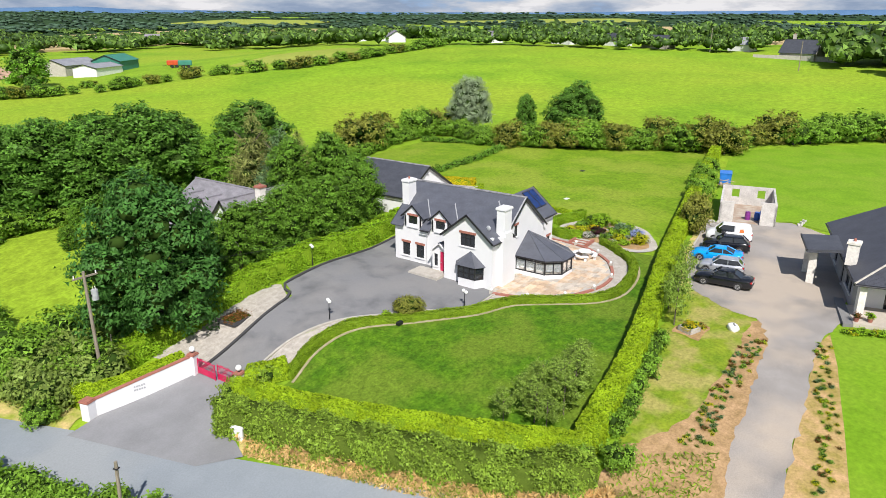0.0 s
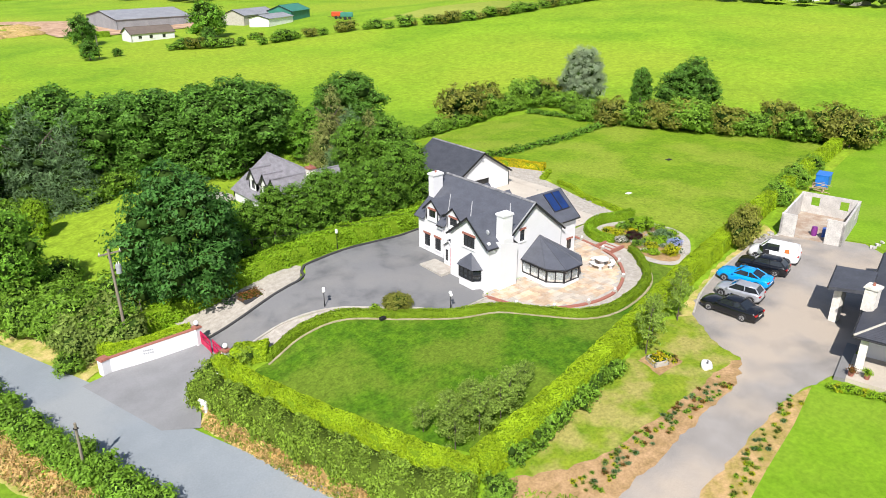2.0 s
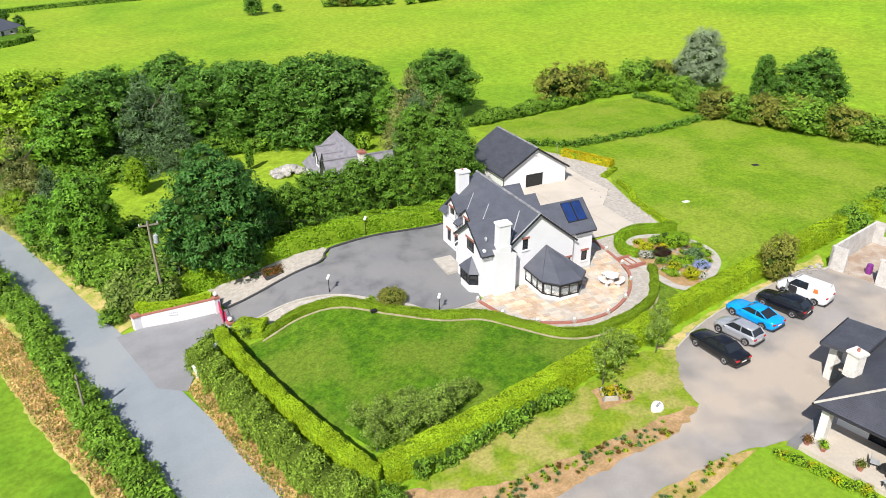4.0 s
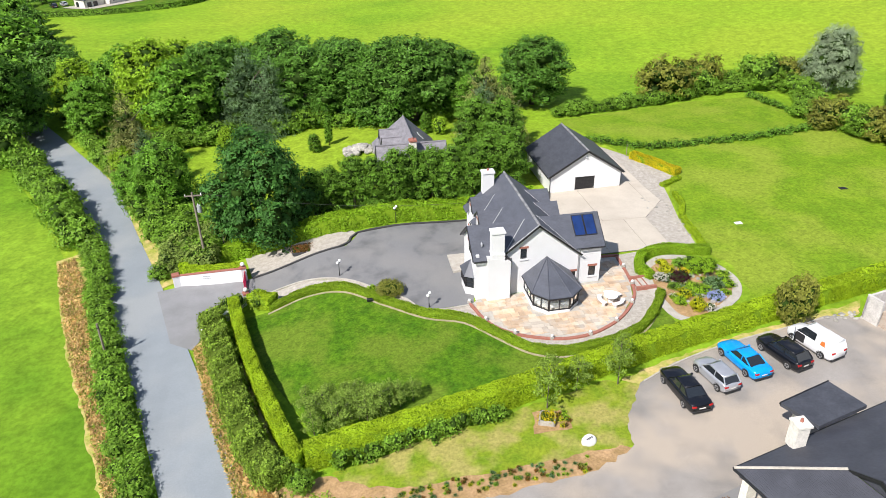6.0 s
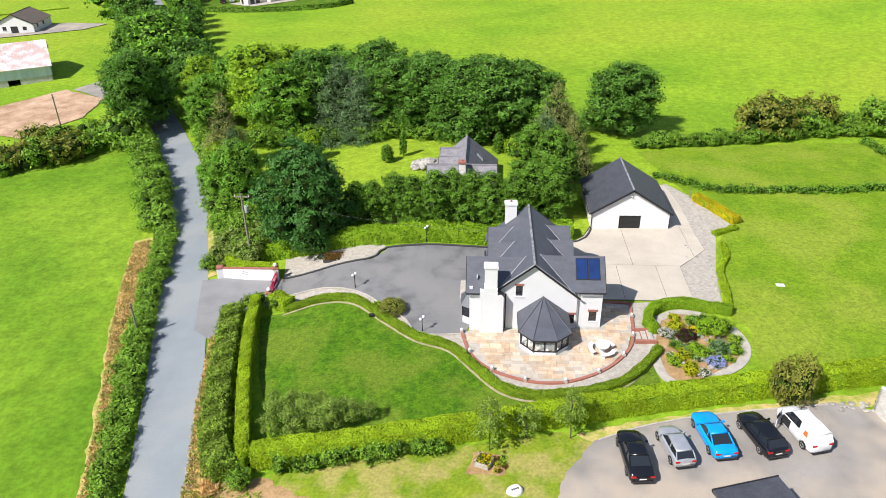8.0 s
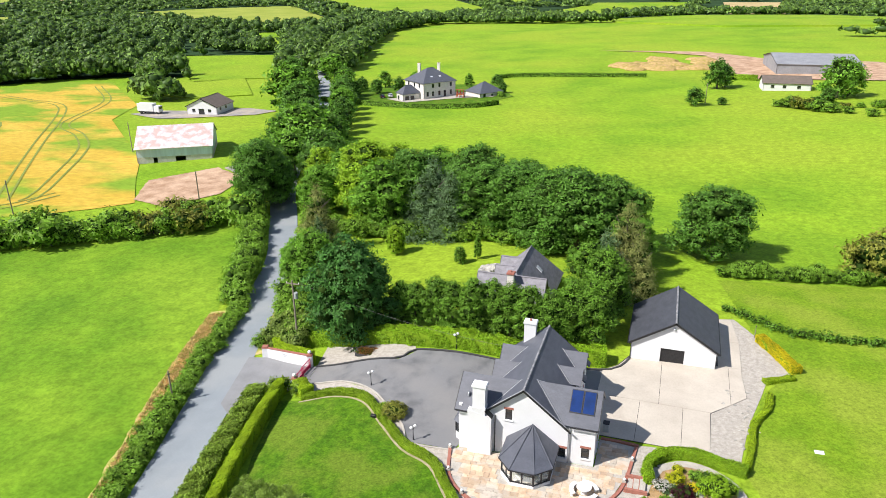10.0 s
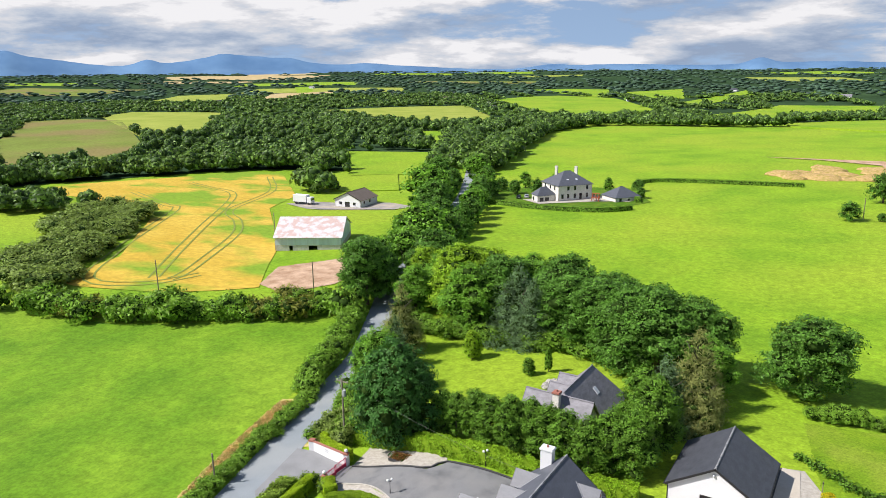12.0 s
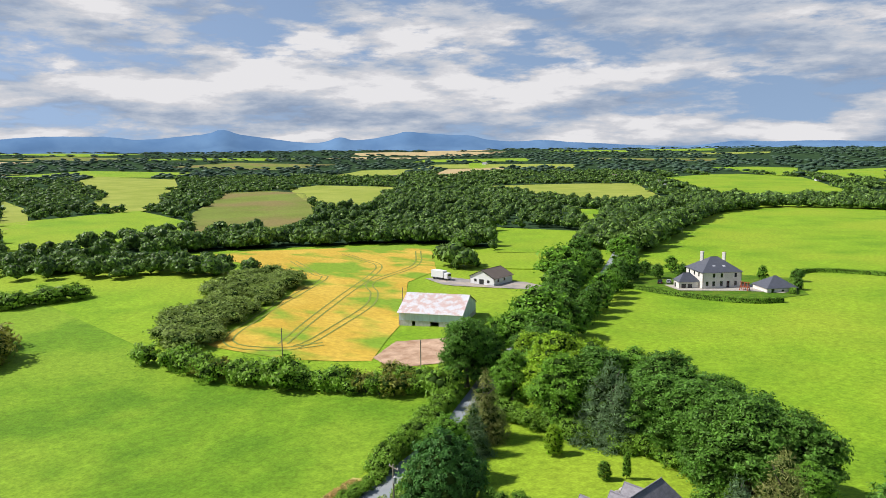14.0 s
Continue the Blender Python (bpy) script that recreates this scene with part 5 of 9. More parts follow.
shrub("dome_bush", 42.7, 33.2, 1.2, 1.35, LEAF_BROWN, "large dome-clipped dark bush beside the drive", 0.07, 260, round_one=True)
shrub("dome_bush", 41.0, 34.2, 0.5, 0.6, LEAF_LIGHT, "small light green bush beside the drive", 0.08, 130)
BED = [(69.2, 30.4, 0.6, 0.6, LEAF_GOLD, "yellow-green spreading bush"), (69.8, 28.8, 0.75, 0.7, LEAF_PURPLE, "dark purple-leaved bush"), (72.4, 29.8, 1.25, 1.3, LEAF_LAUREL, "large green rounded bush"), (72.3, 26.9, 0.8, 0.7, LEAF_PINE, "grey-brown heather bush"), (70.8, 26.2, 0.55, 0.7, LEAF_LAUREL, "small green bush"),
       (71.4, 25.0, 0.6, 0.6, LEAF_BLUE, "pale blue flowering hydrangea"), (69.0, 23.7, 0.5, 1.0, LEAF_GOLD, "upright golden dwarf conifer"), (68.8, 25.9, 0.5, 0.7, LEAF_GOLD, "small golden bush"), (70.0, 23.6, 0.45, 0.5, LEAF_WHITE, "whitish flowering bush"), (68.2, 29.3, 0.55, 0.5, LEAF_WHITE, "whitish flowering bush"),
       (68.0, 25.0, 0.45, 0.5, LEAF_LIGHT, "small light green bush"), (73.6, 26.7, 0.5, 0.5, LEAF_LAUREL, "small green bush"), (70.2, 27.2, 0.5, 0.5, LEAF_LIGHT, "small light green bush"), (68.7, 27.5, 0.5, 0.5, LEAF_WILD, "low dark green bush"), (71.0, 31.0, 0.6, 0.8, LEAF_WILD, "dark green bush"), (72.8, 31.4, 0.5, 0.5, LEAF_LIGHT, "small light green bush"), (74.0, 28.5, 0.5, 0.5, LEAF_LIGHT, "small light green bush"), (69.4, 31.8, 0.45, 0.45, LEAF_GOLD, "small yellow flowering bush"), (70.6, 29.6, 0.45, 0.6, LEAF_YELLOW, "small yellow flowering bush")]
for x, y, R, H, m, label in BED:
    shrub("rock_bed_shrub", x, y, R * 1.25, H * 1.2, m, label + " in the rock bed", group="rock bed shrubs")
for i in range(44):
    x, y = 67.6 + 6.6 * rng.random(), 23.6 + 8.2 * rng.random()
    if ((x - 70.9) / 3.3) ** 2 + ((y - 27.8) / 4.2) ** 2 < 1 and all(math.hypot(x - b[0], y - b[1]) > b[2] * 0.9 for b in BED):
        k = int(rng.integers(6))
        shrub("rock_bed_shrub", x, y, 0.30 + 0.22 * rng.random(), 0.22 + 0.25 * rng.random(), (LEAF_SILVER, LEAF_LIGHT, LEAF_WILD, LEAF_PINE, LEAF_WHITE, LEAF_GOLD)[k], ("silvery", "light green", "dark green", "grey-green", "whitish flowering", "golden")[k] + " ground cover plant in the rock bed", 0.06, 150, "rock bed shrubs")
shrub("golden_bush", 55.4, 76.2, 1.0, 2.7, LEAF_LIGHT, "tall rounded light green bush behind the cottage", 0.12, 60, round_one=True)


def tufts(name, outline, count, size, material, label, lift=0.05):
    """Loose grass and weeds over a patch of the land."""
    xs, ys = [p[0] for p in outline], [p[1] for p in outline]
    pts = []
    while len(pts) < count:
        x, y = min(xs) + (max(xs) - min(xs)) * rng.random(), min(ys) + (max(ys) - min(ys)) * rng.random()
        if inside(x, y, outline):
            pts.append((x, y, ground_z(x, y) + lift + size * 0.4))
    pts = np.array(pts)
    a = rng.random(count) * 6.283
    nrm = np.column_stack([np.cos(a), np.sin(a), np.full(count, 0.5)])
    v, f = leaf_quads(pts, nrm, size * 1.35, 0.26, 0.5, droop=-0.25)
    return tagged(new(name, quick_mesh(name, v, [(f, 0)], [material])), label, "grass", kind="stuff")


VERGE_R = [(24.3, 32.0), (25.6, 33), (27.4, 25), (29.8, 15.2), (32.0, 10), (30.8, 3), (29.1, 13.4), (26.8, 21.2)]
VERGE_L = [(8.5, 54), (12.1, 45), (15.3, 34.2), (18.3, 25.4), (22.2, 15), (26.3, 3), (24.1, 2), (20.6, 13.6), (16.7, 24.4), (13.2, 33.2), (10.0, 42.6), (6.9, 53)]
tufts("verge_grass", VERGE_R, 6000, 0.17, LEAF_STRAW, "tall straw-coloured verge grass")
tufts("verge_grass", [(25.2, 33.6), (26.6, 33.2), (28.2, 25), (30.4, 15.8), (32.4, 11.2), (31.2, 11), (29.6, 15), (27.3, 24)], 6500, 0.34, LEAF_STRAW, "tall straw-coloured verge grass at the hedge foot")
tufts("verge_weeds", VERGE_R, 3000, 0.16, LEAF_GRASS, "rank green verge grass")
tufts("verge_grass", VERGE_L, 8000, 0.19, LEAF_STRAW, "tall straw-coloured verge grass")
tufts("verge_weeds", VERGE_L, 2500, 0.16, LEAF_GRASS, "rank green verge grass")
tufts("verge_weeds", [(36, 10.6), (31.5, 12.4), (30.6, 9), (31, 6.2), (38, 7.2)], 900, 0.14, LEAF_GRASS, "weeds on bare soil")
for i in range(210):
    t = rng.random()
    x = 37.5 + 16 * t
    y = 8.15 + 1.1 * (i % 4) / 3 + 0.12 * rng.normal()
    if i % 5 < 2:
        x = 37 + 18 * t
        y = 1.3 + 2.5 * smooth(38, 55, x) + 1.2 * rng.random()
    s = 0.10 + 0.09 * rng.random()
    shrub("heather_plant", x, y, s, s * 1.1, (LEAF_RUST, LEAF_LIGHT, LEAF_BROWN, LEAF_PINE, LEAF_WILD, LEAF_GOLD)[int(rng.integers(6))], "small heather plant in sandy soil", 0.035, 420, "lane-side heathers")


# ---- far woods ----
def far_tree_arrays(x, y, H, R, lobes, leaves):
    """A far tree: a few uneven lobes and loose leaf clumps."""
    g = ground_z(x, y)
    iv, jf = ICO1
    vs, fs, at = [], [], 0
    cs = []
    for i in range(lobes):
        a, t = i * 2.4 + rng.random(), (i + 0.5) / lobes
        d = R * 0.55 * math.sin(math.pi * min(1, 0.25 + t * 0.7)) if lobes > 1 else 0
        c = np.array([x + math.cos(a) * d, y + math.sin(a) * d, g + H * (0.34 + 0.42 * t)])
        q = np.array([R * 0.55, R * 0.55, H * 0.27]) * (0.85 + 0.3 * rng.random())
        vs.append(c + iv * q * (0.86 + 0.12 * rng.normal(size=(len(iv), 1))))
        fs.append(jf + at)
        at += len(iv)
        cs.append((c, q))
    quads = None
    if leaves:
        k = rng.integers(lobes, size=leaves)
        u = unit(rng.normal(size=(leaves, 3)))
        u[:, 2] = np.abs(u[:, 2]) - 0.25
        c, q = np.array([cs[i][0] for i in k]), np.array([cs[i][1] for i in k])
        v, f = leaf_quads(c + u * q * (0.80 + 0.42 * rng.random((leaves, 1))), u, R * 0.17, 0.75, 0.45)
        vs.append(v)
        quads = f + at
    return np.concatenate(vs), np.concatenate(fs), quads


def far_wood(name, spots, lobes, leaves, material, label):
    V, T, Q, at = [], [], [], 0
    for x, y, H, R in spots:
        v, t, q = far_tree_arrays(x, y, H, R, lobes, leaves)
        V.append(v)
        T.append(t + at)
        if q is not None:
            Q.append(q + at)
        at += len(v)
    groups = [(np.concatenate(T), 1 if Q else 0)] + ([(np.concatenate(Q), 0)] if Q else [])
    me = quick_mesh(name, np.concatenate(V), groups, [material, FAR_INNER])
    me.shade_smooth()
    return tagged(new(name, me), label, "woodland", kind="stuff")


def band(points, width, spacing, H):
    """Tree spots in a band along a line."""
    out = []
    for x, y in curve_points(points, step=spacing):
        for _ in range(max(1, int(width / spacing))):
            out.append((x + width * (rng.random() - 0.5), y + width * (rng.random() - 0.5), H * (0.7 + 0.6 * rng.random()), H * (0.50 + 0.22 * rng.random())))
    return out


WHEAT_PLAN = [(-262, 140), (-262, 176), (-240, 204), (-208, 246), (-184, 254), (-130, 208), (-75, 132), (-45, 98), (-98, 74), (-180, 148), (-204, 157)]


def wood_fill(outline, spacing, H):
    """Tree spots all over a wood, but for the fields cut into it."""
    xs, ys = [p[0] for p in outline], [p[1] for p in outline]
    out = []
    for _ in range(int((max(xs) - min(xs)) * (max(ys) - min(ys)) / spacing ** 2)):
        x, y = min(xs) + (max(xs) - min(xs)) * rng.random(), min(ys) + (max(ys) - min(ys)) * rng.random()
        if inside(x, y, outline):
            out.append((x, y, H * (0.65 + 0.6 * rng.random() ** 1.5), H * (0.44 + 0.2 * rng.random())))
    return out


NEAR_BANDS = (band([(-330, 62), (-274, 78), (-252, 98), (-222, 112), (-201, 124), (-188, 130)], 26, 6, 7.5) + band([(-276, 146), (-272, 172), (-247, 206), (-222, 244), (-196, 268), (-168, 266)], 14, 5.0, 9)
              + band([(-92, 292), (-116, 358), (-130, 404), (-162, 520), (-160, 590)], 14, 4.5, 10) + band([(-118, 300), (-140, 350), (-162, 402), (-200, 480)], 16, 5, 9) + band([(-166, 596), (-125, 640), (-73, 636), (-20, 628), (4, 636)], 16, 5, 9)
              + band([(-150, 262), (-128, 282), (-115, 296)], 8, 6, 5) + band([(-110, 225), (-135, 205), (-140, 228)], 6, 6, 4) + band([(-141, 216), (-134, 208), (-128, 214)], 8, 4, 10) + wood_fill(WOODS_WEST, 11.5, 9.5))
EAST_BANDS = (band([(258, 182), (272, 160), (276, 134), (280, 110), (290, 92), (287, 78), (300, 62)], 10, 5, 6) + band([(262, 20), (275, 32), (285, 14), (270, 0)], 24, 6, 11) + band([(290, 150), (320, 120), (330, 90), (335, 60)], 40, 8, 8)
              + band([(200, 424), (239, 470), (289, 490), (330, 470)], 10, 7, 7) + band([(235, 200), (244, 232), (262, 250)], 8, 6, 8) + band([(300, 280), (380, 402), (420, 440)], 20, 9, 8) + band([(4, 690), (70, 806), (140, 860), (215, 898)], 14, 7, 9))
NEAR_BANDS = [s for s in NEAR_BANDS if not any(inside(s[0], s[1], f) for _, f in FIELDS) and not inside(s[0], s[1], WHEAT_PLAN)]
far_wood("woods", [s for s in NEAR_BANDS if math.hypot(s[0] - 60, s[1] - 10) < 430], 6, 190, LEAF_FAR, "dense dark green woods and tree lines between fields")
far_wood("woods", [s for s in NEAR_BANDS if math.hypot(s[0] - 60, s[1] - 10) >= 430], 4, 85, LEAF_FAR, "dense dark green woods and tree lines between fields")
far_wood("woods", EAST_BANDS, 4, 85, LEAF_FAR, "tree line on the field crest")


def plain_spots(count, r0, r1, a0, a1, H):
    """Hedges and copses of the plain: lines of trees on a skewed field grid, and woods where the land is wooded."""
    out = []
    while len(out) < count:
        r, a = r0 * (r1 / r0) ** rng.random(), radians(a0 + (a1 - a0) * rng.random())
        x, y = 60 + r * math.cos(a), 10 + r * math.sin(a)
        wood = noise.noise(Vector((x * 0.0022, y * 0.0022, 1.7))) + 0.5 * noise.noise(Vector((x * 0.006, y * 0.006, 4)))
        if wood < -0.12:
            cell = 150 + 60 * noise.noise(Vector((x * 0.001, y * 0.001, 9)))
            u, v = x * 0.86 + y * 0.5, y * 0.86 - x * 0.5
            k = int(u // cell)
            if rng.random() < 0.5:
                u = round(u / cell) * cell + 5 * rng.normal()
            else:
                v = (round(v / cell + 0.37 * k) - 0.37 * k) * cell + 5 * rng.normal()
            x, y = u * 0.86 - v * 0.5, v * 0.86 + u * 0.5
        if math.hypot(x - 60, y - 10) < r0 or any(inside(x, y, f) for _, f in FIELDS) or any(inside(x, y, f) for f in PLAIN_FIELDS):
            continue
        out.append((x, y, H * (0.6 + 0.8 * rng.random()), H * (0.60 + 0.35 * rng.random()) * (1 + r / 1500)))
    return out


far_wood("plain_woods", plain_spots(2600, 640, 1500, 74, 176, 8), 2, 34, LEAF_FAR, "patchwork of hedges and woods on the plain")
far_wood("plain_woods", plain_spots(2600, 1400, 4300, 74, 176, 10), 2, 0, LEAF_DISTANT, "distant hedges and woods on the plain, blue haze painted in")
far_wood("plain_woods", plain_spots(1300, 430, 1500, 0, 74, 8), 2, 34, LEAF_FAR, "patchwork of hedges and woods on the plain")
far_wood("plain_woods", plain_spots(1800, 1400, 4000, 0, 74, 10), 2, 0, LEAF_DISTANT, "distant hedges and woods on the plain, blue haze painted in")

# ---- buildings ----
GLASS_CLEAR = glass_mat("clear conservatory glass", (0.85, 0.9, 0.9), 0.02)
GLASS_CLEAR.node_tree.nodes["Principled BSDF"].inputs["Transmission Weight"].default_value = 0.85
GLASS_CLEAR.node_tree.nodes["Principled BSDF"].inputs["IOR"].default_value = 1.1


def frame_axes(p, q):
    """Along a wall from p to q, and outwards (to its right)."""
    u = Vector((q[0] - p[0], q[1] - p[1], 0))
    length = u.length
    u /= length
    return u, Vector((u.y, -u.x, 0)), length


def wall(bm, p, q, z0, z1, thick=0.3, openings=(), top=None):
    """A wall from p to q whose outer face is on the right, pierced by openings (u0, u1, za, zb); top(u) may raise it to a gable."""
    u, n, length = frame_axes(p, q)
    us = sorted({0, length, *(v for o in openings for v in o[:2])})
    zs = sorted({z0, z1, *(v for o in openings for v in o[2:4])})
    for a, b in zip(us, us[1:]):
        for c, d in zip(zs, zs[1:]):
            mid = ((a + b) / 2, (c + d) / 2)
            if any(o[0] < mid[0] < o[1] and o[2] < mid[1] < o[3] for o in openings):
                continue
            vs = [bm.verts.new(Vector((p[0], p[1], 0)) + u * s - n * t + Vector((0, 0, z))) for s in (a, b) for t in (0, thick) for z in (c, d)]
            for f in ((0, 1, 3, 2), (4, 6, 7, 5), (0, 4, 5, 1), (2, 3, 7, 6), (0, 2, 6, 4), (1, 5, 7, 3)):
                bm.faces.new([vs[i] for i in f])
    if top:
        pts = [(0, z1), *top, (length, z1)]
        front = [bm.verts.new(Vector((p[0], p[1], z)) + u * s) for s, z in pts]
        rear = [bm.verts.new(Vector((p[0], p[1], z)) + u * s - n * thick) for s, z in pts]
        bm.faces.new(front)
        bm.faces.new(rear[::-1])
        for i in range(len(pts)):
            j = (i + 1) % len(pts)
            bm.faces.new((front[i], rear[i], rear[j], front[j]))
    bmesh.ops.remove_doubles(bm, verts=bm.verts[:], dist=1e-5)
    bmesh.ops.recalc_face_normals(bm, faces=bm.faces[:])
    return bm


def bar(bm, p, u, n, s0, s1, d0, d1, z0, z1):
    """A box in wall coordinates: along u, outwards n, up."""
    o = Vector((p[0], p[1], 0))
    vs = [bm.verts.new(o + u * s + n * d + Vector((0, 0, z))) for s in (s0, s1) for d in (d0, d1) for z in (z0, z1)]
    for f in ((0, 1, 3, 2), (4, 6, 7, 5), (0, 4, 5, 1), (2, 3, 7, 6), (0, 2, 6, 4), (1, 5, 7, 3)):
        bm.faces.new([vs[i] for i in f])


def window(parent, p, q, o, columns=2, rows=2, frame_mat=FRAME, lintel=True, sill=True, glass=None):
    """A window set back in a wall opening o of the wall from p to q."""
    u, n, _ = frame_axes(p, q)
    s0, s1, z0, z1 = o
    w = 0.065
    bm = bmesh.new()
    for a, b, c, d in ((s0, s1, z0, z0 + w), (s0, s1, z1 - w, z1), (s0, s0 + w, z0 + w, z1 - w), (s1 - w, s1, z0 + w, z1 - w)):
        bar(bm, p, u, n, a, b, -0.16, -0.08, c, d)
    for i in range(1, columns):
        m = s0 + (s1 - s0) * i / columns
        bar(bm, p, u, n, m - 0.03, m + 0.03, -0.15, -0.085, z0 + w, z1 - w)
    for i in range(1, rows):
        m = z0 + (z1 - z0) * (0.62 if rows == 2 else i / rows)
        bar(bm, p, u, n, s0 + w, s1 - w, -0.147, -0.088, m - 0.025, m + 0.025)
    win = part("window", bm, frame_mat, parent)
    bm = bmesh.new()
    bar(bm, p, u, n, s0 + w * 0.5, s1 - w * 0.5, -0.125, -0.115, z0 + w * 0.5, z1 - w * 0.5)
    part("pane", bm, glass or GLASS, win)
    if sill:
        bm = bmesh.new()
        bar(bm, p, u, n, s0 - 0.1, s1 + 0.1, -0.2, 0.09, z0 - 0.1, z0 - 0.003)
        part("sill", bm, WHITE, win)
    if lintel:
        bm = bmesh.new()
        bar(bm, p, u, n, s0 - 0.12, s1 + 0.12, -0.06, 0.035, z1 + 0.002, z1 + 0.21)
        part("lintel", bm, BRICK, win, "red brick soldier course")
    return win


def roof_plane(name, parent, pts, material=SLATE, thick=0.13, label=""):
    bm = bmesh.new()
    slab(bm, pts, thick)
    return part(name, bm, material, parent, label)


def tube(name, parent, pts, r, material):
    bm = bmesh.new()
    for a, b in zip(pts, pts[1:]):
        cyl(bm, a, b, r, r, 8)
    return part(name, bm, material, parent)


def chimney(parent, x0, x1, y0, y1, z0, z1, material=WHITE, cap=WHITE, pots=2):
    stack = part("chimney", boxes((x0, x1, y0, y1, z0, z1 - 0.22)), material, parent)
    part("cap", boxes((x0 - 0.09, x1 + 0.09, y0 - 0.09, y1 + 0.09, z1 - 0.22, z1 - 0.06), (x0 - 0.04, x1 + 0.04, y0 - 0.04, y1 + 0.04, z1 - 0.06, z1)), cap, stack)
    for i in range(pots):
        bm = bmesh.new()
        x = x0 + (x1 - x0) * (i + 1) / (pots + 1)
        cyl(bm, (x, (y0 + y1) / 2, z1 - 0.02), (x, (y0 + y1) / 2, z1 + 0.22), 0.11, 0.09, 10)
        part("chimney_pot", bm, BRICK, stack)
    return stack


def main_house():
    h = thing("house", pose(56, 36, 0.45), "white rendered storey-and-a-half house with dark slate roof and red brick lintels", "house", in_place=True)
    base, eave = 0.2, 4.2
    rx, rz, k = 56.1, 7.45, 0.805
    at = lambda x: rz - k * abs(x - rx)
    yaw0, yaw1 = 30.3, 42.2
    # west front, seen from outside its right is north to south
    W = ((52.1, yaw1 - 0.3), (52.1, yaw0 + 0.3))
    west_open = [(yaw1 - 41.6, yaw1 - 40.7, 0.95, 2.25), (yaw1 - 39.95, yaw1 - 39.02, 0.95, 2.25)]
    part("wall", wall(bmesh.new(), *W, base, eave, 0.3, west_open), WHITE, h)
    for o in west_open:
        window(h, *W, o)
    E = ((60.1, yaw0 + 0.3), (60.1, yaw1 - 0.3))
    east_open = [(6.2, 7.3, 1.0, 2.2), (8.9, 10.0, 1.0, 2.2)]
    part("wall", wall(bmesh.new(), *E, base, eave, 0.3, east_open), WHITE, h)
    for o in east_open:
        window(h, *E, o)
    S = ((52.1, yaw0), (60.1, yaw0))
    south_open = [(54.5 - 52.1, 55.12 - 52.1, 4.0, 5.1), (59.3 - 52.1, 59.95 - 52.1, 1.1, 2.12)]
    part("wall", wall(bmesh.new(), *S, base, eave - 0.2, 0.3, south_open[1:]), WHITE, h)
    gable = bmesh.new()
    # the upper gable, with the upper window left open: three pieces side by side
    def gable_piece(x0, x1, zlo):
        pts = [(x0, zlo), (x1, zlo), (x1, at(x1))] + ([(rx, rz)] if x0 < rx < x1 else []) + [(x0, at(x0))]
        f = [gable.verts.new((x, yaw0, z - (0.1 if z > zlo else 0))) for x, z in pts]
        r = [gable.verts.new((x, yaw0 + 0.3, z - (0.1 if z > zlo else 0))) for x, z in pts]
        gable.faces.new(f)
        gable.faces.new(r[::-1])
        for i in range(len(pts)):
            j = (i + 1) % len(pts)
            gable.faces.new((f[i], r[i], r[j], f[j]))
    gable_piece(52.1, 54.5, eave - 0.2)
    gable_piece(54.5, 55.12, 5.1)
    gable_piece(55.12, 60.1, eave - 0.2)
    bmesh.ops.recalc_face_normals(gable, faces=gable.faces[:])
    part("gable_wall", gable, WHITE, h)
    for o in south_open:
        window(h, *S, o, 1, 2)
    N = ((60.1, yaw1), (52.1, yaw1))
    part("wall", wall(bmesh.new(), *N, base, eave - 0.2, 0.3, (), [(0.02, at(60.1) - 0.1), (60.1 - rx, rz - 0.1), (7.98, at(52.1) - 0.1)]), WHITE, h)
    # main roof, cut short behind the wing and the dormers
    D1, D2 = 40.0, 36.8
    y = [30.0, 35.3, D2 - 1.05, D2 + 1.05, D1 - 1.05, D1 + 1.05, 42.5]
    for y0, y1, xe in ((y[0], y[1], 52.4), (y[1], y[2], 51.72), (y[2], y[3], 52.2), (y[3], y[4], 51.72), (y[4], y[5], 52.2), (y[5], y[6], 51.72)):
        roof_plane("roof_slope", h, [(xe, y0, at(xe)), (rx, y0, rz), (rx, y1, rz), (xe, y1, at(xe))])
    F1, F2 = 40.7, 37.6
    for y0, y1, xe in ((30.0, 35.6, 59.95), (35.6, F2 - 1.0, 60.48), (F2 - 1.0, F2 + 1.0, 59.7), (F2 + 1.0, F1 - 1.0, 60.48), (F1 - 1.0, F1 + 1.0, 59.7), (F1 + 1.0, 42.5, 60.48)):
        roof_plane("roof_slope", h, [(rx, y0, rz), (xe, y0, at(xe)), (xe, y1, at(xe)), (rx, y1, rz)])
    bm = bmesh.new()
    for i in range(27):
        y0 = 30.0 + i * 12.5 / 27
        cyl(bm, (rx, y0, rz - 0.02), (rx, y0 + 0.45, rz - 0.02), 0.13, 0.12, 6)
    part("ridge_tiles", bm, RIDGE, h)
    for xe in (52.4, 59.95):
        roof_plane("verge_flashing", h, [(rx, 30.05, rz + 0.05), (xe, 30.05, at(xe) + 0.05), (xe, 30.17, at(xe) + 0.05), (rx, 30.17, rz + 0.05)], LEAD, 0.04)
    for y0 in (30.0, 42.5):
        for xe in (51.8, 60.4):
            roof_plane("bargeboard", h, [(rx, y0 - 0.02, rz + 0.02), (xe, y0 - 0.02, at(xe) + 0.02), (xe, y0 + 0.03, at(xe) + 0.02), (rx, y0 + 0.03, rz + 0.02)], GUTTER, 0.17)
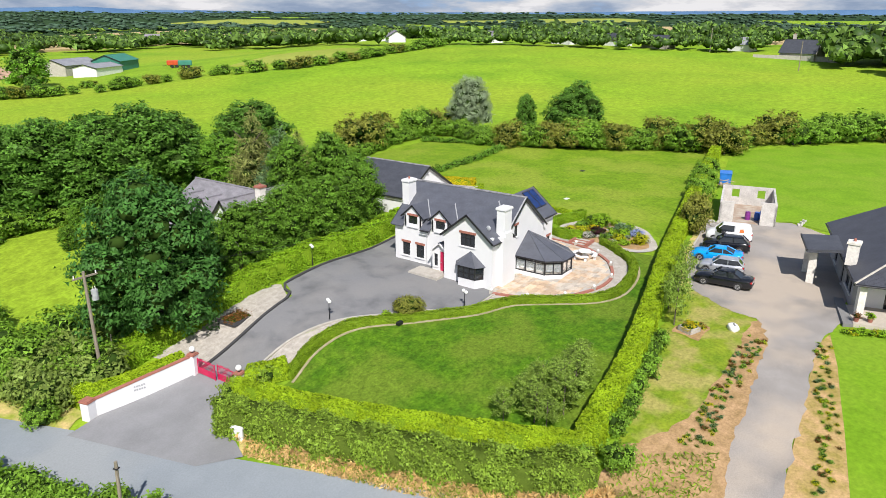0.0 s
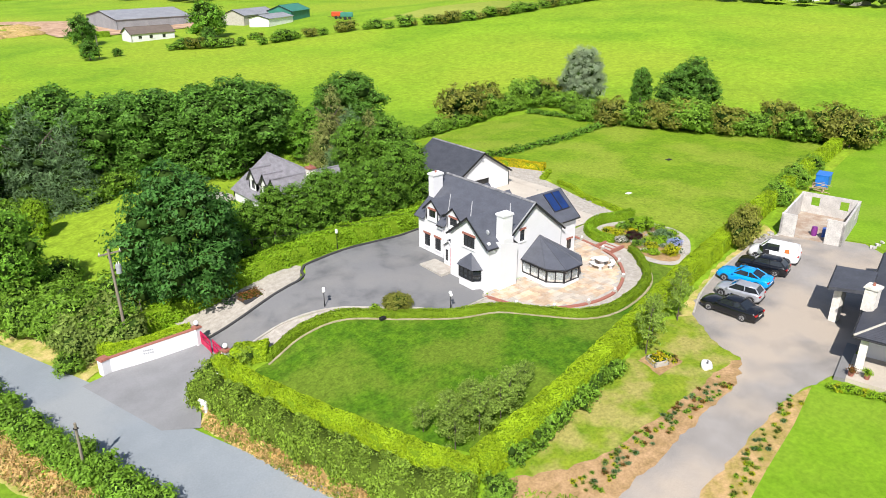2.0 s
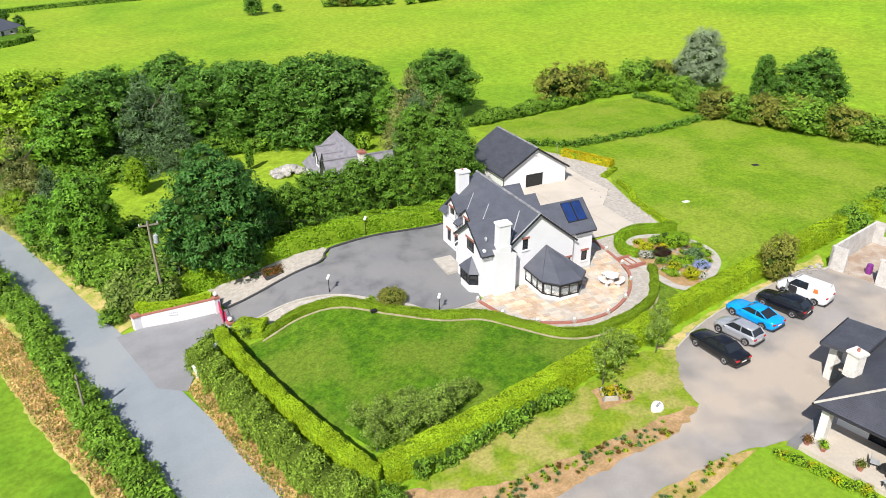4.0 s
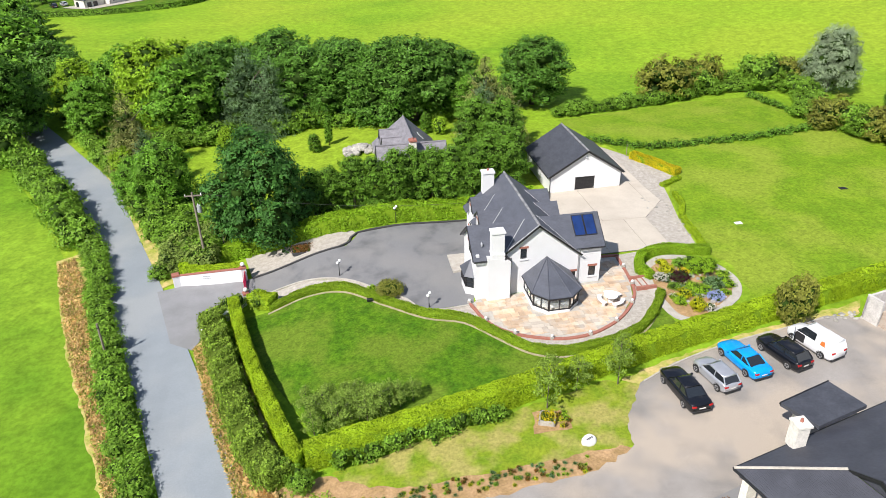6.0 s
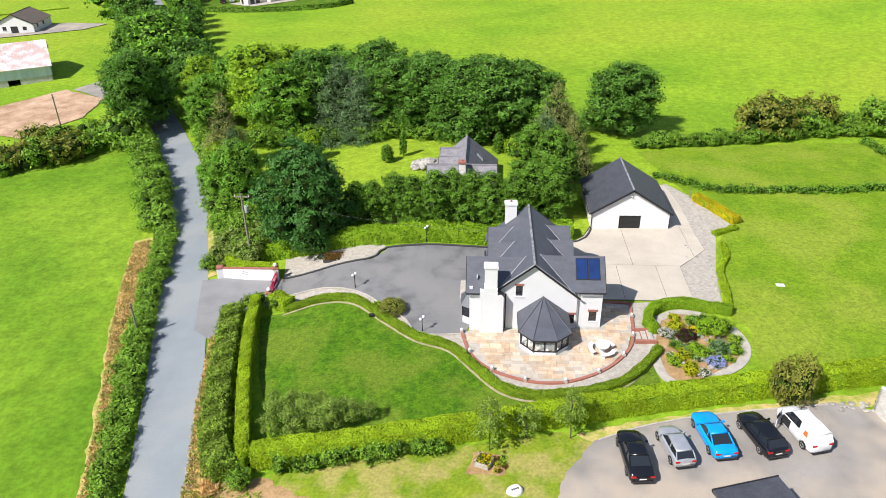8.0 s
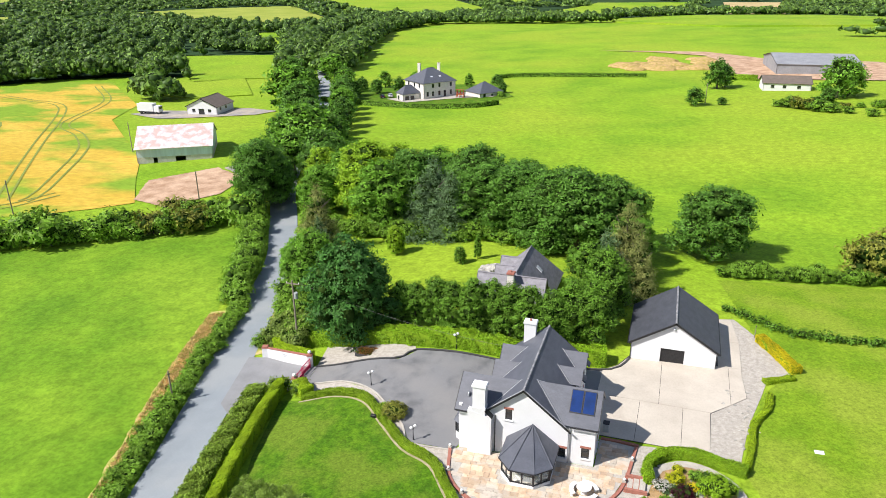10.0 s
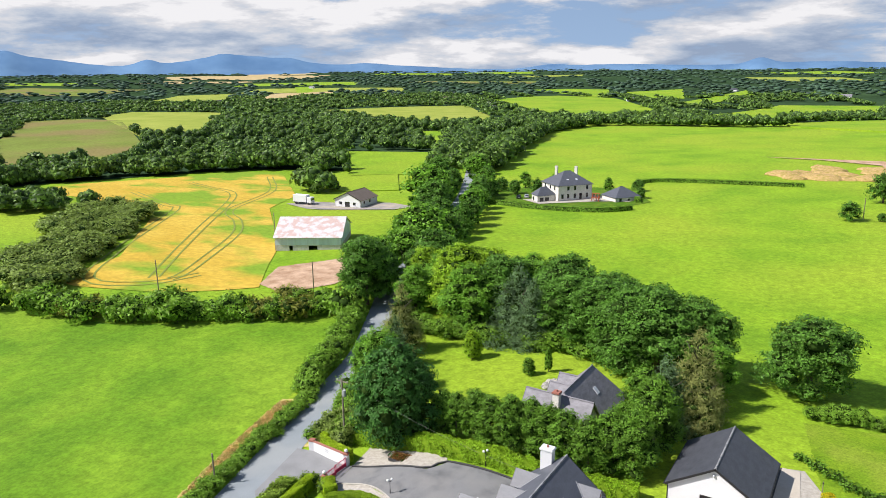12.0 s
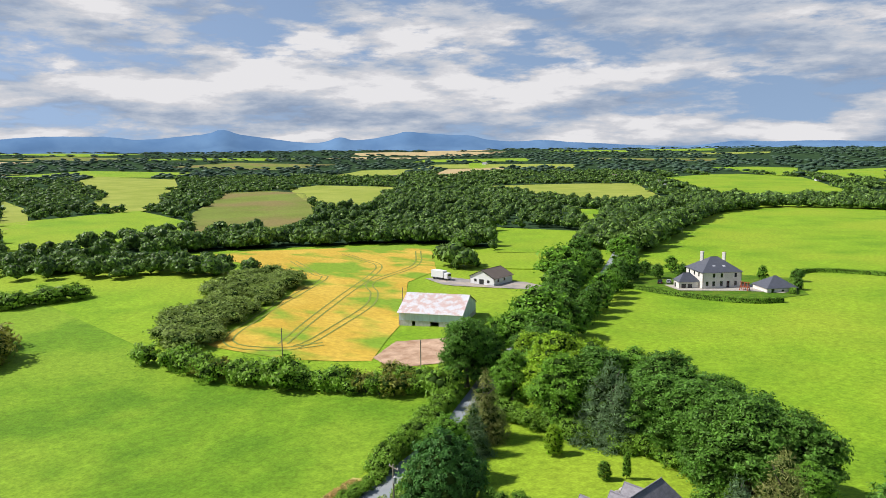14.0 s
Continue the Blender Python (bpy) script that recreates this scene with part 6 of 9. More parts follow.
    # west dormers, flush with the front
    for dy in (D1, D2):
        face = bmesh.new()
        o = (0.47, 1.53, 3.9 + 0.05, 5.0)
        p, q = (52.06, dy + 1.0), (52.06, dy - 1.0)
        wall(face, p, q, 3.9, 5.02, 0.25, [o], [(0.02, 5.1), (1.0, 5.92), (1.98, 5.1)])
        d = part("dormer", face, WHITE, h)
        window(d, p, q, o)
        back_x = lambda z: rx - (rz - z) / k
        for sgn in (-1, 1):
            roof_plane("dormer_roof", d, [(51.92, dy, 6.08), (back_x(6.08), dy, 6.08), (back_x(4.88), dy + sgn * 1.38, 4.88), (51.92, dy + sgn * 1.38, 4.88)], SLATE, 0.1)
            roof_plane("bargeboard", d, [(51.90, dy, 6.1), (51.95, dy, 6.1), (51.95, dy + sgn * 1.4, 4.88), (51.90, dy + sgn * 1.4, 4.88)], GUTTER, 0.12)
            if sgn < 0:
                roof_plane("flashing", d, [(back_x(6.08) + 0.02, dy, 6.13), (back_x(6.08) + 0.13, dy, 6.22), (back_x(4.88) + 0.13, dy + sgn * 1.38, 5.02), (back_x(4.88) + 0.02, dy + sgn * 1.38, 4.93)], LEAD, 0.03)
            cheek = bmesh.new()
            prism(cheek, [(52.06, dy + sgn * 0.98), (54.0, dy + sgn * 0.98), (54.0, dy + sgn * 0.8), (52.06, dy + sgn * 0.8)], 3.9, 5.0)
            part("dormer_cheek", cheek, WHITE, d)
    # east dormers
    for dy in (F1, F2):
        face = bmesh.new()
        p, q = (60.06, dy - 0.95), (60.06, dy + 0.95)
        o = (0.45, 1.45, 3.95, 5.0)
        wall(face, p, q, 3.9, 5.0, 0.25, [o], [(0.02, 5.05), (0.95, 5.85), (1.88, 5.05)])
        d = part("dormer", face, WHITE, h)
        window(d, p, q, o)
        fx = lambda z: rx + (rz - z) / k
        for sgn in (-1, 1):
            roof_plane("dormer_roof", d, [(fx(6.0), dy, 6.0), (60.3, dy, 6.0), (60.3, dy + sgn * 1.25, 4.85), (fx(4.85), dy + sgn * 1.25, 4.85)], SLATE, 0.1)
            if sgn < 0:
                roof_plane("flashing", d, [(fx(6.0) - 0.02, dy, 6.05), (fx(6.0) - 0.13, dy, 6.14), (fx(4.85) - 0.13, dy + sgn * 1.25, 4.99), (fx(4.85) - 0.02, dy + sgn * 1.25, 4.9)], LEAD, 0.03)
    # front wing with its gable to the road
    wx, wy, wz, wk = 50.3, 32.56, 6.81, 0.80
    wy0, wy1 = 30.05, 35.1
    wt = lambda v: wz - wk * abs(v - wy)
    P, Q = (wx, wy1), (wx, wy0)
    o = (wy1 - 33.35, wy1 - 31.82, 3.82, 4.98)
    bm = wall(bmesh.new(), P, Q, base, 5.0, 0.3, [o], None)
    part("wall", bm, WHITE, h)
    bm = bmesh.new()
    f = [bm.verts.new((wx, a, max(z, 4.6) if z < 5 else z)) for a, z in [(wy0 + 0.28, 5.0), (wy, wz - 0.1), (wy1 - 0.28, 5.0)]]
    r = [bm.verts.new((wx + 0.3, a, z)) for a, z in [(wy0 + 0.28, 5.0), (wy, wz - 0.1), (wy1 - 0.28, 5.0)]]
    bm.faces.new(f), bm.faces.new(r[::-1])
    for i in range(3):
        j = (i + 1) % 3
        bm.faces.new((f[i], r[i], r[j], f[j]))
    bmesh.ops.recalc_face_normals(bm, faces=bm.faces[:])
    part("gable_wall", bm, WHITE, h)
    window(h, P, Q, o, 3, 2)
    part("wall", wall(bmesh.new(), (wx + 0.3, wy0), (52.4, wy0), base, 4.7), WHITE, h)
    part("wall", wall(bmesh.new(), (52.4, wy1), (wx + 0.3, wy1), base, 4.7), WHITE, h)
    vx = lambda z: rx - (rz - z) / k
    for sgn, ye in ((-1, wy0 - 0.3), (1, wy1 + 0.3)):
        ze = wt(ye)
        roof_plane("wing_roof", h, [(49.98, wy, wz), (vx(wz), wy, wz), (vx(ze), ye, ze), (49.98, ye, ze)])
        if sgn < 0:
            roof_plane("flashing", h, [(vx(wz) + 0.02, wy, wz + 0.05), (vx(wz) + 0.15, wy, wz + 0.15), (vx(ze) + 0.15, ye, ze + 0.15), (vx(ze) + 0.02, ye, ze + 0.05)], LEAD, 0.03)
        roof_plane("bargeboard", h, [(49.94, wy, wz + 0.02), (50.0, wy, wz + 0.02), (50.0, ye, ze + 0.02), (49.94, ye, ze + 0.02)], GUTTER, 0.16)
    tube("gutter", h, [(50.0, wy0 - 0.34, wt(wy0 - 0.3) - 0.08), (52.4, wy0 - 0.34, wt(wy0 - 0.3) - 0.08)], 0.06, GUTTER)
    tube("gutter", h, [(51.66, 35.4, at(51.72) - 0.08), (51.66, D2 - 1.1, at(51.72) - 0.08)], 0.06, GUTTER)
    tube("gutter", h, [(51.66, D2 + 1.1, at(51.72) - 0.08), (51.66, D1 - 1.1, at(51.72) - 0.08)], 0.06, GUTTER)
    tube("downpipe", h, [(52.02, 38.3, at(51.72) - 0.1), (52.02, 38.3, 0.5)], 0.045, WHITE)
    tube("downpipe", h, [(53.6, 30.24, 4.3), (53.6, 30.24, 0.5)], 0.045, GUTTER)
    tube("downpipe", h, [(60.2, 30.36, 4.3), (60.2, 30.36, 0.5)], 0.045, LEAD)
    # rear wing to the yard with the collectors
    ax0, ax1, ay, az, ak = 60.1, 62.4, 32.9, 6.85, 0.83
    ayl, ayh = 30.47, 35.3
    zt = lambda v: az - ak * abs(v - ay)
    o = [(61.28 - ax0, 61.98 - ax0, 1.3, 2.38)]
    part("wall", wall(bmesh.new(), (ax0, ayl), (ax1, ayl), base, 4.75, 0.3, o), WHITE, h)
    window(h, (ax0, ayl), (ax1, ayl), o[0], 1, 2)
    part("wall", wall(bmesh.new(), (ax1, ayl + 0.3), (ax1, ayh - 0.3), base, 4.75, 0.3, [(1.4, 2.8, 1.1, 2.2)], [(0.02, zt(ayl + 0.3) - 0.1), (ay - ayl - 0.3, az - 0.1), (ayh - ayl - 0.62, zt(ayh - 0.3) - 0.1)]), WHITE, h)
    window(h, (ax1, ayl + 0.3), (ax1, ayh - 0.3), (1.4, 2.8, 1.1, 2.2), 2, 2)
    part("wall", wall(bmesh.new(), (ax1, ayh), (ax0, ayh), base, 4.75), WHITE, h)
    ex = lambda z: rx + (rz - z) / k
    for ye in (ayl - 0.3, ayh + 0.3):
        ze = zt(ye)
        roof_plane("annex_roof", h, [(ex(az), ay, az), (62.62, ay, az), (62.62, ye, ze), (ex(ze), ye, ze)])
        roof_plane("flashing", h, [(ex(az) - 0.02, ay, az + 0.05), (ex(az) - 0.15, ay, az + 0.15), (ex(ze) - 0.15, ye, ze + 0.15), (ex(ze) - 0.02, ye, ze + 0.05)], LEAD, 0.03)
        roof_plane("bargeboard", h, [(62.6, ay, az + 0.02), (62.66, ay, az + 0.02), (62.66, ye, ze + 0.02), (62.6, ye, ze + 0.02)], GUTTER, 0.25)
    tube("gutter", h, [(60.2, ayl - 0.34, zt(ayl - 0.3) - 0.08), (62.6, ayl - 0.34, zt(ayl - 0.3) - 0.08)], 0.06, GUTTER)
    for i in range(2):
        xa = 59.95 + i * 1.1
        pts = [(x, yy, zt(yy) + 0.1) for x, yy in ((xa, 32.68), (xa + 1.06, 32.68), (xa + 1.06, 31.05), (xa, 31.05))]
        sp = roof_plane("solar_collector", h, pts, GUTTER, 0.08, "dark blue flat solar collector")
        pts = [(x, yy, zt(yy) + 0.104) for x, yy in ((xa + 0.06, 32.62), (xa + 1.0, 32.62), (xa + 1.0, 31.11), (xa + 0.06, 31.11))]
        roof_plane("collector_glass", sp, pts, SOLAR, 0.02)
    # chimney breast on the south side and the stacks
    bm = bmesh.new()
    prism(bm, [(51.25, 29.5), (53.4, 29.5), (53.4, 30.08), (51.25, 30.08)], base, lambda x, yv: 4.4 if x > 52 else 4.9)
    part("chimney_breast", bm, WHITE, h)
    bm = bmesh.new()
    prism(bm, [(51.62, 29.52), (52.85, 29.52), (52.85, 30.5), (51.62, 30.5)], 4.3, 5.2)
    part("chimney_breast", bm, WHITE, h)
    roof_plane("flashing", h, [(52.83, 29.5, 5.0), (53.5, 29.5, 4.35), (53.5, 30.1, 4.35), (52.83, 30.1, 5.0)], GUTTER, 0.05)
    chimney(h, 51.66, 52.8, 29.66, 30.5, 5.0, 7.42, pots=0)
    chimney(h, 53.68, 54.86, 41.7, 42.5, 4.5, 7.95, pots=1)
    # bay window
    bay = [(50.3, 33.55), (49.62, 33.1), (49.62, 31.35), (50.3, 30.9)]
    bm = prism(bmesh.new(), [(50.3, 33.55), (49.62, 33.1), (49.62, 31.35), (50.3, 30.9)], base, 1.1)
    b = part("bay_window", bm, WHITE, h)
    bm = bmesh.new()
    for (p, q), cols in zip(zip(bay, bay[1:]), (1, 3, 1)):
        u, n, L = frame_axes(p, q)
        for s in [L * i / cols for i in range(cols + 1)]:
            bar(bm, p, u, n, s - 0.045, s + 0.045, -0.07, 0.03, 1.1, 2.25)
        for z in (1.1, 1.62, 2.17):
            bar(bm, p, u, n, 0.05, L - 0.05, -0.06, 0.025, z, z + 0.07)
    part("bay_frame", bm, FRAME, b)
    for p, q in zip(bay, bay[1:]):
        u, n, L = frame_axes(p, q)
        bm = bmesh.new()
        bar(bm, p, u, n, 0.04, L - 0.04, -0.03, -0.02, 1.15, 2.2)
        part("pane", bm, GLASS, b)
    eaves = [(50.35, 33.82), (49.45, 33.25), (49.45, 31.2), (50.35, 30.63)]
    for p, q in zip(eaves, eaves[1:]):
        roof_plane("bay_roof", b, [(50.32, 32.22, 3.5), (*p, 2.27), (*q, 2.27)], SLATE, 0.07)
    # porch with the red door
    bm = wall(bmesh.new(), (51.05, 36.95), (51.05, 35.12), base, 2.55, 0.2, [(0.2, 0.6, 1.0, 2.2), (0.85, 1.72, 0.5, 2.5)], [(0.02, 2.57), (0.91, 3.25), (1.8, 2.57)])
    wall(bm, (52.1, 36.95), (51.25, 36.95), base, 2.55, 0.2)
    pr = part("porch", bm, WHITE, h)
    window(pr, (51.05, 36.95), (51.05, 35.12), (0.2, 0.6, 1.0, 2.2), 1, 2, lintel=False)
    for ye in (35.0, 37.15):
        roof_plane("porch_roof", pr, [(50.8, 36.04, 3.4), (52.2, 36.04, 3.4), (52.2, ye, 2.52), (50.8, ye, 2.52)], SLATE, 0.08)
        roof_plane("bargeboard", pr, [(50.77, 36.04, 3.43), (50.83, 36.04, 3.43), (50.83, ye, 2.54), (50.77, ye, 2.54)], WHITE, 0.14)
    bm = boxes((51.1, 51.16, 35.26, 36.08, 0.5, 2.48))
    for z in (0.7, 1.5):
        for yy in (35.34, 35.7):
            box(bm, 51.085, 51.11, yy, yy + 0.3, z, z + 0.65, 0.01)
    door = part("front_door", bm, RED, pr, "crimson panelled front door")
    part("door_handle", boxes((51.03, 51.1, 35.95, 36.0, 1.4, 1.46)), LEAD, door)
    part("doorstep", boxes((49.2, 51.1, 35.15, 38.4, 0.3, 0.62)), PALE_STONE, h)
    # conservatory
    ring = [(54.9, 30.3), (54.9, 27.3), (56.0, 26.05), (58.0, 26.05), (59.2, 27.2), (59.2, 30.3)]
    bm = bmesh.new()
    for p, q in zip(ring, ring[1:]):
        wall(bm, p, q, 0.3, 0.86, 0.25)
    cons = part("conservatory", bm, WHITE, h)
    bm = bmesh.new()
    for (p, q), cols in zip(zip(ring, ring[1:]), (3, 2, 2, 2, 3)):
        u, n, L = frame_axes(p, q)
        for s in [L * i / cols for i in range(cols + 1)]:
            bar(bm, p, u, n, s - 0.05, s + 0.05, -0.15, -0.04, 0.86, 2.3)
        for z in (0.86, 1.92, 2.2):
            bar(bm, p, u, n, 0.06, L - 0.06, -0.14, -0.05, z, z + 0.09)
        pane = bmesh.new()
        bar(pane, p, u, n, 0.06, L - 0.06, -0.10, -0.09, 1.16, 2.25)
        ob = part("pane", pane, GLASS_CLEAR, cons)
        ob.visible_shadow = False
        blind = bmesh.new()
        bar(blind, p, u, n, 0.15, L - 0.15, -0.26, -0.24, 1.75, 2.2)
        part("blind", blind, CURTAIN, cons)
    part("conservatory_frame", bm, FRAME, cons)
    part("conservatory_floor", prism(bmesh.new(), [(55, 30.2), (55, 27.4), (56.05, 26.2), (57.95, 26.2), (59.05, 27.3), (59.05, 30.2)], 0.5, 0.66), PALE_STONE, cons)
    part("window_bench", boxes((55.3, 58.8, 29.4, 30.1, 0.66, 1.1), (55.2, 55.8, 27.6, 29.3, 0.66, 1.05), (58.3, 58.9, 27.7, 29.2, 0.66, 1.05)), CURTAIN, cons)
    eaves = [(54.72, 30.3), (54.72, 27.2), (55.92, 25.86), (58.08, 25.86), (59.4, 27.1), (59.4, 30.3)]
    for p, q in zip(eaves, eaves[1:]):
        roof_plane("conservatory_roof", cons, [(57.0, 30.28, 4.06), (*p, 2.28), (*q, 2.28)], SLATE, 0.1)
    bm = bmesh.new()
    for p in eaves[1:-1]:
        cyl(bm, (57.0, 30.2, 4.08), (*p, 2.30), 0.05, 0.05, 6)
    part("hip_tiles", bm, SLATE, cons)
    tube("gutter", cons, [(*p, 2.2) for p in eaves], 0.05, GUTTER)
    # dark rooms behind the glass, and small fittings
    part("interior_floor", boxes((52.4, 59.8, 30.6, 41.9, 0.3, 0.5), (50.6, 52.4, 30.4, 34.8, 0.3, 0.5), (60.1, 62.1, 30.8, 35, 0.3, 0.5), (52.4, 59.8, 30.6, 41.9, 3.3, 3.45)), BROWN_TILE, h)
    bm = bmesh.new()
    ball(bm, (51.0, 30.9, 5.62), 0.24, 12)
    for v in bm.verts:
        v.co.x = 51.0 + (v.co.x - 51.0) * 0.35
    part("satellite_dish", bm, PLASTIC_GREY, h, flat=False)


main_house()


def simple_gable(name, parent, o, u, L, D, z0, eave, ridge, wall_mat, roof_mat, over=0.35, openings=None, hip=0.0):
    """A pitched building in a turned frame: origin corner o, long side along u (degrees), ridge along the long side."""
    a = radians(u)
    U, V = Vector((math.cos(a), math.sin(a), 0)), Vector((-math.sin(a), math.cos(a), 0))
    c = Vector((o[0], o[1], 0))
    at = lambda s, t, z: c + U * s + V * t + Vector((0, 0, z))
    p2 = lambda s, t: tuple(at(s, t, 0)[:2])
    openings = openings or {}
    top = [(D * 0.02, eave + 0.02), (D / 2, ridge - 0.12), (D * 0.98, eave + 0.02)] if not hip else None
    corners = [p2(0, 0), p2(L, 0), p2(L, D), p2(0, D)]
    for i, (p, q) in enumerate(zip(corners, corners[1:] + corners[:1])):
        ops = openings.get(i, [])
        part("wall", wall(bmesh.new(), p, q, z0, eave, 0.3, ops, top if i in (1, 3) else None), wall_mat, parent)
        for w in ops:
            window(parent, p, q, w, 2, 2, lintel=False)
    k = (ridge - eave) / (D / 2)
    lo = eave - k * over
    h0, h1 = (hip, L - hip) if hip else (-over, L + over)
    for t0 in (-over, D + over):
        roof_plane("roof_slope", parent, [at(-over, t0, lo), at(L + over, t0, lo), at(h1, D / 2, ridge), at(h0, D / 2, ridge)], roof_mat, 0.14)
    if hip:
        for s0, hs in ((-over, h0), (L + over, h1)):
            roof_plane("roof_slope", parent, [at(s0, -over, lo), at(hs, D / 2, ridge), at(s0, D + over, lo)], roof_mat, 0.14)
    else:
        for s0 in (-over, L + over):
            for t0 in (-over, D + over):
                roof_plane("bargeboard", parent, [at(s0 - 0.03, D / 2, ridge + 0.03), at(s0 + 0.03, D / 2, ridge + 0.03), at(s0 + 0.03, t0, lo + 0.03), at(s0 - 0.03, t0, lo + 0.03)], GUTTER, 0.25)
    bm = bmesh.new()
    cyl(bm, at(h0, D / 2, ridge), at(h1, D / 2, ridge), 0.11, 0.11, 6)
    part("ridge_tiles", bm, roof_mat, parent)
    return at


# garage
g = thing("garage", pose(68.4, 55, 0.5), "white rendered garage with dark slate roof and black shutter", "garage", in_place=True)
GX, GY, GE, GR = 68.42, 50.35, 3.02, 5.69
gz = 0.3
bm = wall(bmesh.new(), (GX - 4.45, GY), (GX + 4.45, GY), gz, GE, 0.3, [(3.15, 5.65, gz, 2.5)], [(0.1, GE + 0.01), (4.45, GR), (8.8, GE + 0.01)])
part("wall", bm, WHITE, g)
for p, q in (((GX + 4.45, GY + 0.3), (GX + 4.45, GY + 9.1)), ((GX + 4.45, GY + 9.4), (GX - 4.45, GY + 9.4)), ((GX - 4.45, GY + 9.1), (GX - 4.45, GY + 0.3))):
    part("wall", wall(bmesh.new(), p, q, gz, GE, 0.3, (), [(0.1, GE + 0.01), (4.45, GR), (8.8, GE + 0.01)] if p[1] == q[1] else None), WHITE, g)
for xe in (GX - 4.75, GX + 4.75):
    out = 0.05 if xe > GX else -0.05
    roof_plane("roof_slope", g, [(GX, GY - 0.3, GR + 0.15), (GX, GY + 9.7, GR + 0.15), (xe, GY + 9.7, GE - 0.18), (xe, GY - 0.3, GE - 0.18)], DARK_SLATE)
    roof_plane("bargeboard", g, [(GX, GY - 0.33, GR + 0.18), (GX, GY - 0.27, GR + 0.18), (xe, GY - 0.27, GE - 0.15), (xe, GY - 0.33, GE - 0.15)], GUTTER, 0.22)
    tube("gutter", g, [(xe + out, GY - 0.3, GE - 0.25), (xe + out, GY + 9.7, GE - 0.25)], 0.06, GUTTER)
    tube("downpipe", g, [(xe - out * 6, GY - 0.04, GE - 0.3), (xe - out * 6, GY - 0.04, gz + 0.2)], 0.045, GUTTER)
bm = bmesh.new()
for i in range(22):
    cyl(bm, (GX, GY - 0.3 + i * 0.454, GR + 0.14), (GX, GY + 0.13 + i * 0.454, GR + 0.14), 0.12, 0.11, 6)
part("ridge_tiles", bm, RIDGE, g)
sh = part("roller_shutter", boxes((GX - 1.3, GX + 1.2, GY + 0.18, GY + 0.22, gz, 2.5)), FRAME, g, "black roller shutter")
bm = bmesh.new()
for i in range(12):
    box(bm, GX - 1.28, GX + 1.18, GY + 0.162, GY + 0.185, 0.6 + i * 0.16, 0.73 + i * 0.16)
part("shutter_slats", bm, FRAME, sh)
bm = bmesh.new()
ball(bm, (GX - 0.1, GY - 0.1, GR - 0.75), 0.13, 10)
part("gable_lamp", bm, PLASTIC_GREY, g)

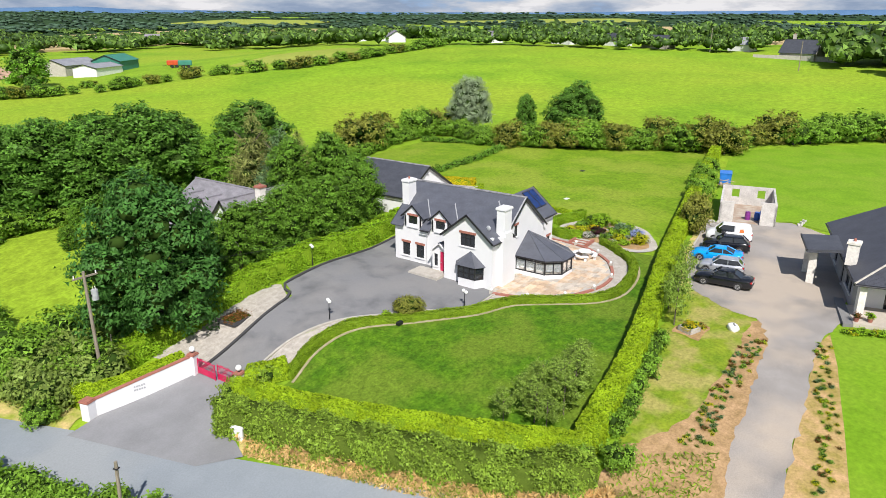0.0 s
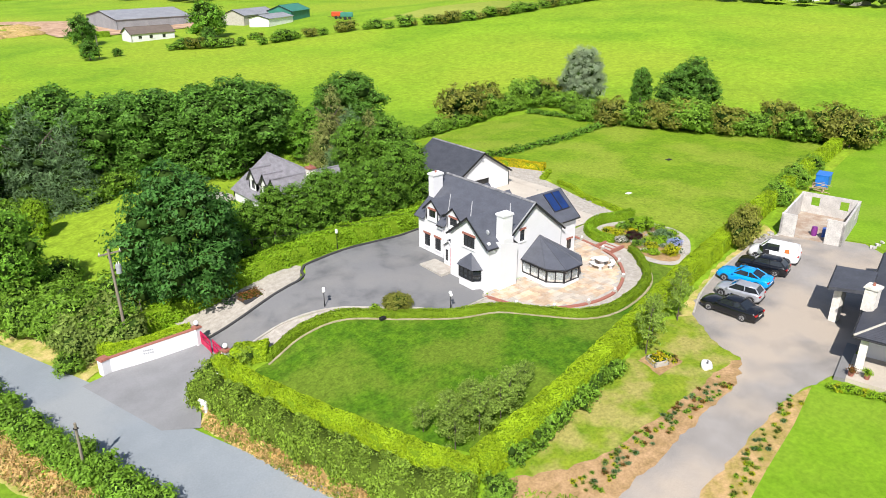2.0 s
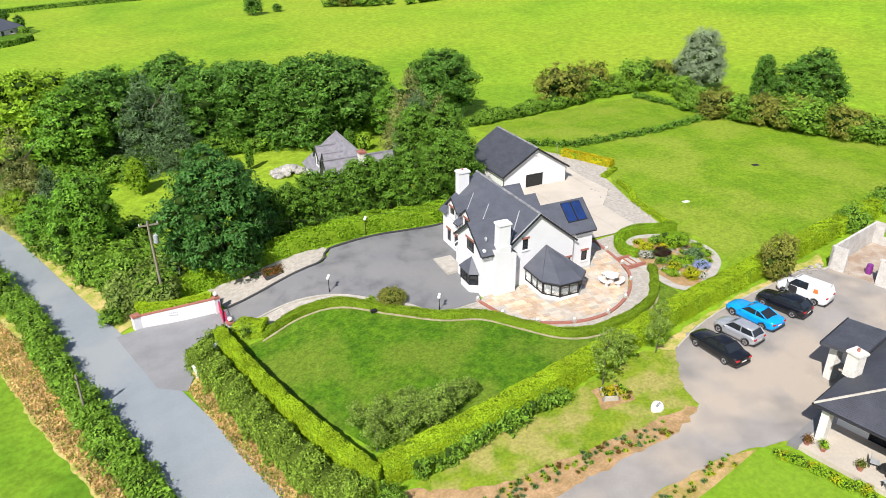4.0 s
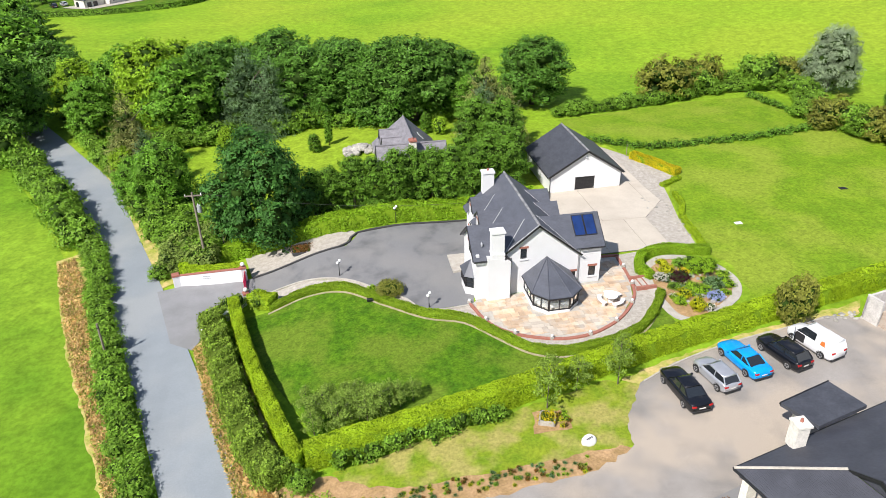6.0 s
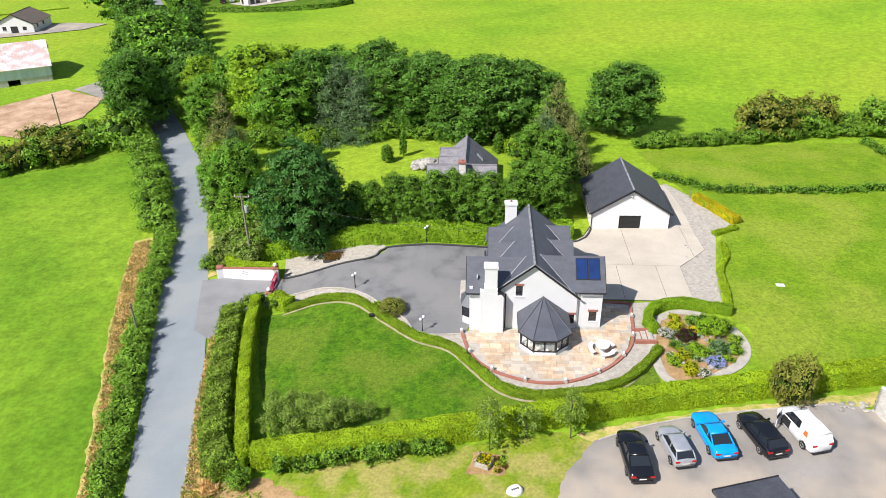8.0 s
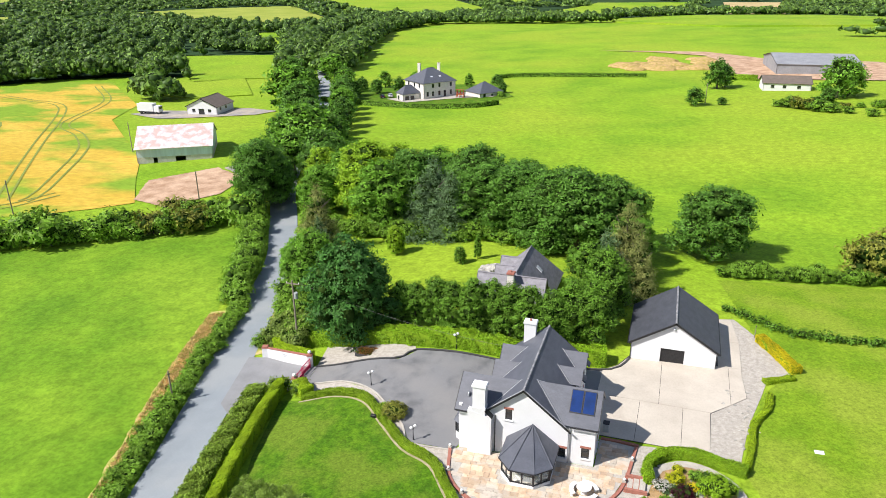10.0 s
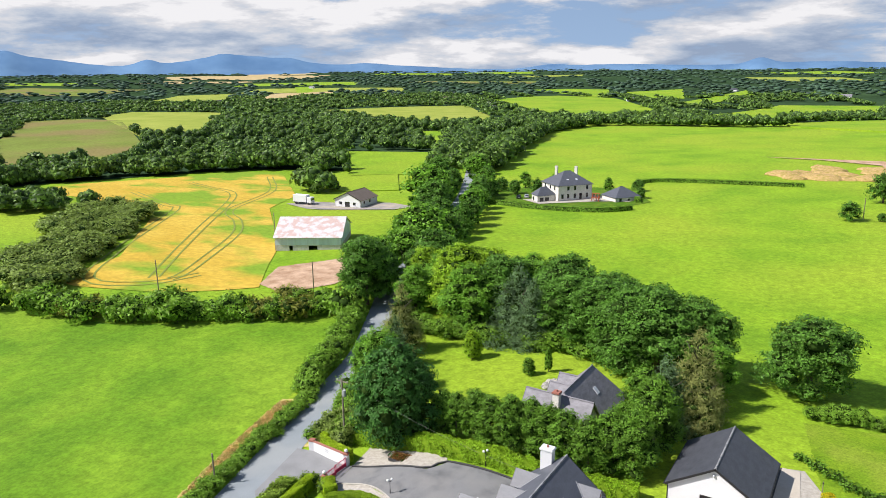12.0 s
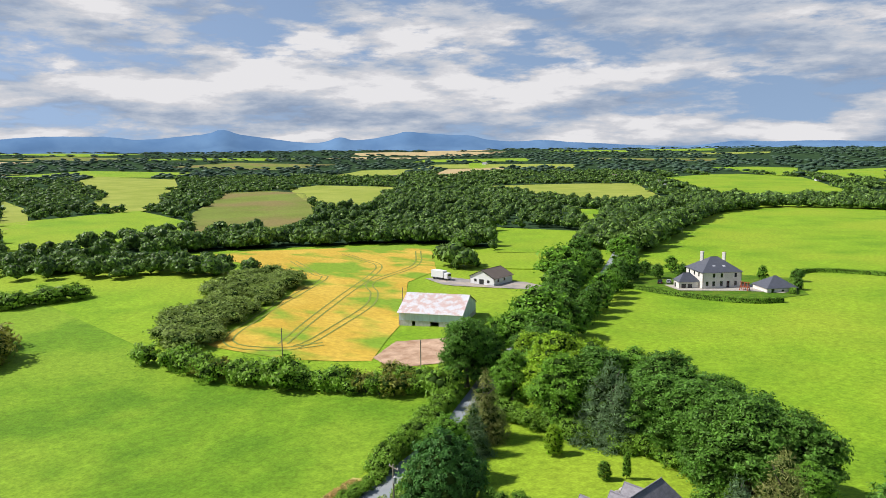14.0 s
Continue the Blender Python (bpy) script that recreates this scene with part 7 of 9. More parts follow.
# ---- neighbouring bungalow ----
def bungalow():
    h = thing("bungalow", pose(70, -1, 0.7, 0, 0, 14.5), "grey-walled bungalow with dark tiled roof and open porch", "house", in_place=True)
    a = radians(14.5)
    U, V = Vector((math.cos(a), math.sin(a), 0)), Vector((-math.sin(a), math.cos(a), 0))
    L, D, k, over = 17.2, 11.0, 0.45, 0.5
    c = Vector((60.96, 3.30, 0)) - V * D
    at = lambda s, t, z: c + U * s + V * t + Vector((0, 0, z))
    p2 = lambda s, t: tuple(at(s, t, 0)[:2])
    ez, rz = 3.7, 3.7 + k * (D / 2 + over)
    grey = mat("grey rendered wall", (0.34, 0.35, 0.36), 0.85, scale=0.8, fine=9, fine_amount=0.1)
    ops = [(4.2, 5.4, 1.4, 2.9), (8.6, 9.5, 0.8, 2.9), (11.0, 12.6, 1.5, 2.9), (13.0, 14.0, 1.5, 2.9)]
    part("wall", wall(bmesh.new(), p2(L, D), p2(2.4, D), 0.3, 3.75, 0.3, ops), grey, h)
    for o in ops:
        window(h, p2(L, D), p2(2.4, D), o, 1, 2, lintel=False)
    front = [(2.0, 4.4, 0.75, 3.0), (6.4, 8.8, 1.2, 2.9)]
    part("wall", wall(bmesh.new(), p2(2.4, D - 0.3), p2(2.4, 0), 0.3, 3.85, 0.3, front), WHITE, h)
    for o in front:
        window(h, p2(2.4, D - 0.3), p2(2.4, 0), o, 3, 1, lintel=False, sill=False)
    part("wall", wall(bmesh.new(), p2(2.4, 0), p2(L, 0), 0.3, 3.75), grey, h)
    part("wall", wall(bmesh.new(), p2(L, 0), p2(L, D), 0.3, 3.75, 0.3, (), [(0.1, 3.76), (D / 2, rz - 0.2), (D - 0.1, 3.76)]), grey, h)
    tile = mat("dark ribbed roof tile", (0.068, 0.072, 0.088), 0.6, dark=(0.05, 0.053, 0.066), scale=0.7, fine=5, fine_amount=0.2)
    m = 3.6
    for t0, t1, s in ((D + over, D / 2, 1), (-over, D / 2, -1)):
        hip_t = t0 - s * (m + over)
        roof_plane("roof_slope", h, [at(-over, t0, ez), at(L + over, t0, ez), at(L + over, t1, rz), at(m, t1, rz), at(m, hip_t, ez + k * (m + over))], tile, 0.15)
        roof_plane("bargeboard", h, [at(m - 0.06, t1, rz + 0.03), at(m + 0.02, t1, rz + 0.03), at(m + 0.02, hip_t, ez + k * (m + over) + 0.03), at(m - 0.06, hip_t, ez + k * (m + over) + 0.03)], GUTTER, 0.22)
    top_z = ez + k * (m + over)
    pr = roof_plane("porch_roof", h, [at(-over, D + over, ez), at(-over, -over, ez), at(m, m, top_z), at(m, D - m, top_z)], tile, 0.15)
    # raised ribs of the tile courses on the porch roof and the hip
    bm = bmesh.new()
    n = 30
    for i in range(n):
        s0 = -over + (m + over) * i / n
        z0 = ez + k * (s0 + over)
        t0, t1 = s0, D - s0
        slab(bm, [at(s0, t0, z0 + 0.02), at(s0 + 0.03, t0, z0 + 0.03), at(s0 + 0.03, t1, z0 + 0.03), at(s0, t1, z0 + 0.02)], 0.02)
    part("tile_course", bm, tile, pr)
    bm = bmesh.new()
    for i in range(34):
        s0 = i * 0.35 - 0.4
        depth = min(s0 + over, D + over - s0, m + over)
        if depth > 0.3:
            slab(bm, [at(-over, s0, ez + 0.025), at(-over, s0 + 0.035, ez + 0.025), at(-over + depth, s0 + 0.035, ez + k * depth + 0.025), at(-over + depth, s0, ez + k * depth + 0.025)], 0.02)
    part("tile_ribs", bm, tile, pr)
    bm = bmesh.new()
    cyl(bm, at(-over, D + over, ez + 0.02), at(m, D - m, top_z + 0.04), 0.09, 0.09, 6)
    part("hip_capping", bm, PALE_STONE, h)
    bm = bmesh.new()
    cyl(bm, at(-over, -over, ez + 0.02), at(m, m, top_z + 0.04), 0.09, 0.09, 6)
    part("hip_capping", bm, PALE_STONE, h)
    bm = bmesh.new()
    vs = [bm.verts.new(at(m + 0.25, t, z)) for t, z in ((m, top_z - 0.2), (D - m, top_z - 0.2), (D / 2, rz - 0.1))]
    vb = [bm.verts.new(at(m + 0.5, t, z)) for t, z in ((m, top_z - 0.2), (D - m, top_z - 0.2), (D / 2, rz - 0.1))]
    bm.faces.new(vs), bm.faces.new(vb[::-1])
    for i in range(3):
        bm.faces.new((vs[i], vb[i], vb[(i + 1) % 3], vs[(i + 1) % 3]))
    bmesh.ops.recalc_face_normals(bm, faces=bm.faces[:])
    part("gable_wall", bm, tile, h)
    for s0, s1 in ((-over, L + over),):
        tube("gutter", h, [at(s0, D + over + 0.05, ez - 0.1), at(s1, D + over + 0.05, ez - 0.1)], 0.07, GUTTER)
    tube("gutter", h, [at(-over - 0.05, D + over, ez - 0.1), at(-over - 0.05, -over, ez - 0.1)], 0.07, GUTTER)
    # porch: pier, corner wall, paving
    bm = bmesh.new()
    slab(bm, [at(-1.6, D + 0.3, 0.9), at(2.4, D + 0.3, 0.9), at(2.4, -1, 0.9), at(-1.6, -1, 0.9)], 0.5)
    part("porch_floor", bm, CONCRETE, h)
    for t in (D - 0.25, D / 2 + 0.6, 0.3):
        bm = bmesh.new()
        prism(bm, [p2(-0.15, t - 0.25), p2(0.75, t - 0.25), p2(0.75, t + 0.25), p2(-0.15, t + 0.25)], 0.5, 3.6)
        part("porch_pier", bm, STONE_WALL, h)
    bm = bmesh.new()
    slab(bm, [at(-1.7, D + 1.0, 0.85), at(4, D + 1.0, 0.85), at(4, D + 0.3, 0.85), at(-1.7, D + 0.3, 0.85)], 0.4)
    part("side_path", bm, TARMAC, h)
    chimney(h, 64.55, 65.35, 4.1, 4.95, 3.8, 5.8, STONE_WALL, STONE_WALL, 1)
    # flat canopy over the side door on two piers
    ca = [(70.64, 9.30, 4.16), (66.2, 8.05, 4.06), (67.15, 5.35, 4.26), (71.35, 6.4, 4.36)]
    cn = roof_plane("canopy", h, ca, DARK_SLATE, 0.28)
    roof_plane("canopy_edge", cn, [(66.15, 8.08, 4.1), (70.66, 9.36, 4.2), (70.68, 9.28, 4.2), (66.18, 8.0, 4.1)], GUTTER, 0.2)
    for x, y in ((67.6, 7.6), (70.3, 8.4)):
        bm = bmesh.new()
        prism(bm, [(x - 0.35, y - 0.3), (x + 0.35, y - 0.3), (x + 0.35, y + 0.3), (x - 0.35, y + 0.3)], 0.5, 3.85)
        part("canopy_pier", bm, STONE_WALL, cn)


bungalow()


def porch_chair(x, y, turn):
    c = thing("patio_chair", pose(x, y, 0.9, 0, 0, turn), "pale metal patio chair on the porch", "chair", "porch chairs")
    part("seat", boxes((-0.25, 0.25, -0.25, 0.25, 0.42, 0.47)), PLASTIC_GREY, c)
    part("backrest", boxes((-0.25, 0.25, 0.22, 0.27, 0.47, 0.95)), PLASTIC_GREY, c)
    for i, (dx, dy) in enumerate(((-0.22, -0.22), (0.22, -0.22), (-0.22, 0.22), (0.22, 0.22))):
        part("leg", boxes((dx - 0.02, dx + 0.02, dy - 0.02, dy + 0.02, 0, 0.42)), IRON, c)


for x, y, t in ((61.9, -0.2, 30), (62.5, -1.6, 120), (61.0, -1.8, 250)):
    porch_chair(x, y, t)
pt = thing("porch_table", pose(61.8, -1.1, 0.9), "small round dark porch table", "table")
bm = bmesh.new()
cyl(bm, (0, 0, 0.68), (0, 0, 0.72), 0.45, 0.45, 16)
part("tabletop", bm, FRAME, pt)
bm = bmesh.new()
cyl(bm, (0, 0, 0), (0, 0, 0.68), 0.05, 0.05, 8)
part("leg", bm, IRON, pt)


def flower_pot(x, y, z, m):
    p = thing("flower_pot", pose(x, y, z), "terracotta pot with a bushy plant", "pot", "porch pots")
    bm = bmesh.new()
    cyl(bm, (0, 0, 0), (0, 0, 0.35), 0.15, 0.22, 12)
    part("pot", bm, BRICK, p)
    f = new("foliage", clump("foliage", bush_lobes(0.5, 0.32, 5), 0.06, 160, m))
    f.parent = p
    f.location = (0, 0, 0.3)


flower_pot(59.9, 3.1, 0.85, LEAF_RUST)
flower_pot(60.3, 2.2, 0.9, LEAF_LAUREL)
flower_pot(60.9, 0.0, 0.9, LEAF_BROWN)
for i in range(15):
    x, y = 58.6 + 2.2 * i / 15 + 0.3 * rng.random(), 3.4 - 5.5 * i / 15
    shrub("border_plant", x - 0.9, y, 0.38, 0.4 + 0.2 * rng.random(), (LEAF_LIGHT, LEAF_GOLD, LEAF_LAUREL, LEAF_LIGHT)[i % 4], "leafy flower border plant", 0.07, 120, "porch border plants")

# ---- block-built shed without a roof ----
sh = thing("block_shed", pose(86, 18, 0.95), "roofless shed of bare concrete blocks", "shed", in_place=True)
fd, dd = Vector((0.225, -0.9744)), Vector((0.9744, 0.225))
A = Vector((81.95, 19.5))
B, C, Dk = A + fd * 5.9, A + fd * 5.9 + dd * 9.0, A + dd * 9.0
for p, q, ops, z1 in ((A, A + fd * 1.5, [], 3.4), (A + fd * 4.3, B, [], 3.4), (B, C, [(6.2, 7.0, 2.0, 3.0)], 3.3), (C, Dk, [(1.05, 1.9, 2.0, 3.0), (3.95, 4.8, 2.0, 3.0)], 3.4), (Dk, A, [], 3.3)):
    part("wall", wall(bmesh.new(), tuple(p), tuple(q), 0.6, z1, 0.22, ops), BLOCKWORK, sh)
bm = prism(bmesh.new(), [tuple(A + dd * 0.25 + fd * 0.25), tuple(B + dd * 0.25 - fd * 0.25), tuple(C - dd * 0.25 - fd * 0.25), tuple(Dk - dd * 0.25 + fd * 0.25)], 0.6, 1.12)
part("floor_slab", bm, SCREED, sh)
# loose blocks that step down beside the opening
block_mesh = box(bmesh.new(), -0.22, 0.22, -0.1, 0.1, 0, 0.21, 0.012)
me = bpy.data.meshes.new("block")
block_mesh.to_mesh(me)
block_mesh.free()
me.materials.append(BLOCKWORK)
turn_front = math.degrees(math.atan2(fd.y, fd.x))
for i in range(16):
    s = 4.4 + 0.42 * (i % 4)
    row = i // 4
    if i % 4 >= row:
        p = A + fd * (s + 0.0) + dd * 0.11
        ob = new("block", me)
        ob.matrix_basis = pose(p.x, p.y, 3.4 + 0.215 * row * 0 + 0.001, 0, 0, turn_front) if row == 0 else pose(p.x + 1.2 + row, p.y - 3.4 + 0.3 * (i % 4), ground_z(p.x, p.y) + 0.07, 0, 0, 40 * i)
        ob.parent = sh
        ob.matrix_parent_inverse = sh.matrix_basis.inverted()


def barrel(x, y, z, m, label):
    b = thing("barrel", pose(x, y, z), label, "barrel", "shed barrels")
    bm = bmesh.new()
    for z0, z1, r0, r1 in ((0, 0.3, 0.27, 0.3), (0.3, 0.6, 0.3, 0.3), (0.6, 0.88, 0.3, 0.26)):
        cyl(bm, (0, 0, z0), (0, 0, z1), r0, r1, 14)
    part("drum", bm, m, b)
    bm = bmesh.new()
    cyl(bm, (0, 0, 0.88), (0, 0, 0.93), 0.28, 0.28, 14)
    part("lid", bm, m, b)


PAINT_BLUE = mat("blue plastic", (0.02, 0.10, 0.42), 0.4, scale=3)
PAINT_PURPLE = mat("purple plastic", (0.20, 0.03, 0.22), 0.5, scale=3)
barrel(84.6, 16.0, 1.12, PAINT_BLUE, "blue plastic drum in the roofless shed")
barrel(84.2, 16.9, 1.12, PAINT_PURPLE, "purple plastic drum in the roofless shed")
barrel(85.4, 15.6, 1.12, PAINT_BLUE, "blue plastic drum in the roofless shed")
sk = thing("blue_skip", pose(102.5, 24.2, ground_z(102.5, 24.2), 0, 0, 14), "bright blue metal skip beside the hedge", "skip")
bm = bmesh.new()
for p, q in (((-1.1, -0.75), (1.1, -0.75)), ((1.1, -0.75), (1.1, 0.75)), ((1.1, 0.75), (-1.1, 0.75)), ((-1.1, 0.75), (-1.1, -0.75))):
    wall(bm, p, q, 0.12, 1.55, 0.06)
box(bm, -1.1, 1.1, -0.75, 0.75, 0.1, 0.2)
SKIP = mat("bright blue paint", (0.02, 0.18, 0.60), 0.4, scale=2)
part("bin", bm, SKIP, sk)
part("lid", boxes((-1.15, 1.15, -0.8, 0.8, 1.56, 1.66)), SKIP, sk)
for dx in (-0.8, 0.8):
    part("skid", boxes((dx - 0.1, dx + 0.1, -0.75, 0.75, 0, 0.1)), IRON, sk)


# ---- cars ----
TYRE = mat("black tyre rubber", (0.02, 0.02, 0.02), 0.85, scale=6)
RIM = mat("silver alloy rim", (0.55, 0.56, 0.58), 0.3, metal=0.8, scale=6)
TAIL = mat("red lamp lens", (0.45, 0.01, 0.01), 0.2, scale=4)
LENS = mat("clear lamp lens", (0.7, 0.72, 0.74), 0.15, scale=4)
PLATE = mat("plain number plate bar", (0.75, 0.75, 0.72), 0.5, scale=4)
TRIM = mat("black plastic trim", (0.025, 0.025, 0.027), 0.6, scale=5)


def paint(name, c, rough=0.22, metal=0.0):
    m = mat(name, c, rough, metal=metal, dark=tuple(v * 0.9 for v in c), scale=2)
    m.node_tree.nodes["Principled BSDF"].inputs["Coat Weight"].default_value = 0.12
    return m


def loft(bm, rings):
    vs = [[bm.verts.new(p) for p in r] for r in rings]
    n = len(vs[0])
    for a, b in zip(vs, vs[1:]):
        for i in range(n):
            j = (i + 1) % n
            bm.faces.new((a[i], a[j], b[j], b[i]))
    bm.faces.new(vs[0][::-1])
    bm.faces.new(vs[-1])
    bmesh.ops.recalc_face_normals(bm, faces=bm.faces[:])
    return bm


def car(name, x, y, turn, L, Wd, H, base_wb, colour, label, shape, nose, tail, belt, open_door=False, roof=None):
    """A car along its local x: shape gives the cabin as fractions of the length (screen foot, roof front, roof rear, rear screen foot)."""
    c = thing(name, pose(x, y, ground_z(x, y) + 0.08, 0, 0, turn), label, "van" if "van" in name else "car", "parked cars")
    w = Wd / 2
    ring = lambda s, zl, zs, k: [(s, -w * k * 0.93, zl), (s, -w * k, zl + 0.16), (s, -w * k, zs - 0.16), (s, -w * k * 0.95, zs - 0.03), (s, -w * k * 0.8, zs + 0.02), (s, 0, zs + 0.045), (s, w * k * 0.8, zs + 0.02), (s, w * k * 0.95, zs - 0.03), (s, w * k, zs - 0.16), (s, w * k, zl + 0.16), (s, w * k * 0.93, zl)]
    h = L / 2
    stations = [(-h, 0.42, tail - 0.28, 0.80), (-h + 0.08, 0.30, tail - 0.08, 0.90), (-h + 0.35, 0.22, tail, 0.97), (-h * 0.5, 0.20, belt, 1.0), (0, 0.20, belt - 0.02, 1.0), (h * 0.4, 0.20, belt - 0.03, 1.0),
                (h - 0.75, 0.20, nose + 0.04, 0.98), (h - 0.35, 0.22, nose - 0.04, 0.92), (h - 0.08, 0.28, nose - 0.16, 0.80), (h, 0.36, nose - 0.30, 0.68)]
    body = part("body", loft(bmesh.new(), [ring(*s) for s in stations]), colour, c, flat=False)
    f0, f1, r1, r0 = (h - L * s for s in shape)
    lo, hi, zb, zt = w * 0.90, w * 0.70, belt - 0.03, H
    bm = bmesh.new()
    loft(bm, [[(f0, -lo * 0.92, zb), (f0, lo * 0.92, zb), (r0, lo * 0.94, zb), (r0, -lo * 0.94, zb)], [(f1, -hi, zt - 0.05), (f1, hi, zt - 0.05), (r1, hi, zt - 0.05), (r1, -hi, zt - 0.05)]])
    cabin = part("cabin_glass", bm, GLASS, c)
    bm = bmesh.new()
    loft(bm, [[(f1 + 0.06, -hi - 0.03, zt - 0.07), (f1 + 0.06, hi + 0.03, zt - 0.07), (r1 - 0.06, hi + 0.03, zt - 0.07), (r1 - 0.06, -hi - 0.03, zt - 0.07)], [(f1 - 0.1, -hi * 0.9, zt - 0.01), (f1 - 0.1, hi * 0.9, zt - 0.01), (r1 + 0.1, hi * 0.9, zt - 0.01), (r1 + 0.1, -hi * 0.9, zt - 0.01)],
              [(f1 - 0.3, -hi * 0.6, zt + 0.015), (f1 - 0.3, hi * 0.6, zt + 0.015), (r1 + 0.3, hi * 0.6, zt + 0.015), (r1 + 0.3, -hi * 0.6, zt + 0.015)]])
    part("roof_panel", bm, roof or colour, c, flat=False)
    m = (f0 + r0) / 2
    for s in (-1, 1):
        bm = bmesh.new()
        cyl(bm, (f0 + 0.02, s * lo * 0.93, zb), (f1, s * (hi + 0.015), zt - 0.05), 0.045, 0.04, 6)
        part("front_pillar", bm, colour, c)
        bm = bmesh.new()
        cyl(bm, (r0 - 0.02, s * lo * 0.95, zb), (r1, s * (hi + 0.015), zt - 0.05), 0.06, 0.045, 6)
        part("rear_pillar", bm, colour, c)
        bm = bmesh.new()
        cyl(bm, (m - 0.1, s * lo * 0.955, zb), (m - 0.05, s * (hi + 0.012), zt - 0.05), 0.035, 0.035, 6)
        part("door_pillar", bm, colour, c)
    if "van" in name:
        bm = bmesh.new()
        for s in (-1, 1):
            slab(bm, [(m - 0.15, s * lo * 0.96, zb), (r0 + 0.02, s * lo * 0.97, zb), (r1 - 0.02, s * (hi + 0.03), zt - 0.05), (m - 0.1, s * (hi + 0.03), zt - 0.05)], 0.03)
        slab(bm, [(r0 - 0.02, -lo * 0.93, zb), (r0 - 0.02, lo * 0.93, zb), (r1 - 0.03, hi, zt - 0.05), (r1 - 0.03, -hi, zt - 0.05)], 0.03)
        part("cargo_body", bm, colour, c)
    fx = base_wb / 2 + 0.08
    for sx in (fx, fx - base_wb):
        for s in (-1, 1):
            bm = bmesh.new()
            cyl(bm, (sx, s * (w - 0.2), 0.31), (sx, s * (w + 0.015), 0.31), 0.315, 0.315, 20)
            wheel = part("wheel", bm, TYRE, c)
            bm = bmesh.new()
            cyl(bm, (sx, s * (w - 0.03), 0.31), (sx, s * (w + 0.028), 0.31), 0.20, 0.215, 16)
            part("rim", bm, RIM, wheel)
            bm = bmesh.new()
            for i in range(5):
                a = i * 1.2566
                cyl(bm, (sx, s * (w + 0.035), 0.31), (sx + 0.19 * math.cos(a), s * (w + 0.03), 0.31 + 0.19 * math.sin(a)), 0.03, 0.03, 4)
            part("spokes", bm, TRIM, wheel)
            bm = bmesh.new()
            for i in range(9):
                a0, a1 = math.pi * i / 9, math.pi * (i + 1) / 9
                cyl(bm, (sx + 0.36 * math.cos(a0), s * (w - 0.012), 0.31 + 0.36 * math.sin(a0)), (sx + 0.36 * math.cos(a1), s * (w - 0.012), 0.31 + 0.36 * math.sin(a1)), 0.03, 0.03, 5)
            part("wheel_arch", bm, TRIM, c)
    for s in (-1, 1):
        part("tail_lamp", box(bmesh.new(), -h + 0.0, -h + 0.16, *sorted((s * w * 0.52, s * w * 0.9)), tail - 0.28, tail - 0.13, 0.02), TAIL, c)
        part("headlamp", box(bmesh.new(), h - 0.26, h - 0.06, *sorted((s * w * 0.42, s * w * 0.76)), nose - 0.27, nose - 0.15, 0.02), LENS, c)
        mirror = bmesh.new()
        box(mirror, f0 - 0.22, f0 - 0.06, *sorted((s * (w + 0.02), s * (w + 0.2))), belt, belt + 0.13, 0.02)
        part("wing_mirror", mirror, colour, c)
    part("number_plate", boxes((-h - 0.005, -h + 0.03, -0.26, 0.26, tail - 0.42, tail - 0.31)), PLATE, c)
    part("bumper", box(bmesh.new(), -h - 0.03, -h + 0.2, -w * 0.86, w * 0.86, 0.26, 0.42, 0.03), TRIM, c)
    part("bumper", box(bmesh.new(), h - 0.25, h + 0.01, -w * 0.66, w * 0.66, 0.24, 0.36, 0.03), TRIM, c)
    part("grille", boxes((h - 0.1, h + 0.005, -0.35, 0.35, nose - 0.34, nose - 0.22)), TRIM, c)
    if open_door:
        hinge = Vector((f0 + 0.05, w * 0.99, 0))
        d = Vector((math.cos(radians(125)), math.sin(radians(125)), 0)) * 1.05
        n = Vector((-d.y, d.x, 0)).normalized() * 0.06
        bm = bmesh.new()
        pts = [hinge, hinge + d, hinge + d + n, hinge + n]
        prism(bm, [(p.x, p.y) for p in pts], 0.35, belt)
        dr = part("door", bm, colour, c, "front door standing open")
        bm = bmesh.new()
        pts = [hinge + d * 0.2, hinge + d, hinge + d + n * 0.4, hinge + d * 0.2 + n * 0.4]
        prism(bm, [(p.x, p.y) for p in pts], belt, H - 0.2)
        part("door_glass", bm, GLASS, dr)
        # black plate on the solid body stands for the shade inside the doorway
        part("door_opening", boxes((f0 - 1.0, f0 - 0.1, w - 0.02, w + 0.006, 0.4, belt + 0.02)), TRIM, c)
    return c


BLACK = paint("black car paint", (0.008, 0.009, 0.012), 0.15)
car("saloon_car", 62.65, 13.75, 94, 4.85, 1.84, 1.45, 2.85, BLACK, "black four-door saloon parked on crushed stone", (0.30, 0.42, 0.68, 0.84), 0.86, 0.98, 0.95)
car("hatchback_car", 65.75, 14.75, 100, 3.85, 1.66, 1.44, 2.45, paint("silver car paint", (0.50, 0.52, 0.55), 0.28, 0.5), "small silver hatchback parked on crushed stone", (0.26, 0.42, 0.86, 0.97), 0.88, 0.98, 0.93)
car("coupe_car", 68.8, 16.0, 99, 4.65, 1.86, 1.38, 2.8, paint("bright blue car paint", (0.0, 0.30, 0.75), 0.22), "bright blue coupe parked on crushed stone", (0.31, 0.44, 0.66, 0.87), 0.84, 0.98, 0.92)
car("estate_car", 72.3, 16.1, 104, 4.4, 1.84, 1.52, 2.65, BLACK, "black hatchback car parked on crushed stone", (0.28, 0.42, 0.84, 0.96), 0.92, 1.02, 1.0)
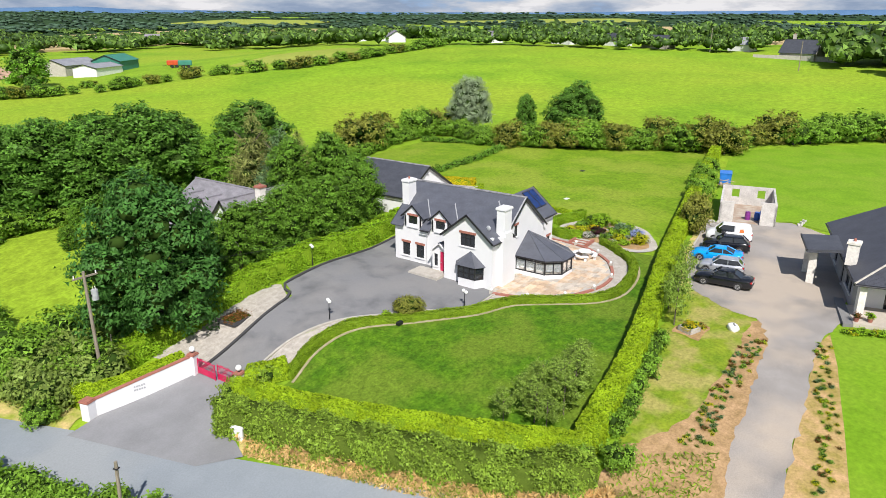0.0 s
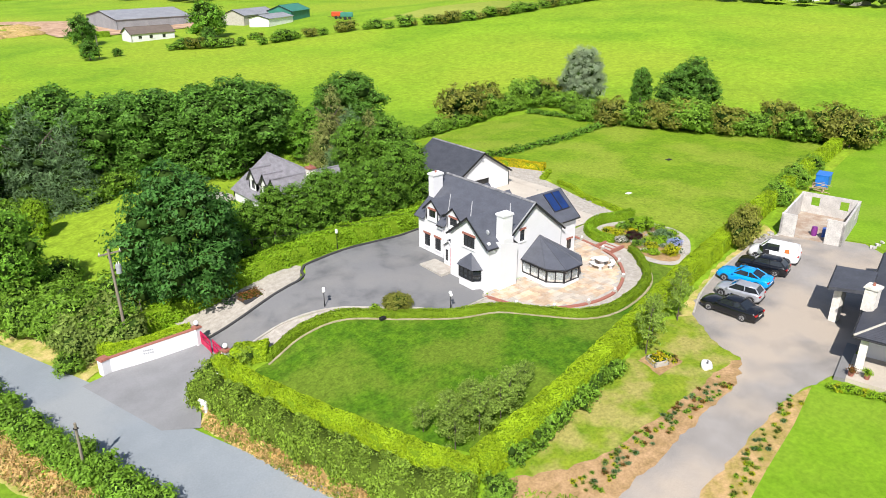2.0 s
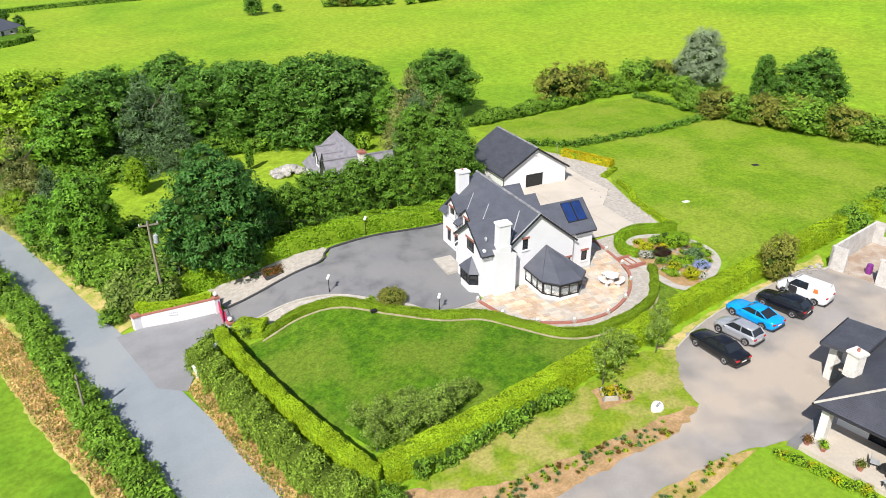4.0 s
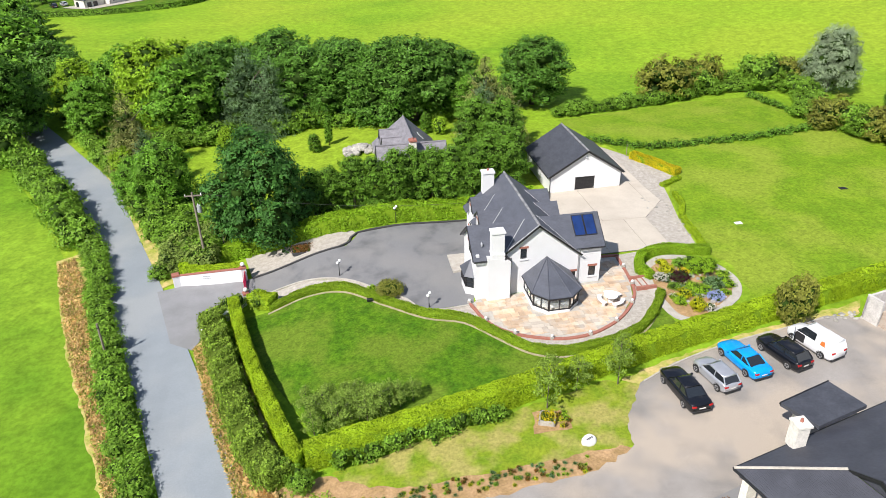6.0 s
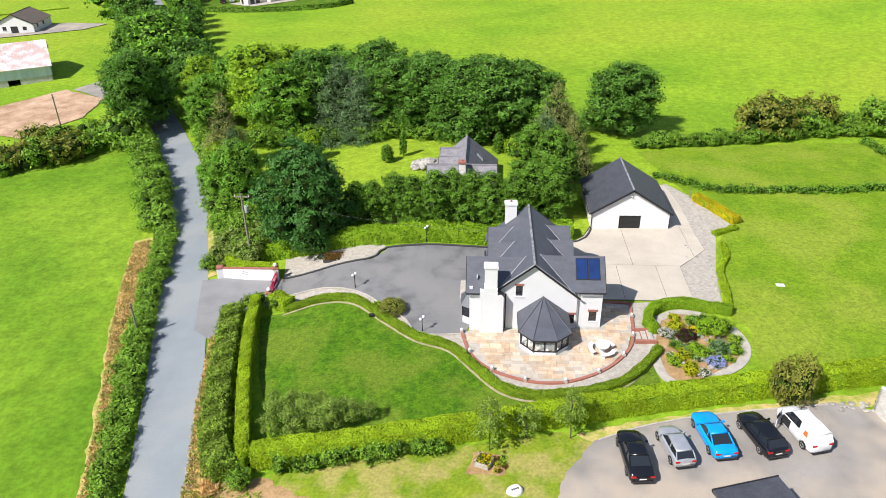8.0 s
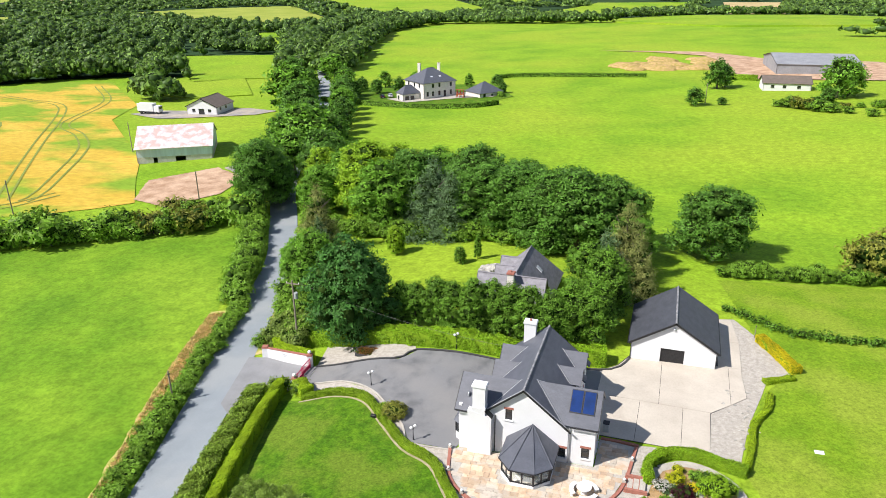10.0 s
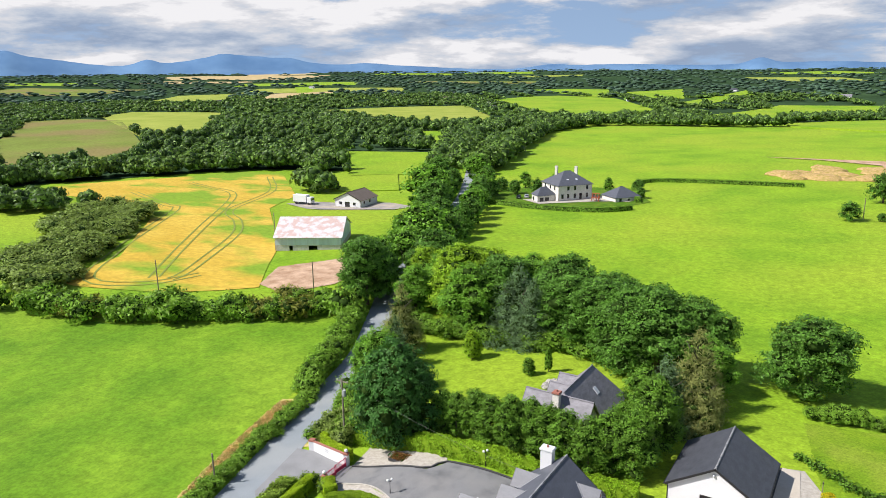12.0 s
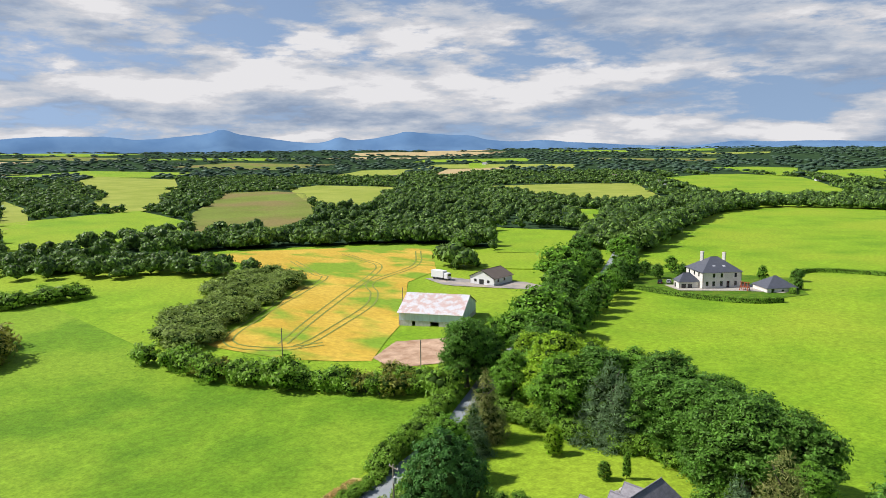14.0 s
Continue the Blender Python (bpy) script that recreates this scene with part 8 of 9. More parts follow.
vn = car("panel_van", 75.5, 16.7, 105, 4.45, 1.80, 1.82, 2.7, paint("white van paint", (0.72, 0.73, 0.74), 0.3), "small white panel van with its front door open", (0.20, 0.34, 0.93, 0.985), 1.0, 1.15, 1.12, True)
bm = bmesh.new()
slab(bm, [(-1.45, 0.845, 1.02), (-0.95, 0.85, 1.0), (-1.0, 0.74, 1.45), (-1.3, 0.745, 1.5)], 0.02)
part("side_mark", bm, mat("orange sticker", (0.62, 0.16, 0.03), 0.5, scale=5), vn)

# ---- entrance ----
def pier(x, y, w, z0, z1, label, lamp=True, cap=None):
    p = thing("gate_pier", pose(x, y, z0, 0, 0, 15), label, "pier", "entrance piers")
    part("shaft", box(bmesh.new(), -w / 2, w / 2, -w / 2, w / 2, -0.4, z1 - z0 - 0.16, 0.02), WHITE, p)
    part("cap", boxes((-w / 2 - 0.05, w / 2 + 0.05, -w / 2 - 0.05, w / 2 + 0.05, z1 - z0 - 0.16, z1 - z0 - 0.08), (-w / 2, w / 2, -w / 2, w / 2, z1 - z0 - 0.08, z1 - z0)), cap or BRICK, p, "" if cap else "red brick coping")
    if lamp:
        bm = bmesh.new()
        cyl(bm, (0, 0, z1 - z0), (0, 0, z1 - z0 + 0.12), 0.07, 0.06, 8)
        part("lamp_base", bm, IRON, p)
        bm = bmesh.new()
        ball(bm, (0, 0, z1 - z0 + 0.30), 0.22, 16)
        part("globe_lamp", bm, GLOBE, p, flat=False)


pier(28.45, 42.3, 0.55, -2.2, -0.50, "white gate pier with brick cap and globe lamp")
pier(28.95, 37.75, 0.55, -2.2, -0.85, "white gate pier with brick cap and globe lamp")
pier(21.3, 44.2, 0.7, -3.15, -1.65, "white end pier with brick cap", False)
pier(25.45, 33.5, 0.8, -2.85, -1.75, "white end pier half hidden by hedge", False, WHITE)


def entrance_wall(p, q, z0p, z0q, z1p, z1q, label, letters, cap=BRICK):
    w = thing("entrance_wall", pose((p[0] + q[0]) / 2, (p[1] + q[1]) / 2, z0p), label, "wall", in_place=True)
    u, n, L = frame_axes(p, q)
    at = lambda s, d, z: Vector((p[0], p[1], 0)) + u * s + n * d + Vector((0, 0, z))
    for name, d0, d1, lo, hi, m in (("wall_body", -0.12, 0.12, -0.5, -0.09, WHITE), ("coping", -0.16, 0.16, -0.09, 0.0, cap)):
        bm = bmesh.new()
        vs = []
        for s, za, zb in ((0, z0p, z1p), (L, z0q, z1q)):
            for d in (d0, d1):
                vs += [bm.verts.new(at(s, d, (za if name == "wall_body" else zb) + lo)), bm.verts.new(at(s, d, zb + hi))]
        for f in ((0, 1, 3, 2), (4, 6, 7, 5), (0, 4, 5, 1), (2, 3, 7, 6), (0, 2, 6, 4), (1, 5, 7, 3)):
            bm.faces.new([vs[i] for i in f])
        bmesh.ops.recalc_face_normals(bm, faces=bm.faces[:])
        part(name, bm, m, w)
    if letters:
        bm = bmesh.new()
        for row in range(2):
            for i in range(5):
                s = L * 0.40 + i * 0.17
                z = (z0p + z1p) / 2 + (z0q + z1q - z0p - z1p) / 2 * 0.45 + 0.18 - row * 0.26
                bar(bm, p, u, n, s, s + 0.11, 0.122, 0.135, z, z + 0.13)
        part("name_bars", bm, PLASTIC_GREY, w, "small grey letter-sized bars")


entrance_wall((21.55, 44.12), (28.2, 42.36), -3.1, -2.25, -1.75, -0.68, "white rendered entrance wall with brick coping", True)
entrance_wall((28.7, 37.5), (25.5, 33.6), -2.2, -2.85, -1.3, -1.75, "white rendered entrance wall under the hedge", False, WHITE)


def gate():
    g = thing("gate", pose(28.7, 40.0, -2.15), "closed crimson metal driveway gate", "gate", in_place=True)
    for ya, yb in ((42.0, 40.03), (39.97, 38.05)):
        bm = bmesh.new()
        x = 28.5 + (42.0 - (ya + yb) / 2) * 0.1
        for z in (-2.05, -1.62, -0.98):
            cyl(bm, (x, ya, z), (x, yb, z), 0.035, 0.035, 6)
        for y in (ya, yb):
            cyl(bm, (x, y, -2.15), (x, y, -0.9), 0.04, 0.04, 6)
        leaf = part("gate_leaf", bm, RED, g)
        n = 15
        for i in range(1, n):
            y = ya + (yb - ya) * i / n
            bm = bmesh.new()
            cyl(bm, (x, y, -2.05), (x, y, -0.92 + 0.12 * math.sin(math.pi * i / n)), 0.016, 0.016, 5)
            part("bar", bm, RED, leaf)
        part("lower_panel", boxes((x - 0.008, x + 0.008, min(ya, yb) + 0.05, max(ya, yb) - 0.05, -2.02, -1.66)), RED, leaf)


gate()
sg = thing("sale_sign", pose(26.0, 32.5, -2.8, 0, 0, -40), "small teal and white roadside board on posts", "sign")
TEAL = mat("teal sign board", (0.03, 0.32, 0.33), 0.5, scale=3)
part("board", boxes((-0.32, 0.32, -0.02, 0.02, 0.65, 1.25)), TEAL, sg)
part("stripe", boxes((-0.28, 0.28, -0.032, -0.02, 0.98, 1.2)), GLOBE, sg)
part("text_bar", boxes((-0.2, 0.2, -0.03, -0.018, 0.75, 0.82)), GLOBE, sg)
for dx in (-0.24, 0.24):
    part("post", boxes((dx - 0.03, dx + 0.03, 0.02, 0.07, -0.2, 1.2)), WOOD_GREY, sg)

# kerbs along the drive
def kerb(points, width, height, material, label, name="kerb"):
    line = curve_points(points, step=0.8)
    outline = strip(points, width / 2, width / 2, step=0.8)
    n = len(outline)
    lo = [(x, y, ground_z(x, y) - 0.1) for x, y in outline]
    hi = [(x, y, ground_z(x, y) + height) for x, y in outline]
    m = n // 2
    faces = [(i, (i + 1) % n, n + (i + 1) % n, n + i) for i in range(n)] + [(n + i, n + i + 1, n + n - 2 - i, n + n - 1 - i) for i in range(m - 1)]
    return tagged(mesh_object(name, lo + hi, faces, material), label, "kerb", kind="structure")


kerb([(29.2, 42.35), (34.5, 42.75), (38.6, 43.2), (39.6, 43.8), (40.6, 45.55), (46, 45.75), (52.9, 45.95), (58, 46.4), (62.2, 47.3), (63.6, 49.2), (64.1, 51)], 0.22, 0.2, KERB, "dark stone kerb along the drive")
kerb([(29.9, 38.35), (34.3, 38.5), (38.6, 37.0), (41.4, 34.6), (44.1, 31.8), (45.6, 29.45), (49.9, 29.3)], 0.16, 0.16, PALE_STONE, "pale kerb along the drive")
kerb([(p[0] - 0.1, p[1] - 0.62) for p in LOW_HEDGE], 0.2, 0.10, PATH_TAN, "narrow tan path beside the low hedge", "edging")

kerb([(60.4, 15.75), (64, 17.3), (69.3, 18.7), (75.3, 19.6), (78.8, 20.1)], 0.14, 0.13, PALE_STONE, "thin pale kerb before the parked cars")

# flower bed in the gravel strip
fb = thing("flower_bed", pose(34.7, 44.9, ground_z(34.7, 44.9), 0, 0, 4), "square kerbed bed of rusty low plants", "flower bed")
bm = boxes((-1.25, 1.25, -1.0, -0.86, -0.1, 0.2), (-1.25, 1.25, 0.86, 1.0, -0.1, 0.2), (-1.25, -1.11, -0.86, 0.86, -0.1, 0.2), (1.11, 1.25, -0.86, 0.86, -0.1, 0.2))
part("bed_kerb", bm, KERB, fb)
part("bed_soil", boxes((-1.11, 1.11, -0.86, 0.86, -0.1, 0.12)), SOIL, fb)
lobes = [(dx + 0.08 * rng.normal(), dy + 0.08 * rng.normal(), 0.2, 0.2, 0.2, 0.14) for dx in np.arange(-0.95, 1, 0.32) for dy in np.arange(-0.7, 0.75, 0.3)]
f = new("ground_cover", clump("ground_cover", lobes, 0.06, 200, LEAF_RUST))
f.parent = fb


def lamp_post(x, y, H, label):
    p = thing("garden_lamp", pose(x, y, ground_z(x, y), 0, 0, 60), label, "lamp post", "garden lamps")
    bm = bmesh.new()
    cyl(bm, (0, 0, 0), (0, 0, 0.5), 0.06, 0.05, 8)
    cyl(bm, (0, 0, 0.5), (0, 0, H - 0.2), 0.035, 0.03, 8)
    part("post", bm, IRON, p)
    for s in (-1, 1):
        bm = bmesh.new()
        cyl(bm, (0, 0, H - 0.35), (s * 0.22, 0, H - 0.22), 0.02, 0.02, 6)
        arm = part("arm", bm, IRON, p)
        bm = bmesh.new()
        ball(bm, (s * 0.24, 0, H - 0.08), 0.15, 14)
        part("globe", bm, GLOBE, arm, flat=False)


lamp_post(38.2, 37.8, 1.75, "black lamp post with two white globes")
lamp_post(45.9, 29.9, 1.6, "black lamp post with two white globes")
lamp_post(45.0, 46.5, 2.0, "black lamp post with two white globes in the hedge")

# ---- poles ----
pl = thing("utility_pole", pose(24.1, 47.2, ground_z(24.1, 47.2)), "grey wooden utility pole with transformer and insulators", "utility pole")
top = 6.1 - ground_z(24.1, 47.2)
bm = bmesh.new()
cyl(bm, (0, 0, -0.5), (-0.12, 0.1, top), 0.15, 0.10, 10)
part("pole", bm, WOOD_GREY, pl)
bm = bmesh.new()
box(bm, -0.95, 0.85, 0.03, 0.15, top - 0.45, top - 0.33)
arm = part("crossarm", bm, WOOD_GREY, pl)
for dx in (-0.85, -0.1, 0.75):
    bm = bmesh.new()
    cyl(bm, (dx, 0.09, top - 0.33), (dx, 0.09, top - 0.12), 0.05, 0.03, 8)
    part("insulator", bm, GLOBE, arm)
bm = bmesh.new()
cyl(bm, (0.36, -0.1, top - 2.2), (0.36, -0.1, top - 1.45), 0.24, 0.24, 12)
tr = part("transformer", bm, PLASTIC_GREY, pl)
for dx in (-0.08, 0.08):
    bm = bmesh.new()
    cyl(bm, (0.36 + dx, -0.1, top - 1.45), (0.36 + dx, -0.1, top - 1.2), 0.03, 0.02, 6)
    part("bushing", bm, GLOBE, tr)
part("bracket", boxes((0.05, 0.3, -0.14, -0.06, top - 1.9, top - 1.75)), IRON, pl)


def cable(a, b, sag, label):
    bm = bmesh.new()
    pts = [Vector(a).lerp(Vector(b), i / 12) - Vector((0, 0, sag * 4 * (i / 12) * (1 - i / 12))) for i in range(13)]
    for p, q in zip(pts, pts[1:]):
        cyl(bm, p, q, 0.012, 0.012, 4)
    return tagged(part("overhead_cable", bm, IRON), label, "cable")


cable((24.9, 47.3, 5.9), (52.0, 42.3, 4.4), 0.8, "thin black overhead cable from pole to house")


def post(x, y, H, lean, label, r=0.11):
    p = thing("wooden_post", pose(x, y, ground_z(x, y) - 0.2, lean, 0, 20), label, "post")
    bm = bmesh.new()
    cyl(bm, (0, 0, 0), (0, 0, H), r, r * 0.8, 8)
    part("shaft", bm, WOOD_GREY, p)
    part("stay_clip", boxes((-r - 0.02, r + 0.02, -r - 0.02, r + 0.02, H * 0.9, H * 0.9 + 0.05)), IRON, p)


post(16.6, 32.6, 4.4, 2, "weathered wooden pole standing in the hedge")
post(8.0, 57.3, 1.7, 4, "short weathered field post")
post(26.0, 49.0, 3.0, 3, "thin weathered stake by the hedge", 0.06)
post(-64.5, 85.5, 8.0, 0, "wooden power pole at the wheat edge", 0.14)
post(-28.6, 100.0, 7.0, 0, "wooden power pole by the earth yard", 0.14)
post(-76.6, 136.3, 8.5, 0, "wooden power pole in wheat", 0.14)
post(250, 42, 9.0, 0, "pale power pole on the field hill", 0.16)
post(284, 79, 9.0, 0, "pale power pole on the field hill", 0.16)
post(74.5, 232, 7.0, 0, "wooden power pole by the farm lane", 0.14)
post(77.4, 59.0, 1.9, 0, "washing line post by the yard", 0.05)

# ---- patio ----
PATIO = [(49.9, 29.5), (50.6, 26.2), (52.4, 24.1), (55.2, 22.7), (57.5, 22.4), (59.6, 22.85), (62.25, 24.45), (64.4, 27.1), (65.2, 29.7), (65.75, 34.2), (62.5, 34.6), (62.5, 30.4), (50.4, 30)]
ARC = [(49.6, 29.6), (50.6, 26.1), (52.4, 24.0), (55.2, 22.6), (57.5, 22.3), (59.6, 22.75), (62.3, 24.35), (64.5, 27.0), (65.3, 29.7), (65.8, 34.2)]
patio = patch("patio", PATIO, PALE_STONE, 0.09, 1.2, "sandstone flagged patio in buff and pink", "patio")
bw = thing("patio_wall", pose(57.5, 22.5, 0.5), "low curved red brick patio wall with globe lights", "wall", in_place=True)
arc_line = curve_points(ARC, step=0.5)
outline = strip(ARC, 0.14, 0.14, step=0.5)
n = len(outline)
lo = [(x, y, ground_z(x, y) - 0.15) for x, y in outline]
hi = [(x, y, ground_z(x, y) + 0.19) for x, y in outline]
ob = mesh_object("brick_course", lo + hi, [(i, (i + 1) % n, n + (i + 1) % n, n + i) for i in range(n)] + [(n + i, n + i + 1, n + n - 2 - i, n + n - 1 - i) for i in range(n // 2 - 1)], BRICK)
hang(ob, bw)
for x, y in [arc_line[0]] + [arc_line[i] for i in range(6, len(arc_line), 6)]:
    z = ground_z(x, y)
    bm = bmesh.new()
    box(bm, x - 0.15, x + 0.15, y - 0.15, y + 0.15, z - 0.1, z + 0.34)
    blockp = part("lamp_block", bm, PALE_STONE, bw)
    bm = bmesh.new()
    ball(bm, (x, y, z + 0.46), 0.13, 12)
    part("globe_light", bm, GLOBE, blockp, flat=False)
kerb([(66.0, 34.4), (64.2, 34.6), (62.6, 34.6)], 0.28, 0.22, BRICK, "red brick edging of the patio end", "edging")
# steps to the rock bed
st = thing("garden_steps", pose(66.2, 28.9, ground_z(66.2, 28.9)), "short brick-edged garden steps", "steps", in_place=True)
for i in range(3):
    part("step", boxes((65.4 + i * 0.5, 65.9 + i * 0.5, 28.2, 29.7, 0.5, 0.80 + i * 0.09)), PALE_STONE, st)
    part("step_edge", boxes((65.36 + i * 0.5, 65.42 + i * 0.5, 28.2, 29.7, 0.5, 0.812 + i * 0.09)), BRICK, st)
for y in (28.0, 29.8):
    part("side_wall", boxes((65.2, 67.1, y - 0.12, y + 0.12, 0.4, 1.08)), BRICK, st)
# round picnic table with curved benches
pt = thing("picnic_table", pose(62.1, 26.7, ground_z(62.1, 26.7) + 0.1), "white round stone table with curved benches", "table")
bm = bmesh.new()
cyl(bm, (0, 0, 0.68), (0, 0, 0.76), 0.62, 0.62, 24)
part("tabletop", bm, GLOBE, pt)
bm = bmesh.new()
cyl(bm, (0, 0, 0), (0, 0, 0.68), 0.26, 0.18, 12)
part("pedestal", bm, WHITE, pt)
for k in range(3):
    a0 = radians(k * 120 + 15)
    pts = [(1.05 * math.cos(a0 + i * 0.26), 1.05 * math.sin(a0 + i * 0.26)) for i in range(7)]
    outline = strip(pts, 0.19, 0.19, step=0.3)
    bm = prism(bmesh.new(), outline, 0.38, 0.45)
    bench = part("bench", bm, GLOBE, pt)
    for i in (1, 5):
        part("bench_foot", prism(bmesh.new(), [(pts[i][0] - 0.1, pts[i][1] - 0.1), (pts[i][0] + 0.1, pts[i][1] - 0.1), (pts[i][0] + 0.1, pts[i][1] + 0.1), (pts[i][0] - 0.1, pts[i][1] + 0.1)], 0, 0.38), WHITE, bench)

# rock bed and its paved path
BED_LINE = [(67.9, 31.8), (66.9, 29.2), (66.6, 26), (66.9, 23.2), (68.5, 22.2), (70.5, 23.0), (73.6, 25.2), (74.8, 27.8), (74.2, 30.6), (72.4, 32.4), (70, 33)]
patch("bed_soil", curve_points(BED_LINE, True, 0.8), SOIL, 0.055, 1.0, "brown bed soil among shrubs and stones", "soil")
for run in (BED_LINE[:6], BED_LINE[5:] + BED_LINE[:1]):
    patch("bed_path", strip(run, 0.42, 0.42, step=0.6), PALE_STONE, 0.09, 0.7, "pale curving garden path round the rock bed", "path")
stone_bm = bmesh.new()
bmesh.ops.create_icosphere(stone_bm, subdivisions=2, radius=1)
for v in stone_bm.verts:
    v.co *= 1 + 0.35 * noise.noise(v.co * 1.3)
    v.co.z *= 0.65
stone_me = bpy.data.meshes.new("stone")
stone_bm.to_mesh(stone_me)
stone_bm.free()
ROCK = mat("grey rockery stone", (0.40, 0.38, 0.34), 0.9, dark=(0.26, 0.25, 0.22), scale=4, random_by="object", random_amount=0.25)
stone_me.materials.append(ROCK)
for i in range(34):
    a = rng.random() * 6.283
    x, y = 70.6 + 3.2 * rng.random() ** 0.6 * math.cos(a), 27.3 + 3.9 * rng.random() ** 0.6 * math.sin(a)
    s = 0.12 + 0.22 * rng.random() ** 2
    ob = tagged(new("rockery_stone", stone_me), "rough grey rockery stone in the bed", "stone", "rockery stones")
    ob.matrix_basis = pose(x, y, ground_z(x, y) + 0.05 + s * 0.3, 0, 0, rng.random() * 360) @ Matrix.Diagonal((s, s * 0.8, s, 1))
for i in range(30):
    x, y = 73.4 + 3.2 * rng.random(), 36 + 11 * rng.random()
    s = 0.06 + 0.09 * rng.random()
    ob = tagged(new("loose_stone", stone_me), "loose pale stone on the gravel", "stone", "loose stones")
    ob.matrix_basis = pose(x, y, ground_z(x, y) + 0.06 + s * 0.3, 0, 0, rng.random() * 360) @ Matrix.Diagonal((s * 1.5, s, s * 0.7, 1))

# timber and rubble beside the unfinished block shed
PLANK = mat("pale sawn timber", (0.50, 0.38, 0.24), 0.9, dark=(0.34, 0.25, 0.15), scale=2, stretch=(3, 3, 3), random_by="object", random_amount=0.3)
pile_rng = random.Random(21)
tp = thing("timber_pile", pose(99.6, 23.4, ground_z(99.6, 23.4) + 0.05), "loose heap of broken pale timber by the block shed", "timber pile")
for i in range(16):
    length, a = pile_rng.uniform(0.8, 2.2), pile_rng.uniform(0, 180)
    ob = part("plank", box(bmesh.new(), -length / 2, length / 2, -0.07, 0.07, 0, 0.05), PLANK, tp)
    ob.matrix_basis = pose(pile_rng.uniform(-0.9, 0.9), pile_rng.uniform(-0.7, 0.7), 0.06 + 0.05 * i, pile_rng.uniform(-6, 6), pile_rng.uniform(-9, 9), a)
rb = thing("rubble_pile", pose(80.6, 19.9, ground_z(80.6, 19.9) + 0.08), "low spread of pale rubble and scrap by the hedge", "rubble")
for i in range(34):
    ob = new("rubble_piece", stone_me)
    ob.parent = rb
    k = pile_rng.uniform(0.07, 0.2)
    ob.matrix_basis = pose(pile_rng.uniform(-1.5, 1.5), pile_rng.uniform(-0.5, 0.5), k * 0.3, 0, 0, pile_rng.uniform(0, 360)) @ Matrix.Diagonal((k * 1.3, k, k * 0.7, 1))

# things on the lane lawn
pn = thing("stone_planter", pose(51.8, 13.3, ground_z(51.8, 13.3), 0, 0, -22), "square pale stone planter with yellow flowers", "planter")
bm = bmesh.new()
for p, q in (((-0.6, -0.6), (0.6, -0.6)), ((0.6, -0.6), (0.6, 0.6)), ((0.6, 0.6), (-0.6, 0.6)), ((-0.6, 0.6), (-0.6, -0.6))):
    wall(bm, p, q, -0.1, 0.45, 0.12)
part("trough", bm, PALE_STONE, pn)
part("soil", boxes((-0.48, 0.48, -0.48, 0.48, 0, 0.36)), SOIL, pn)
f = new("flower_cover", clump("flower_cover", [(dx, dy, 0.46, 0.24, 0.24, 0.2) for dx in (-0.3, 0, 0.3) for dy in (-0.3, 0, 0.3)], 0.06, 190, LEAF_YELLOW))
f.parent = pn
patch("planter_soil", [(50.6, 12.2), (53.2, 12.0), (53.4, 14.2), (50.9, 14.3)], SOIL, 0.07, 0.8, "bare soil round the stone planter", "soil")
for i in range(9):
    shrub("bedding_plant", 52.6 + 0.7 * rng.random(), 12.3 + 1.7 * rng.random(), 0.2, 0.25, (LEAF_RUST, LEAF_LIGHT, LEAF_GOLD)[i % 3], "small bedding plant in bare soil", 0.05, 200, "planter bedding")
ws = thing("white_boulder", pose(54.0, 10.6, ground_z(54.0, 10.6), 0, 0, 25), "flat white painted boulder at the lane corner", "boulder")
bm = bmesh.new()
bmesh.ops.create_icosphere(bm, subdivisions=3, radius=1)
for v in bm.verts:
    v.co *= 1 + 0.25 * noise.noise(v.co * 1.1)
    v.co = Vector((v.co.x * 0.62, v.co.y * 0.42, max(-0.1, min(0.42, v.co.z * 0.5 + 0.15))))
part("stone", bm, GLOBE, ws, flat=False)
bm = bmesh.new()
for i in range(4):
    box(bm, -0.3 + i * 0.15, -0.2 + i * 0.15, -0.1, 0.05, 0.4, 0.43)
part("letter_bars", bm, IRON, ws, "small dark letter-sized bars")
sp = thing("lawn_light", pose(40.7, 32.6, ground_z(40.7, 32.6) + 0.04), "small dark floodlight on the lawn", "floodlight")
part("housing", box(bmesh.new(), -0.28, 0.28, -0.16, 0.16, 0.1, 0.36, 0.03), IRON, sp)
part("stake", boxes((-0.03, 0.03, -0.03, 0.03, -0.1, 0.1)), IRON, sp)
mh = thing("manhole_cover", pose(98.2, 43.7, ground_z(98.2, 43.7) + 0.05), "dark manhole cover in the lawn", "manhole")
part("lid", box(bmesh.new(), -0.45, 0.45, -0.3, 0.3, 0, 0.06, 0.01), IRON, mh)
mh = thing("manhole_cover", pose(81.3, 38.0, ground_z(81.3, 38) + 0.05), "pale concrete manhole cover in the lawn", "manhole")
part("lid", box(bmesh.new(), -0.4, 0.4, -0.25, 0.25, 0, 0.06, 0.01), GLOBE, mh)
oc = thing("wheeled_bin", pose(62.9, 36.0, ground_z(62.9, 36)), "grey wheeled bin by the yard door", "bin")
part("bin_body", box(bmesh.new(), -0.28, 0.28, -0.3, 0.3, 0.1, 0.95, 0.04), PLASTIC_GREY, oc)
part("lid", box(bmesh.new(), -0.3, 0.3, -0.33, 0.33, 0.96, 1.04, 0.03), IRON, oc)

